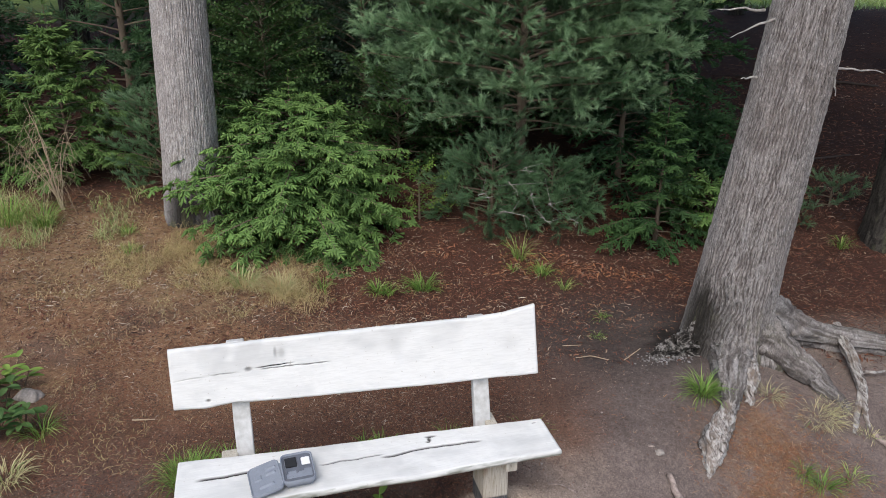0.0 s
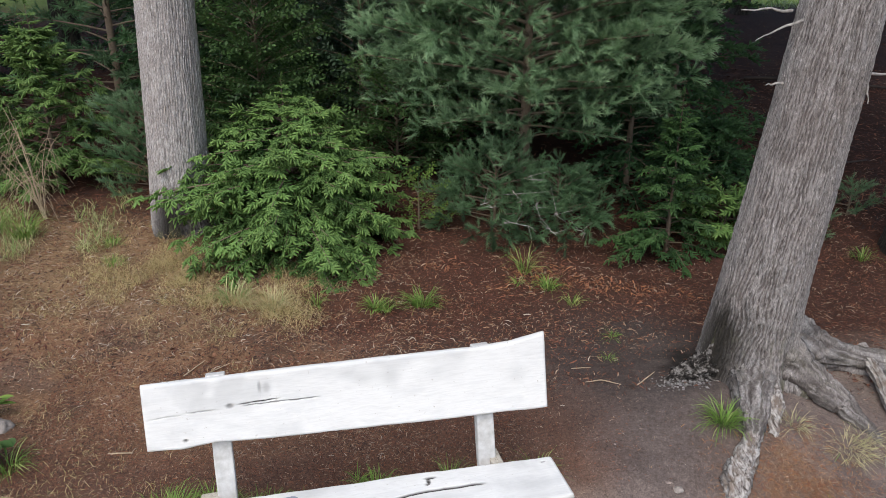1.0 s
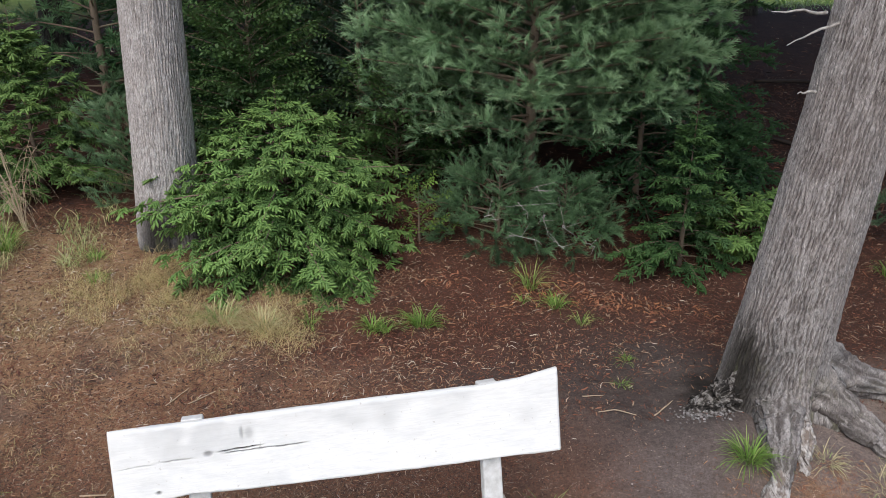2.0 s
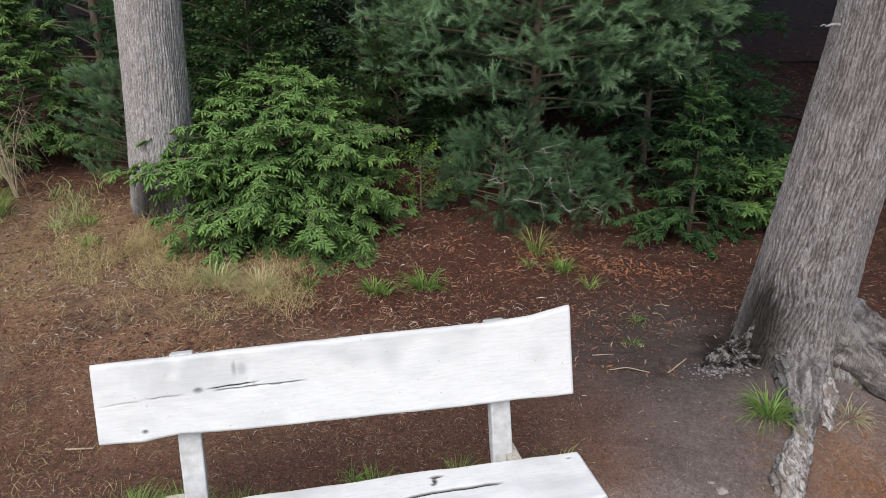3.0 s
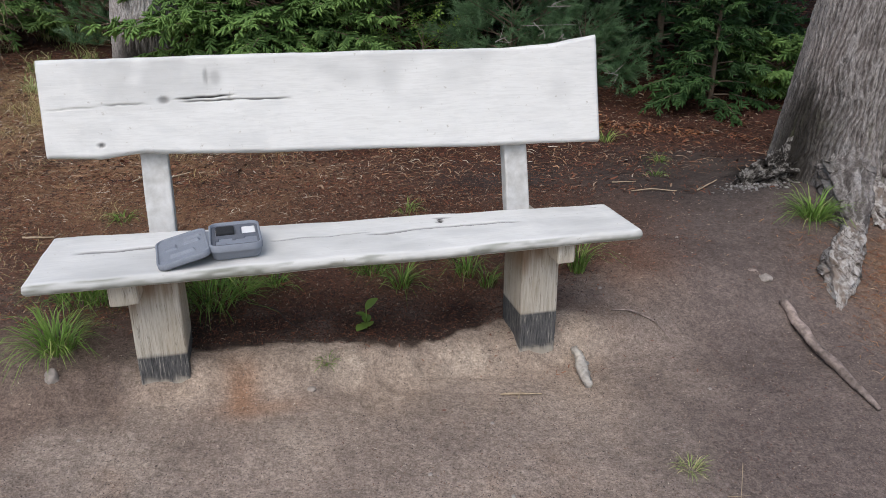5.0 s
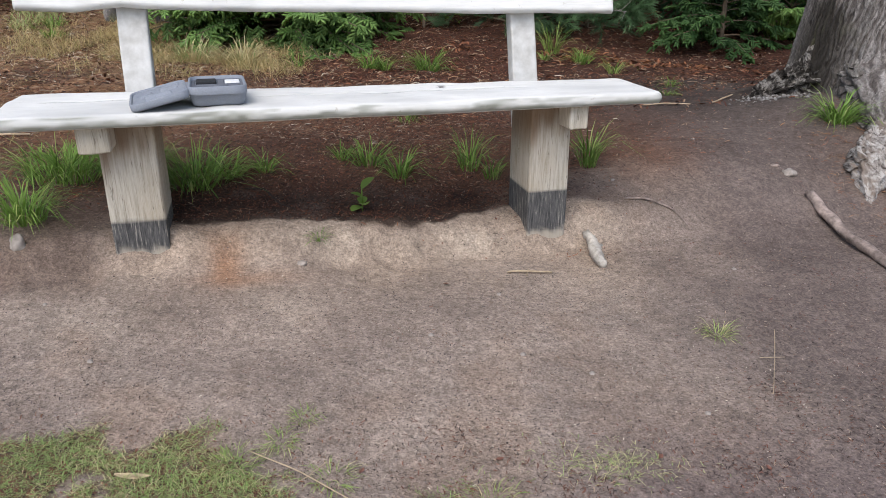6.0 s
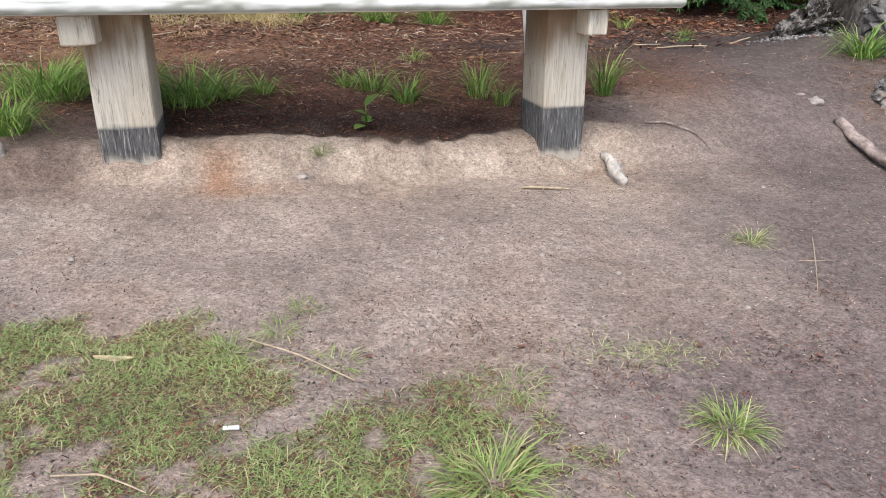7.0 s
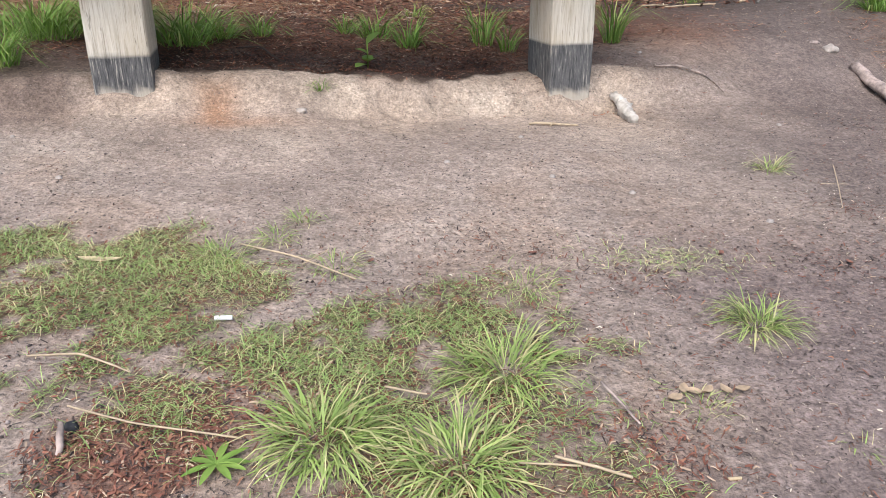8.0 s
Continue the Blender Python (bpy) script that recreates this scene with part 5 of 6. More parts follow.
part("round_fitting", rounded_box(0.030, 0.026, 0.022, 0.011, 0.006, 0.024), CASE_GREY, case, "small grey rounded fitting", True)
for v in bpy.data.objects["round_fitting"].data.vertices:
    v.co += Vector((-0.040, -0.058, 0))
lid_m = pose(-W / 2 - 0.006, 0, H - 0.004, 0, 0, 4.0) @ pose(0, 0, 0, 0, -12.5, 0) @ pose(-W / 2, -0.010, -0.020)
lid = part("lid", rounded_box(W, DP, 0.014, 0.030, 0.006), CASE_GREY, case, "grey lid folded back with moulded pockets", True)
lid.matrix_local = lid_m
part("lid_lip", rim(W, DP, 0.030, 0.007, 0.020, 0.012), CASE_GREY, lid, smooth=True)
v, q = dished(W - 0.012, DP - 0.012, 0.020, 0.026, [(0.035, 0.060, 0.024, 0.006, -0.010), (0.030, 0.022, 0.024, 0.006, -0.010),
                                                    (-0.034, 0.018, 0.017, 0.018, -0.006), (0.000, -0.058, 0.036, 0.007, -0.011)], -0.004)
array_mesh("lid_lining", v, q, CASE_GREY, lid, smooth=True)
hinge = part("hinge", rounded_box(0.012, 0.12, 0.008, 0.003, 0.002, H - 0.014), CASE_GREY, case)
for v in hinge.data.vertices:
    v.co += Vector((-W / 2 - 0.004, 0, 0))


# ================= loose things on the ground =================
def stick(name, pts, radii, material, label, category, seed=0, sides=8, wobble=1.0, rough=0.0):
    """A stick lying along a few places (x, y, height over the soil)."""
    x0, y0, _ = pts[0]
    z0 = ground_z(x0, y0)
    p = np.array([(x, y, ground_z(x, y) + h) for x, y, h in pts])
    t, s = np.linspace(0, 1, len(p)), np.linspace(0, 1, 24)
    q = np.stack([np.interp(s, t, p[:, i]) for i in range(3)], 1)
    for _ in range(3):
        q[1:-1] = 0.25 * q[:-2] + 0.5 * q[1:-1] + 0.25 * q[2:]
    r = np.interp(s, t, radii)
    q[:, 0] += 0.6 * wobble * r * fbm(s, s * 0, 0.2, seed)
    q[:, 2] += 0.3 * wobble * r * fbm(s, s * 0 + 7, 0.2, seed)
    r = r * (1 + 0.12 * wobble * fbm(s, s * 0 + 3, 0.25, seed + 1))
    v, f = tube(q - np.array([x0, y0, z0]), r, sides)
    if rough:
        cen = np.repeat(q - np.array([x0, y0, z0]), sides, 0)
        th, along = np.tile(np.arange(sides) / sides * 6.2832, len(q)), np.repeat(s, sides)
        v = cen + (v - cen) * (1 + rough * (fbm(np.cos(th) + 3, np.sin(th) + 3 * along, 0.5, seed + 5) + 0.6 * fbm(np.cos(th) * 2 + 9 * along, np.sin(th) * 2, 0.4, seed + 6)))[:, None]
    k = len(v)
    ends = [tuple(range(sides))[::-1], tuple(range(k - sides, k))]
    ob = mesh_object(name, v, [tuple(a) for a in f] + ends, material, smooth=True)
    ob.location = (x0, y0, z0)
    return tagged(ob, label, category)


def stone(x, y, size, material, seed, label, category="stone", flat=0.6, turn=0.0):
    bm = bmesh.new()
    bmesh.ops.create_icosphere(bm, subdivisions=3, radius=1.0)
    for v in bm.verts:
        n = noise.noise(v.co * 1.6 + Vector((seed, 0, 0))) * 0.35 + noise.noise(v.co * 5 + Vector((0, seed, 0))) * 0.10
        v.co = v.co * (1 + n)
        v.co = Vector((v.co.x * size[0], v.co.y * size[1], v.co.z * size[2]))
    me = bpy.data.meshes.new("stone")
    bm.to_mesh(me)
    bm.free()
    me.materials.append(material)
    me.polygons.foreach_set("use_smooth", [True] * len(me.polygons))
    ob = new("stone", me)
    ob.matrix_world = pose(x, y, ground_z(x, y) + size[2] * 0.25, 0, 0, turn)
    return tagged(ob, label, category)


stick("stick", [(1.365, 3.61, 0.018), (1.40, 3.40, 0.020), (1.44, 3.19, 0.018), (1.46, 3.00, 0.008)], [0.018, 0.021, 0.017, 0.008], STICK, "peeling brown stick with a bleached end lying on the soil", "stick", 1, 14, 0.6, 0.22)
stick("root_stub", [(0.440, 3.30, 0.012), (0.455, 3.20, 0.022), (0.462, 3.09, 0.006)], [0.011, 0.020, 0.013], PALE_ROOT, "short bleached root stub poking out of the soil", "root", 2, 16, 1.0, 0.42)
stick("twig", [(0.14, 3.03, 0.005), (0.21, 3.04, 0.008), (0.285, 3.05, 0.005)], [0.0033, 0.0039, 0.0026], STRAW, "short pale twig on bare soil", "twig", 3)
stick("twig", [(0.20, 3.01, 0.005), (0.21, 3.055, 0.008)], [0.0026, 0.0020], STRAW, "short pale twig on bare soil", "twig", 4)
stick("twig", [(0.62, 3.50, 0.004), (0.70, 3.49, 0.012), (0.78, 3.45, 0.008), (0.83, 3.395, 0.005)], [0.0039, 0.0039, 0.0033, 0.0020], STICK, "thin bent grey twig on the soil", "twig", 5)
stick("twig", [(0.92, 4.95, 0.008), (1.06, 4.96, 0.01)], [0.0039, 0.0026], STRAW, "short pale twig on bare soil", "twig", 6)
stick("twig", [(0.99, 4.76, 0.008), (1.10, 4.78, 0.015), (1.22, 4.70, 0.008)], [0.0033, 0.0039, 0.0026], STRAW, "thin pale twig on dark soil", "twig", 7)
stick("twig", [(1.33, 4.68, 0.01), (1.48, 4.82, 0.012)], [0.0046, 0.0033], STRAW, "short pale twig near a root", "twig", 8)
stick("straw", [(-0.475, 2.135, 0.010), (-0.36, 2.07, 0.016), (-0.25, 2.00, 0.008)], [0.0015, 0.0018, 0.0014], STRAW, "long dry grass stalk on the turf", "straw", 9, 5)
stick("straw", [(-0.345, 2.053, 0.012), (-0.305, 2.09, 0.02)], [0.0014, 0.0011], STRAW, "dry grass stalk on the turf", "straw", 10, 5)
stick("straw", [(-0.64, 1.73, 0.012), (-0.57, 1.73, 0.018), (-0.50, 1.71, 0.01)], [0.0014, 0.0017, 0.0014], STRAW, "long dry grass stalk on the turf", "straw", 11, 5)
stick("straw", [(-0.525, 1.605, 0.03), (-0.45, 1.602, 0.012), (-0.33, 1.595, 0.01)], [0.0014, 0.0015, 0.0014], STRAW, "long dry grass stalk on the turf", "straw", 12, 5)
stick("straw", [(0.02, 1.585, 0.010), (0.06, 1.575, 0.012), (0.105, 1.565, 0.008)], [0.0020, 0.0022, 0.0021], STRAW, "dry pale stalk beside a grass tuft", "straw", 13, 5)
stick("straw", [(-0.02, 1.575, 0.008), (0.05, 1.575, 0.01)], [0.0015, 0.0014], STRAW, "dry pale stalk beside a grass tuft", "straw", 14, 5)
stick("straw", [(0.87, 2.70, 0.01), (0.80, 2.53, 0.012), (0.735, 2.38, 0.006)], [0.0013, 0.0013, 0.0008], STRAW, "long dry grass stalk on bare soil", "straw", 15, 5)
stick("straw", [(0.77, 2.55, 0.008), (0.84, 2.56, 0.012)], [0.0010, 0.0008], STRAW, "short dry stalk on the soil", "straw", 16, 5)
stick("straw", [(-0.18, 1.715, 0.01), (-0.125, 1.70, 0.012)], [0.0017, 0.0014], STRAW, "short dry stalk on the soil", "straw", 17, 5)
stick("straw", [(0.10, 1.73, 0.01), (0.135, 1.655, 0.008)], [0.0021, 0.0014], STICK, "short dry stalk on the soil", "straw", 18, 5)
stick("peg", [(-0.524, 1.585, 0.022), (-0.521, 1.572, 0.012), (-0.518, 1.558, 0.0)], [0.0030, 0.0042, 0.0034], STICK, "short pale stick end standing in the turf", "stick", 19, 8, 0.3)
stone(-0.523, 1.60, (0.009, 0.008, 0.010), CASE_DARK, 77, "dark clod of earth beside a stick end", "clod")
stick("chip", [(0.216, 1.578, 0.002), (0.232, 1.581, 0.002)], [0.0024, 0.002], PALE_LEAF, "small white wood chip on the soil", "chip", 20, 6, 0.3)
stick("cigarette_end", [(-0.437, 1.858, 0.006), (-0.412, 1.860, 0.006)], [0.0036, 0.0036], WHITE_PLASTIC, "small white paper roll on a bare patch", "litter", 21, 8, 0.0)
stick("branch", [(3.2, 10.9, 0.03), (3.9, 10.6, 0.05), (4.7, 9.9, 0.03), (5.1, 9.7, 0.02)], [0.02, 0.03, 0.025, 0.012], DARK_TWIG, "fallen dead branch on the forest floor", "branch", 22)
stick("branch", [(3.5, 9.2, 0.02), (4.3, 9.0, 0.05), (5.3, 9.3, 0.03)], [0.012, 0.018, 0.010], DARK_TWIG, "fallen dead branch on the forest floor", "branch", 23)
stick("branch", [(5.2, 13.2, 0.04), (6.2, 13.0, 0.06), (7.4, 12.6, 0.03)], [0.03, 0.035, 0.02], DARK_TWIG, "fallen dead branch on the forest floor", "branch", 24)
stick("stick", [(2.83, 4.05, 0.012), (2.92, 3.94, 0.02), (3.05, 3.78, 0.01)], [0.016, 0.024, 0.02], STICK, "peeling brown stick with a bleached end lying on the soil", "stick", 25, 10)
stick("twig", [(-1.80, 4.75, 0.006), (-1.70, 4.92, 0.02)], [0.0039, 0.0026], STRAW, "short pale twig on needle litter", "twig", 26)
stick("twig", [(-1.66, 4.77, 0.006), (-1.52, 4.90, 0.02)], [0.0039, 0.0026], STRAW, "short pale twig on needle litter", "twig", 27)
stick("twig", [(-1.98, 3.93, 0.006), (-1.84, 3.94, 0.012)], [0.0052, 0.0039], STRAW, "short pale twig on needle litter", "twig", 28)

# thin strands added in place of a dark line across the sand
for k, pts in enumerate((((-1.18, 3.03, 0.0), (-1.02, 3.06, 0.0005), (-0.90, 3.07, 0.0)), ((-0.82, 3.10, 0.0), (-0.70, 3.14, 0.0005), (-0.59, 3.155, 0.0)))):
    stick("root_fibre", pts, [0.0012] * len(pts), BARK_TWIG, "thin dark strand laid along a line in the worn sand", "root", 40 + k, 6, 2.5)
stick("twig", [(-0.78, 3.36, 0.004), (-0.70, 3.33, 0.03), (-0.64, 3.27, 0.012), (-0.58, 3.25, 0.004)], [0.002, 0.003, 0.0025, 0.0015], DARK_TWIG, "bent brown twig at the edge of the sand", "twig", 45)
stone(1.345, 3.76, (0.030, 0.022, 0.018), STONE, 1, "small pale pebble on dark soil")
stone(1.30, 3.80, (0.018, 0.012, 0.008), STICK, 2, "small pale pebble on dark soil")
stone(-1.352, 2.905, (0.024, 0.020, 0.030), STONE, 3, "grey stone beside the grass")
stone(-1.19, 2.71, (0.006, 0.005, 0.004), STONE, 4, "tiny white pebble on the soil")
stone(-0.515, 2.99, (0.016, 0.012, 0.010), STONE, 14, "tiny pale pebble on the sand")
stone(-2.74, 4.14, (0.085, 0.06, 0.05), STONE, 5, "pale stone under a low shrub")
for i, (x, y) in enumerate(((0.10, 2.86), (-0.95, 2.45), (0.31, 2.46), (0.55, 2.30), (0.60, 3.65), (1.05, 4.1), (0.14, 2.52), (0.9, 3.1), (0.42, 1.95), (-0.1, 2.6))):
    stone(x, y, (0.007, 0.006, 0.005), STONE, 6 + i, "tiny pale pebble on bare soil")


def dry_leaf(x, y, l, w, turn, material, label, seed):
    """A curled fallen leaf."""
    nu, nv = 9, 5
    U, V = np.meshgrid(np.linspace(0, 1, nu), np.linspace(-1, 1, nv))
    half = w * np.sin(np.pi * np.clip(U * 0.96 + 0.02, 0, 1)) ** 0.8 / 2
    X, Y = (U - 0.5) * l, V * half
    Z = 0.07 * w * V ** 2 + 0.10 * l * (U - 0.5) ** 2 * 2 + 0.10 * w * fbm(U, V, 0.4, seed)
    v = np.stack([X, Y, Z], -1).reshape(-1, 3)
    i = np.arange(nu * nv).reshape(nv, nu)
    q = np.stack([i[:-1, :-1], i[:-1, 1:], i[1:, 1:], i[1:, :-1]], -1).reshape(-1, 4)
    q2 = np.concatenate([q, q[:, ::-1] + len(v)])
    ob = array_mesh("leaf", np.concatenate([v + [0, 0, 0.0006], v]), q2, material, smooth=True)
    ob.matrix_world = pose(x, y, ground_z(x, y) + 0.0045, 0, 0, turn)
    return tagged(ob, label, "leaf")


dry_leaf(-0.685, 2.045, 0.075, 0.016, -4, PALE_LEAF, "long pale dry leaf on the turf", 1)
for i, (x, y, t) in enumerate(((0.193, 1.712, 20), (0.210, 1.732, 80), (0.242, 1.735, 40), (0.268, 1.738, 110), (0.290, 1.739, 10), (0.222, 1.728, 150))):
    dry_leaf(x, y, 0.022, 0.013, t, TAN_LEAF, "small yellowed leaf on dark soil", 3 + i)
for i, (x, y, t) in enumerate(((0.054, 2.13, 20), (-0.233, 2.088, 70), (-0.06, 2.92, 10), (0.40, 2.15, 50), (0.62, 2.12, 100))):
    dry_leaf(x, y, 0.018, 0.010, t, DEAD_LEAF, "small curled red-brown leaf", 9 + i)


# ================= living plants =================
def blades(g, P, L, width, lean, azimuth=None, curl=0.6):
    """Grass blades from their feet: vertices (n, 7, 3) and triangles."""
    n = len(P)
    az = g.uniform(0, 6.2832, n) if azimuth is None else azimuth
    out = np.stack([np.cos(az), np.sin(az), np.zeros(n)], 1)
    side = np.stack([-np.sin(az + g.normal(size=n) * 0.6), np.cos(az + g.normal(size=n) * 0.6), np.zeros(n)], 1)
    V = np.empty((n, 7, 3))
    for k, (s, w) in enumerate(((0, 0.8), (0.38, 1.0), (0.72, 0.75), (1, 0))):
        a = lean + curl * s * s
        p = P + (L * s)[:, None] * (np.cos(a)[:, None] * np.array([0, 0, 1.0]) + np.sin(a)[:, None] * out)
        p[:, 2] = np.maximum(p[:, 2], P[:, 2] + 0.002)
        if k < 3:
            V[:, 2 * k] = p - side * (width * w / 2)[:, None]
            V[:, 2 * k + 1] = p + side * (width * w / 2)[:, None]
        else:
            V[:, 6] = p
    T = np.array([(0, 1, 3), (0, 3, 2), (2, 3, 5), (2, 5, 4), (4, 5, 6)])
    return V, T


def grass_mesh(name, g, P, L, width, lean, dry, parent=None, azimuth=None, curl=0.6, material=None):
    V, T = blades(g, P, L, width, lean, azimuth, curl)
    n = len(P)
    t = (T[None] + (np.arange(n) * 7)[:, None, None]).reshape(-1, 3)
    ob = array_mesh(name, V.reshape(-1, 3), t, material or GRASS, parent)
    sh = np.repeat(g.uniform(0, 1, n), 7)
    tips = np.tile([0, 0, 0.03, 0.03, 0.08, 0.08, 0.2], n)
    dr = np.clip(np.repeat(dry, 7) + tips, 0, 1)
    colour_attribute(ob, "shade", np.stack([sh, dr, 0 * sh], 1))
    return ob


GREEN, PALE, DRYT = "green grass tuft growing out of the soil", "light green spreading grass tuft on trodden turf", "dry yellow grass tuft beside a root"


def tuft(x, y, count, length, spread, dry, label, seed, width=0.004, lean=0.65):
    g = np.random.default_rng(seed)
    r, a = spread * np.sqrt(g.uniform(0, 1, count)), g.uniform(0, 6.283, count)
    P = np.stack([r * np.cos(a), r * np.sin(a), np.zeros(count)], 1)
    L = length * g.uniform(0.55, 1.1, count)
    ln = lean * (0.25 + 0.75 * r / spread) * g.uniform(0.35, 1.4, count)
    is_dry = g.random(count) < dry
    d = np.where(is_dry, g.uniform(0.5, 1, count), g.uniform(0, 0.2, count))
    az, wd, cl = a + g.normal(size=count) * 0.6, width * g.uniform(0.7, 1.2, count), g.uniform(0.3, 1.1, count)
    material = GRASS_GREEN if label == GREEN else GRASS_TUFT if label == PALE else GRASS
    if count < 100 or is_dry.all() or not is_dry.any():
        ob = grass_mesh("grass_tuft", g, P, L, wd, ln, d, azimuth=az, curl=cl, material=material)
    else:
        ob = empty("grass_tuft", pose(0, 0, 0))
        for name, m in (("fresh_grass", ~is_dry), ("dry_grass", is_dry)):
            blade = grass_mesh(name, g, P[m], L[m], wd[m], ln[m], d[m], ob, az[m], cl[m], material)
            blade["label"] = "straw-coloured dry blades" if name == "dry_grass" else "fresh green blades"
            blade["kind"] = "stuff"
    ob.location = (x, y, ground_z(x, y) - 0.004)
    return tagged(ob, label, "grass", "grass tufts")


TUFTS = [
    (2.74, 7.20, 150, 0.34, 0.12, 0.1, GREEN, 0.007, 0.5), (2.95, 7.10, 90, 0.28, 0.10, 0.1, GREEN, 0.007, 0.5),
    (-0.245, 1.615, 340, 0.086, 0.048, 0.24, PALE, 0.0026, 1.5), (-0.085, 1.585, 340, 0.086, 0.050, 0.24, PALE, 0.0026, 1.5),
    (-0.020, 1.775, 340, 0.088, 0.060, 0.28, PALE, 0.0024, 1.5), (0.380, 1.920, 240, 0.078, 0.026, 0.28, PALE, 0.0019, 1.4),
    (0.705, 2.680, 80, 0.075, 0.022, 0.40, PALE, 0.0022, 1.2), (-0.476, 3.091, 40, 0.06, 0.018, 0.1, GREEN, 0.003, 0.7),
    (-0.379, 2.245, 60, 0.045, 0.022, 0.2, PALE, 0.0017, 1.1), (-0.414, 2.167, 70, 0.05, 0.025, 0.2, PALE, 0.0017, 1.1), (-0.502, 2.10, 160, 0.055, 0.05, 0.2, PALE, 0.0017, 1.1),
    (-0.29, 2.07, 90, 0.045, 0.04, 0.2, PALE, 0.0016, 1.1), (0.03, 2.02, 160, 0.035, 0.06, 0.3, PALE, 0.0014, 1.2),
    (-1.40, 3.05, 190, 0.20, 0.06, 0.12, GREEN, 0.0042, 0.6), (-1.42, 3.38, 300, 0.20, 0.12, 0.05, GREEN, 0.0044, 0.45), (-1.20, 3.42, 240, 0.19, 0.09, 0.05, GREEN, 0.0044, 0.45),
    (-0.95, 3.38, 240, 0.20, 0.10, 0.08, GREEN, 0.0046, 0.75), (-0.85, 3.45, 50, 0.15, 0.04, 0.15, GREEN, 0.005, 0.8), (-0.74, 3.51, 45, 0.13, 0.03, 0.1, GREEN, 0.004, 0.7),
    (-0.485, 3.74, 35, 0.12, 0.025, 0.1, GREEN, 0.004, 0.7), (-0.37, 3.70, 70, 0.15, 0.05, 0.1, GREEN, 0.004, 0.7), (-0.24, 3.61, 60, 0.16, 0.035, 0.1, GREEN, 0.005, 0.7),
    (0.037, 3.74, 60, 0.20, 0.04, 0.2, GREEN, 0.004, 0.4), (0.12, 3.66, 30, 0.15, 0.03, 0.2, GREEN, 0.004, 0.4), (0.52, 3.77, 70, 0.24, 0.03, 0.15, GREEN, 0.004, 0.35),
    (1.76, 4.24, 150, 0.22, 0.05, 0.06, GREEN, 0.0055, 0.85), (1.31, 5.40, 30, 0.11, 0.03, 0.1, GREEN, 0.005, 0.9), (1.21, 5.09, 30, 0.09, 0.03, 0.1, GREEN, 0.004, 0.9),
    (0.92, 6.24, 70, 0.20, 0.05, 0.1, GREEN, 0.006, 0.7), (-0.19, 5.92, 110, 0.24, 0.06, 0.1, GREEN, 0.006, 0.8), (-0.57, 5.80, 70, 0.17, 0.05, 0.1, GREEN, 0.007, 0.7),
    (-0.47, 5.78, 50, 0.15, 0.04, 0.1, GREEN, 0.007, 0.7), (-1.06, 5.86, 50, 0.17, 0.04, 0.1, GREEN, 0.006, 0.6), (0.74, 6.52, 50, 0.30, 0.05, 0.3, GREEN, 0.006, 0.4), (0.66, 6.30, 30, 0.12, 0.04, 0.3, GREEN, 0.006, 0.6),
    (1.10, 6.0, 40, 0.16, 0.05, 0.6, GREEN, 0.005, 0.6), (2.20, 4.23, 80, 0.15, 0.06, 0.97, DRYT, 0.003, 1.6), (2.50, 4.13, 190, 0.17, 0.13, 0.97, DRYT, 0.003, 1.7), (2.66, 4.22, 80, 0.14, 0.08, 0.97, DRYT, 0.003, 1.7),
    (2.23, 3.70, 60, 0.12, 0.035, 0.15, GREEN, 0.005, 0.8), (2.33, 3.62, 70, 0.15, 0.04, 0.15, GREEN, 0.005, 0.8), (2.54, 3.70, 60, 0.13, 0.05, 0.5, GREEN, 0.004, 0.8), (2.80, 4.02, 40, 0.1, 0.05, 0.8, DRYT, 0.004, 0.8),
    (3.98, 6.80, 60, 0.18, 0.06, 0.3, GREEN, 0.006, 0.6), (-2.46, 3.34, 110, 0.22, 0.09, 0.8, "half-dry grass tuft on needle litter", 0.005, 0.8), (-2.46, 3.74, 60, 0.22, 0.05, 0.2, GREEN, 0.006, 0.7),
    (-1.62, 4.18, 40, 0.10, 0.04, 0.1, GREEN, 0.005, 0.9), (-0.26, 4.47, 40, 0.10, 0.05, 0.7, GREEN, 0.004, 0.8), (1.30, 2.30, 40, 0.06, 0.03, 0.3, PALE, 0.003, 0.8), (0.40, 1.64, 24, 0.026, 0.014, 0.2, PALE, 0.0014, 1.0),
    (0.23, 1.705, 60, 0.034, 0.028, 0.25, PALE, 0.0015, 1.2), (-3.1, 6.75, 60, 0.16, 0.06, 0.3, GREEN, 0.006, 0.6), (-2.95, 6.4, 60, 0.14, 0.06, 0.4, GREEN, 0.006, 0.7), (-4.0, 6.9, 120, 0.34, 0.10, 0.2, GREEN, 0.006, 0.5),
    (-4.35, 6.9, 140, 0.42, 0.12, 0.25, GREEN, 0.006, 0.5), (-1.75, 5.85, 140, 0.26, 0.10, 0.45, "half-dry grass tuft on needle litter", 0.005, 0.6), (-1.40, 5.75, 120, 0.25, 0.09, 0.9, "half-dry grass tuft on needle litter", 0.005, 0.6),
]
for i, (x, y, c, l, s, d, label, w, ln) in enumerate(TUFTS):
    tuft(x, y, c, l, s, d, label, 300 + i, w, ln)


def broad_leaf(l, w, m, fold=0.25):
    nu, nv = 9, 5
    U, V = np.meshgrid(np.linspace(0, 1, nu), np.linspace(-1, 1, nv))
    half = w / 2 * np.sin(np.pi * np.clip(U, 0.02, 0.985)) ** 0.6
    X, Y, Z = U * l, V * half, fold * np.abs(V) * half - 0.35 * l * U ** 2 * 0.6
    v = np.stack([X, Y, Z], -1).reshape(-1, 3)
    v = v @ np.array(m.to_3x3()).T + np.array(m.translation)
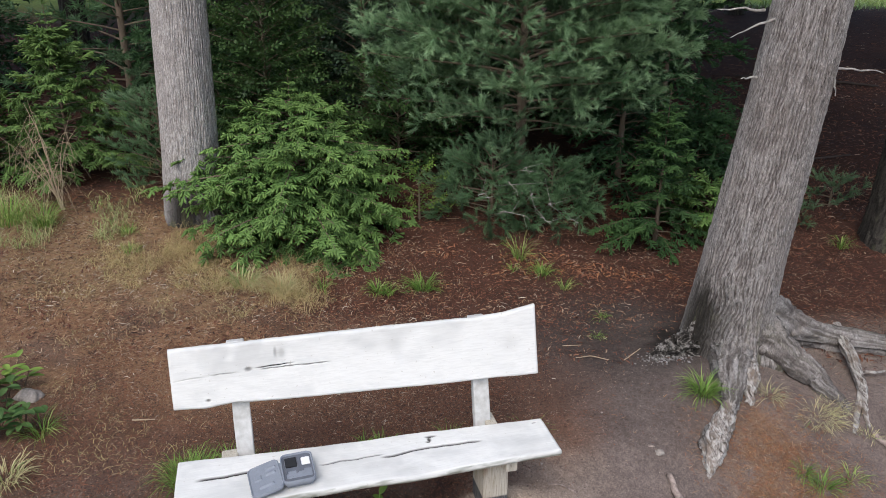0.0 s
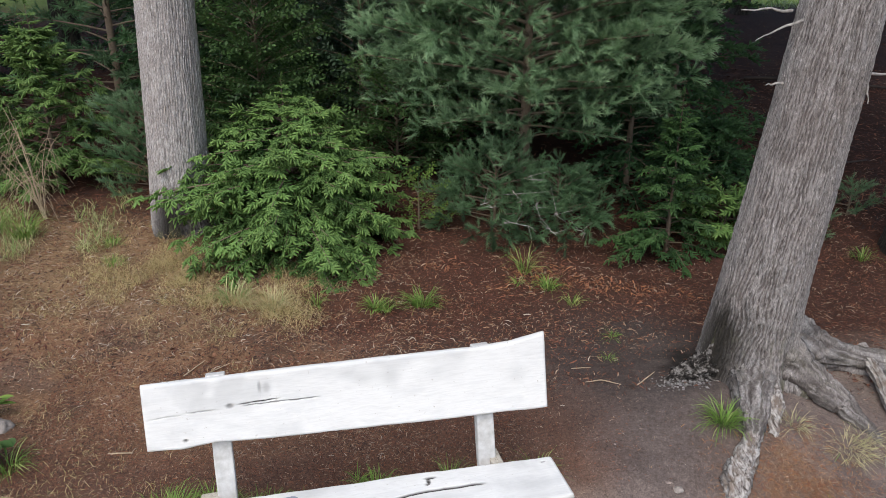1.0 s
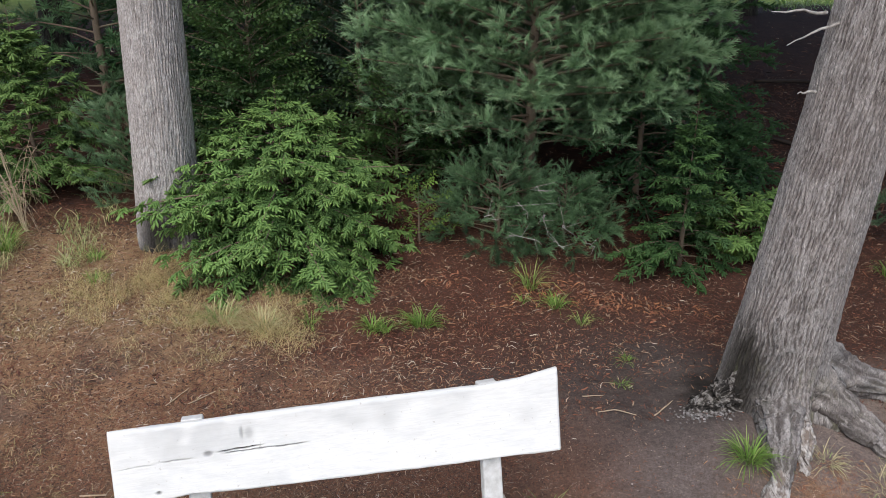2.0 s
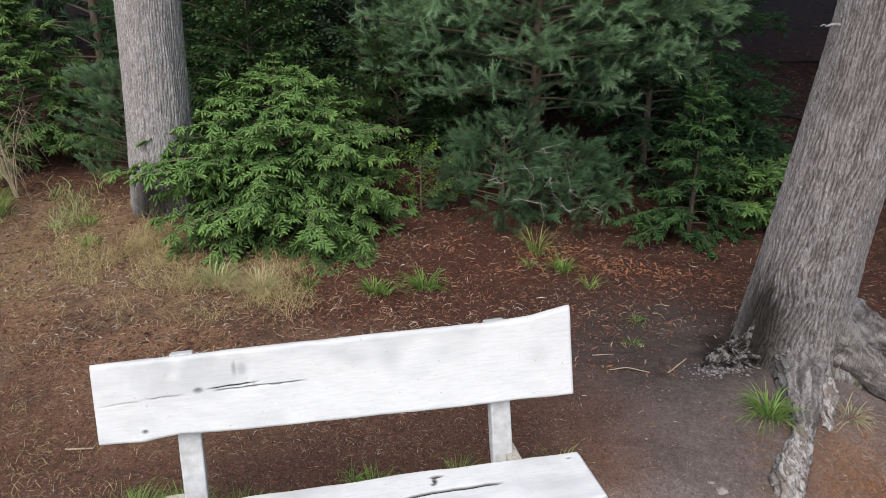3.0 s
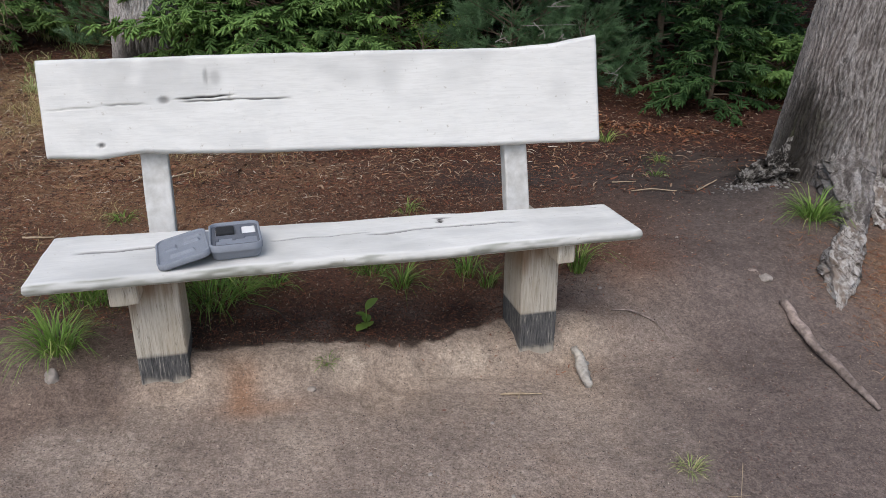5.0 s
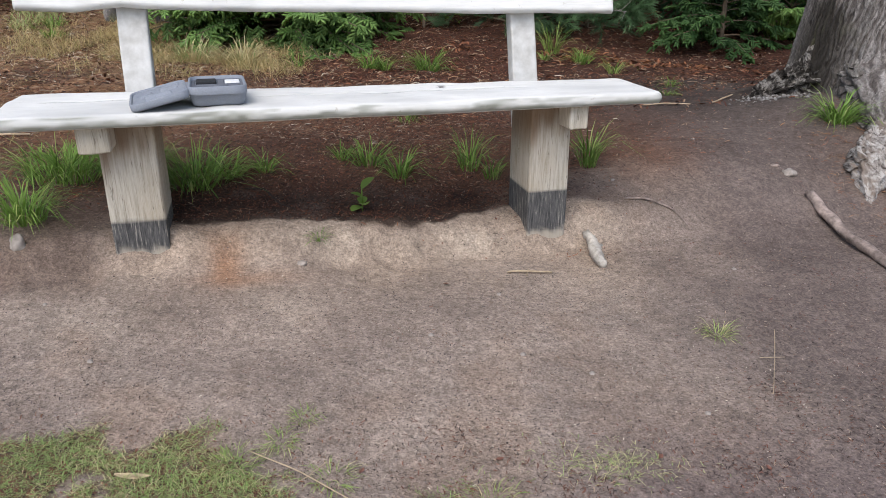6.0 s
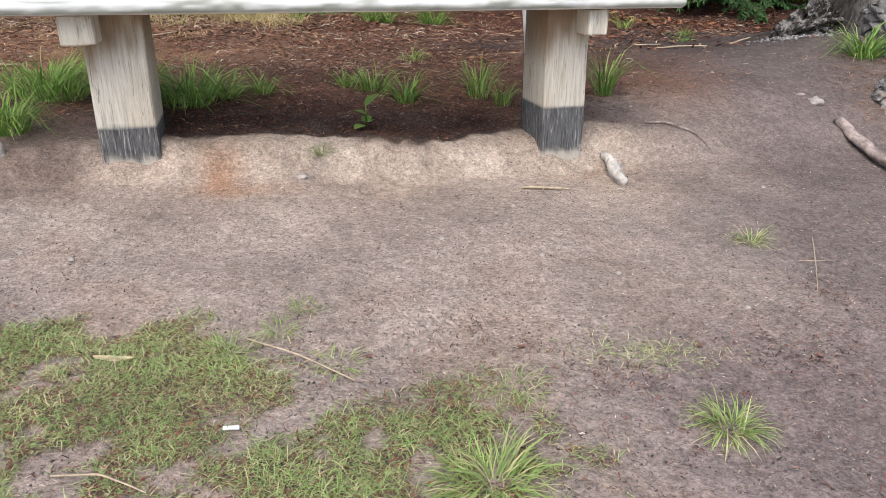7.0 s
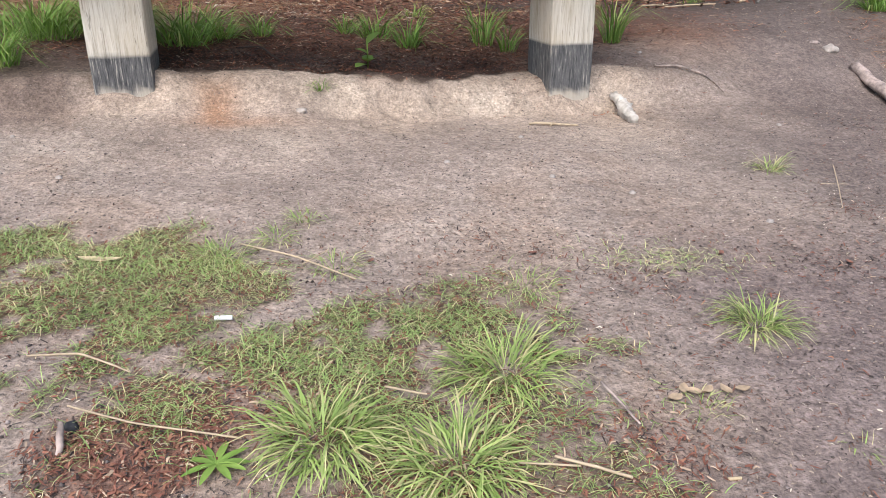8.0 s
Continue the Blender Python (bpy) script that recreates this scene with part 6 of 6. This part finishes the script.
    i = np.arange(nu * nv).reshape(nv, nu)
    return v, np.stack([i[:-1, :-1], i[:-1, 1:], i[1:, 1:], i[1:, :-1]], -1).reshape(-1, 4)


def leafy_plant(name, x, y, leaves, material, label, category="plant", seed=0, stem=None):
    """leaves: (azimuth, rise in degrees, length, width, height of its foot)"""
    root = empty(name, pose(x, y, ground_z(x, y) - 0.003))
    g = np.random.default_rng(seed)
    for az, up, l, w, z, *off in leaves:
        ox, oy = off if off else (0, 0)
        v, q = broad_leaf(l, w, pose(ox, oy, z, 0, -up, az))
        ob = array_mesh("leaf", v, q, material, root, smooth=True)
        s = np.full(len(v), g.uniform(0.3, 1))
        colour_attribute(ob, "shade", np.stack([s, s * g.uniform(0, 0.6), 0 * s], 1))
        if z > 0.03:
            s = np.linspace(0, 1, 5)[:, None]
            tubes("stalk", [(np.array([ox * 0.3, oy * 0.3, 0]) * (1 - s) + np.array([ox, oy, z]) * s, np.full(5, 0.0025))], BARK_TWIG if category == "shrub" else material, root, sides=5)
            st = root.children[-1]
            if category != "shrub":
                colour_attribute(st, "shade", np.full((len(st.data.vertices), 3), 0.5))
    return tagged(root, label, category)


leafy_plant("plantain", -0.354, 3.30, [(-75, 25, 0.060, 0.048, 0.030), (35, 45, 0.060, 0.048, 0.085), (175, 30, 0.042, 0.034, 0.055), (-125, 10, 0.055, 0.046, 0.02), (95, 30, 0.045, 0.036, 0.03)],
            LEAF_LIGHT, "small bright green round-leaved plant below the bench", seed=1)
leafy_plant("rosette", -0.35, 1.56, [(a, 16, 0.038, 0.009, 0.006) for a in (0, 40, 85, 130, 175, 220, 262, 310, 340)], LEAF_LIGHT, "flat green leaf rosette in the turf", seed=2)
g = np.random.default_rng(9)
for x, y in ((-2.58, 3.78), (-2.80, 3.95), (-2.72, 3.66), (-2.88, 4.30), (-3.02, 4.02)):
    lv = []
    for k in range(9):
        ox, oy, z = g.normal() * 0.07, g.normal() * 0.07, g.uniform(0.05, 0.19)
        for j in range(3):
            lv.append((g.uniform(0, 360), g.uniform(0, 35), g.uniform(0.07, 0.11), g.uniform(0.035, 0.05), z, ox, oy))
    leafy_plant("low_shrub", x, y, lv, LEAF_MID if g.random() < 0.6 else LEAF_LIGHT, "low shrub with glossy oval green leaves", "shrub", int(g.integers(99)))

# ================= litter, fibres and turf =================
def strips(name, g, X, Y, length, width, colours, weights, label, category, tilt=0.15, lift=0.003, material=None):
    """Small loose strips lying on the soil, each bent in the middle."""
    n = len(X)
    Z = rise(X, Y) + lift
    a = g.uniform(0, 6.2832, n)
    d = np.stack([np.cos(a), np.sin(a), g.normal(size=n) * tilt], 1)
    s = np.stack([-np.sin(a), np.cos(a), g.normal(size=n) * 0.35], 1)
    P = np.stack([X, Y, Z + length * 0.08], 1)
    V = np.empty((n, 6, 3))
    for k, (f, w, up) in enumerate(((-0.5, 0.7, -0.06), (g.uniform(-0.1, 0.1, n), 1.0, 0.03), (0.5, 0.6, -0.06))):
        f = np.broadcast_to(f, n)
        c = P + d * (length * f)[:, None]
        c[:, 2] += up * length
        if k == 1:
            c = c + s * (g.normal(size=n) * 0.10 * length)[:, None]
        V[:, 2 * k] = c - s * (width * w / 2)[:, None]
        V[:, 2 * k + 1] = c + s * (width * w / 2)[:, None]
    T = np.array([(0, 1, 3, 2), (2, 3, 5, 4)])
    q = (T[None] + (np.arange(n) * 6)[:, None, None]).reshape(-1, 4)
    ob = array_mesh(name, V.reshape(-1, 3), q, material or LITTER)
    col = np.array(colours)[g.choice(len(colours), n, p=np.array(weights) / np.sum(weights))]
    col = col * g.uniform(0.7, 1.3, (n, 1))
    colour_attribute(ob, "shade", np.repeat(col, 6, 0))
    return tagged(ob, label, category, kind="stuff")


def sow(g, n, x0, x1, y0, y1, keep):
    """Places in a stretch of ground, thinned by keep(x, y)."""
    X, Y = g.uniform(x0, x1, 4 * n), g.uniform(y0, y1, 4 * n)
    m = g.random(4 * n) < keep(X, Y)
    return X[m][:n], Y[m][:n]


g = np.random.default_rng(77)
DARKB, REDB, RUST, TAN, PALEB = (0.048, 0.033, 0.029), (0.155, 0.064, 0.041), (0.25, 0.105, 0.058), (0.37, 0.27, 0.19), (0.52, 0.45, 0.36)

# fine fibres trodden into the soil in front
sandy = lambda x, y: np.exp(-((bench_uv(x, y)[1] + 0.06) / 0.13) ** 4) * step(1.2, 0.8, np.abs(bench_uv(x, y)[0]))
X, Y = sow(g, 65000, -2.2, 2.6, 1.25, 4.8, lambda x, y: np.clip((3.0 / np.maximum(y, 1)) ** 1.4 * 0.42, 0, 1) * (1 - 0.93 * sandy(x, y)))
strips("soil_fibre", g, X, Y, g.uniform(0.003, 0.011, len(X)), g.uniform(0.0009, 0.0021, len(X)), [(0.085, 0.068, 0.062), (0.16, 0.09, 0.065), (0.30, 0.235, 0.18), PALEB], [4, 2.2, 1.8, 0.4],
       "short brown plant fibres trodden into the soil", "fibres", lift=0.0005)

# needle litter behind the bench
red = lambda x, y: np.clip(0.06 + step(0.16, 0.5, bench_uv(x, y)[1]), 0, 1) * (0.5 + 0.5 * step(-0.4, 0.4, fbm(x, y, 0.5, 81))) * (1 - 0.45 * step(5.0, 5.8, y) * step(-0.7, 0.1, x)) * (1 - 0.8 * np.exp(-(((x - 1.7) / 0.7) ** 2 + ((y - 5.0) / 0.6) ** 2))) * (1 - 0.85 * step(0.2, 0.9, x + 0.3 * fbm(x, y, 0.6, 83)) * step(5.2, 4.6, y))
X, Y = sow(g, 115000, -4.2, 4.0, 3.2, 7.8, red)
strips("needle_litter", g, X, Y, g.uniform(0.012, 0.040, len(X)) * (0.55 + 0.45 * step(3.8, 5.5, Y)), g.uniform(0.002, 0.0055, len(X)) * (0.5 + 0.5 * step(3.8, 5.5, Y)), [DARKB, REDB, RUST, TAN], [4.6, 3.8, 2.2, 0.9],
       "red-brown pine needle litter covering the ground", "needle litter")
X, Y = sow(g, 12000, -4.4, 3.6, 3.9, 7.4, lambda x, y: (0.2 + 0.8 * step(0.3, -1.0, x)) * (1 - 0.8 * step(0.3, 0.9, x) * step(5.4, 4.8, y)) * (0.35 + 0.65 * step(0.0, 0.6, fbm(x, y, 0.6, 82))))
strips("wood_splinter", g, X, Y, g.uniform(0.02, 0.075, len(X)) * (0.6 + 0.4 * step(4, 5.5, Y)), g.uniform(0.003, 0.007, len(X)) * (0.6 + 0.4 * step(4, 5.5, Y)), [TAN, PALEB, (0.36, 0.22, 0.13), (0.28, 0.15, 0.085)], [3, 1.2, 3, 3],
       "pale splinters and bark flakes scattered on the litter", "splinters", lift=0.005)
X, Y = sow(g, 7000, -4.4, 4.6, 4.6, 8.2, lambda x, y: (0.15 + 0.85 * step(-0.1, 0.5, fbm(x, y, 0.45, 86))) * (1 - 0.9 * np.exp(-(((x - 1.7) / 0.8) ** 2 + ((y - 5.0) / 0.6) ** 2))))
strips("bark_flake", g, X, Y, g.uniform(0.018, 0.055, len(X)), g.uniform(0.006, 0.014, len(X)), [(0.18, 0.075, 0.045), (0.24, 0.12, 0.072), (0.27, 0.19, 0.13), (0.12, 0.05, 0.034), (0.07, 0.04, 0.03), TAN], [2.4, 1.2, 0.8, 4, 4.5, 0.25],
       "red-brown bark flakes and dead leaves on the litter", "bark flakes", tilt=0.3, lift=0.004)
X, Y = sow(g, 26000, -9, 11, 7.2, 20, lambda x, y: np.clip((9 / y) ** 2, 0, 1))
strips("forest_litter", g, X, Y, g.uniform(0.05, 0.14, len(X)), g.uniform(0.006, 0.014, len(X)), [DARKB, REDB, RUST, TAN], [6, 3.5, 1.4, 0.5],
       "dark red-brown litter of the forest floor", "needle litter")
X, Y = sow(g, 14000, 2.2, 9.5, 6.6, 14, lambda x, y: np.clip((8 / y) ** 2, 0, 1) * (0.4 + 0.6 * step(-0.2, 0.5, fbm(x, y, 0.8, 87))))
strips("forest_litter", g, X, Y, g.uniform(0.03, 0.10, len(X)), g.uniform(0.005, 0.013, len(X)), [REDB, RUST, TAN, (0.20, 0.11, 0.075)], [4, 2, 0.8, 2],
       "loose twigs, bark and needles on the forest floor", "needle litter", tilt=0.3)
X, Y = sow(g, 45000, -2.6, 1.2, 3.15, 4.9, lambda x, y: red(x, y))
strips("needle_litter", g, X, Y, g.uniform(0.008, 0.026, len(X)), g.uniform(0.0014, 0.0034, len(X)), [DARKB, REDB, RUST, TAN], [3.2, 3.6, 2.6, 1.1],
       "fine red-brown needle litter behind the bench", "needle litter")
# litter in a darker mix of colours, laid where the seat shades it
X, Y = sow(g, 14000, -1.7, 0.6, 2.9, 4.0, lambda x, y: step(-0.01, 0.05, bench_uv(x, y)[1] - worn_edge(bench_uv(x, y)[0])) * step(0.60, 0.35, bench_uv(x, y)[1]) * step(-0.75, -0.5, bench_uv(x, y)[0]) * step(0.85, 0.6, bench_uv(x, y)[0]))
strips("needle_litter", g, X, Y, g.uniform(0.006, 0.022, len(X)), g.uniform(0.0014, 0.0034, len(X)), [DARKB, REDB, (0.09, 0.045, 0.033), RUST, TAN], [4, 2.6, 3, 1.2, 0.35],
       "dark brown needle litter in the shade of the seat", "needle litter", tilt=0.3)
# small drifts of dead leaves and needles on the trodden soil
X, Y = [], []
for x, y, r, k in ((0.755, 2.40, 0.05, 120), (0.86, 2.25, 0.07, 160), (1.02, 2.10, 0.08, 220), (0.60, 2.11, 0.06, 150), (0.22, 2.07, 0.06, 160), (1.05, 2.42, 0.10, 160), (1.2, 3.1, 0.12, 260), (0.95, 2.75, 0.10, 120), (-0.02, 2.20, 0.05, 60)):
    X.append(x + g.normal(size=k) * r)
    Y.append(y + g.normal(size=k) * r * 0.8)
X, Y = np.concatenate(X), np.concatenate(Y)
strips("leaf_litter", g, X, Y, g.uniform(0.004, 0.014, len(X)), g.uniform(0.0010, 0.0030, len(X)), [(0.135, 0.062, 0.044), (0.16, 0.08, 0.058), DARKB, TAN], [3, 3, 3, 1],
       "small drifts of red-brown dead leaves on the soil", "leaf litter", tilt=0.3)
X, Y = sow(g, 1400, -0.2, 3.2, 5.9, 7.0, lambda x, y: step(0.1, 0.6, fbm(x, y, 0.35, 85)) * np.exp(-((y - 6.45) / 0.25) ** 2))
strips("leaf_litter", g, X, Y, g.uniform(0.03, 0.08, len(X)), g.uniform(0.006, 0.016, len(X)), [RUST, (0.34, 0.155, 0.075), TAN, REDB], [3, 2.5, 1, 2],
       "rust-coloured dead leaves below the young conifers", "leaf litter", tilt=0.3)
# rusty dead leaves where the turf ends, and by the roots
X, Y = sow(g, 30000, -1.2, 0.7, 1.3, 2.25, lambda x, y: np.clip(0.02 + 0.40 * turf_mask(x, y) + step(-0.15, 0.4, fbm(x, y, 0.2, 17)) * step(1.8, 1.5, y) * step(0.30, 0.05, x), 0, 1))
strips("leaf_litter", g, X, Y, g.uniform(0.003, 0.013, len(X)), g.uniform(0.0010, 0.0030, len(X)), [(0.15, 0.062, 0.043), (0.20, 0.088, 0.06), DARKB, (0.24, 0.115, 0.072), TAN], [3, 3, 1.5, 1.5, 1],
       "crumbled red-brown dead leaves between the grass", "leaf litter", tilt=0.35)
X, Y = sow(g, 5000, 1.5, 2.8, 3.2, 4.3, lambda x, y: np.exp(-(((x - 2.15) / 0.4) ** 2 + ((y - 3.75) / 0.4) ** 2)))
strips("needle_litter", g, X, Y, g.uniform(0.015, 0.05, len(X)), g.uniform(0.0016, 0.003, len(X)), [RUST, (0.33, 0.17, 0.08), TAN], [3, 2, 1],
       "rusty pine needles heaped beside a root", "needle litter")


def crumbs(name, g, X, Y, size, colours, label, category):
    """Small uneven lumps of soil."""
    base = np.array([(1, 0, 0), (-1, 0, 0), (0, 1, 0), (0, -1, 0), (0, 0, 1), (0, 0, -0.6)], float)
    T = np.array([(0, 2, 4), (2, 1, 4), (1, 3, 4), (3, 0, 4), (2, 0, 5), (1, 2, 5), (3, 1, 5), (0, 3, 5)])
    n = len(X)
    V = base[None] * size[:, None, None] * g.uniform(0.6, 1.4, (n, 6, 1))
    a = g.uniform(0, 6.28, n)
    c, s = np.cos(a)[:, None], np.sin(a)[:, None]
    V = np.stack([V[..., 0] * c - V[..., 1] * s, V[..., 0] * s + V[..., 1] * c, V[..., 2] * 0.7], -1)
    V += np.stack([X, Y, rise(X, Y) + 0.2 * size], 1)[:, None]
    q = (T[None] + (np.arange(n) * 6)[:, None, None]).reshape(-1, 3)
    ob = array_mesh(name, V.reshape(-1, 3), q, LITTER)
    col = np.array(colours)[g.integers(0, len(colours), n)] * g.uniform(0.7, 1.3, (n, 1))
    colour_attribute(ob, "shade", np.repeat(col, 6, 0))
    return tagged(ob, label, category, kind="stuff")


X, Y = sow(g, 22000, -2.0, 2.6, 1.25, 4.2, lambda x, y: np.clip((3.0 / np.maximum(y, 1)) ** 2 * 0.4, 0, 1))
crumbs("soil_crumb", g, X, Y, g.uniform(0.001, 0.0035, len(X)) * g.uniform(0.5, 1.2, len(X)), [(0.11, 0.088, 0.080), (0.17, 0.138, 0.125), (0.25, 0.205, 0.185), (0.075, 0.058, 0.052)],
       "small crumbs of dry soil", "soil")
u = g.uniform(-0.62, 0.75, 900)
v = g.normal(size=900) * 0.06 - 0.02
X, Y = BENCH_O[0] + u * CU - v * SU, BENCH_O[1] + u * SU + v * CU
crumbs("sand_crumb", g, X, Y, g.uniform(0.001, 0.0030, 900) * g.uniform(0.5, 1.3, 900), [(0.36, 0.30, 0.245), (0.31, 0.25, 0.205), (0.26, 0.205, 0.165)], "crumbs of pale sand at the worn edge", "sand")

n = 260
X, Y = 1.64 + g.normal(size=n) * 0.10, 4.65 + g.normal(size=n) * 0.04
crumbs("bark_crumb", g, X, Y, g.uniform(0.003, 0.013, n), [(0.25, 0.235, 0.225), (0.17, 0.158, 0.148), (0.09, 0.08, 0.072)], "pale crumbled bark and earth beside a dark root", "bark crumbs")

# turf in front
X, Y = sow(g, 44000, -1.4, 0.6, 1.25, 2.35, lambda x, y: turf_mask(x, y) * (0.35 + 0.65 * step(1.45, 1.75, y)))
n = len(X)
dry = np.where(g.random(n) < 0.17 + 0.28 * step(-0.1, 0.6, fbm(X, Y, 0.15, 91)), g.uniform(0.45, 1, n), g.uniform(0, 0.25, n))
ob = grass_mesh("turf", g, np.stack([X, Y, rise(X, Y)], 1), g.uniform(0.010, 0.032, n) * (0.75 + 0.5 * step(-0.3, 0.6, fbm(X, Y, 0.07, 95))), g.uniform(0.0008, 0.0014, n), g.uniform(0.4, 1.45, n), dry)
tagged(ob, "short trodden green and yellow turf", "grass", kind="stuff")
X, Y = sow(g, 1500, 0.0, 0.6, 2.0, 2.3, lambda x, y: np.exp(-(((x - 0.30) / 0.10) ** 2 + ((y - 2.13) / 0.04) ** 2)))
n = len(X)
ob = grass_mesh("turf", g, np.stack([X, Y, rise(X, Y)], 1), g.uniform(0.010, 0.028, n), g.uniform(0.0009, 0.0015, n), g.uniform(0.4, 1.3, n), g.uniform(0, 0.9, n))
tagged(ob, "thin patch of short grass on bare soil", "grass", kind="stuff")

# dry grass on the open side
patch = lambda x, y: np.clip(np.exp(-(((x + 2.15) / 0.85) ** 2 + ((y - 6.2) / 0.55) ** 2)) * 1.1 + 0.9 * np.exp(-(((x + 1.50) / 0.45) ** 2 + ((y - 5.75) / 0.28) ** 2)), 0, 1) * step(-0.5, 0.35, fbm(x, y, 0.28, 92))
X, Y = sow(g, 24000, -4.6, -0.8, 5.0, 7.4, patch)
n = len(X)
ob = grass_mesh("dry_grass", g, np.stack([X, Y, rise(X, Y)], 1), g.uniform(0.04, 0.16, n), g.uniform(0.0016, 0.0034, n), g.uniform(0.2, 1.1, n), np.where(g.random(n) < 0.84, g.uniform(0.55, 1, n), g.uniform(0, 0.3, n)), material=GRASS_DRY)
tagged(ob, "patch of dry yellow grass beside a young spruce", "grass", kind="stuff")
X, Y = sow(g, 5000, -6.0, -3.2, 6.4, 9.0, lambda x, y: step(-0.2, 0.3, fbm(x, y, 0.4, 93)))
n = len(X)
ob = grass_mesh("dry_grass", g, np.stack([X, Y, rise(X, Y)], 1), g.uniform(0.06, 0.22, n), g.uniform(0.003, 0.006, n), g.uniform(0.1, 0.9, n), np.where(g.random(n) < 0.45, g.uniform(0.4, 1, n), g.uniform(0, 0.3, n)))
tagged(ob, "rough green and dry grass at the edge of the wood", "grass", kind="stuff")
X, Y = sow(g, 1300, -3.8, -1.35, 3.4, 5.6, lambda x, y: step(0.25, 0.6, fbm(x, y, 0.35, 94)))
n = len(X)
ob = grass_mesh("dry_grass", g, np.stack([X, Y, rise(X, Y)], 1), g.uniform(0.03, 0.08, n), g.uniform(0.0016, 0.003, n), g.uniform(0.3, 1.2, n), g.uniform(0.3, 1.0, n), material=GRASS_DRY)
tagged(ob, "sparse thin grass on needle litter", "grass", kind="stuff")
X, Y = sow(g, 6000, -14, 22, 19.5, 34, lambda x, y: 1.0 + 0 * x)
n = len(X)
ob = grass_mesh("meadow_grass", g, np.stack([X, Y, rise(X, Y)], 1), g.uniform(0.15, 0.4, n), g.uniform(0.02, 0.04, n), g.uniform(0.1, 0.9, n), g.uniform(0, 0.4, n))
tagged(ob, "light green grass of a far clearing", "grass", kind="stuff")
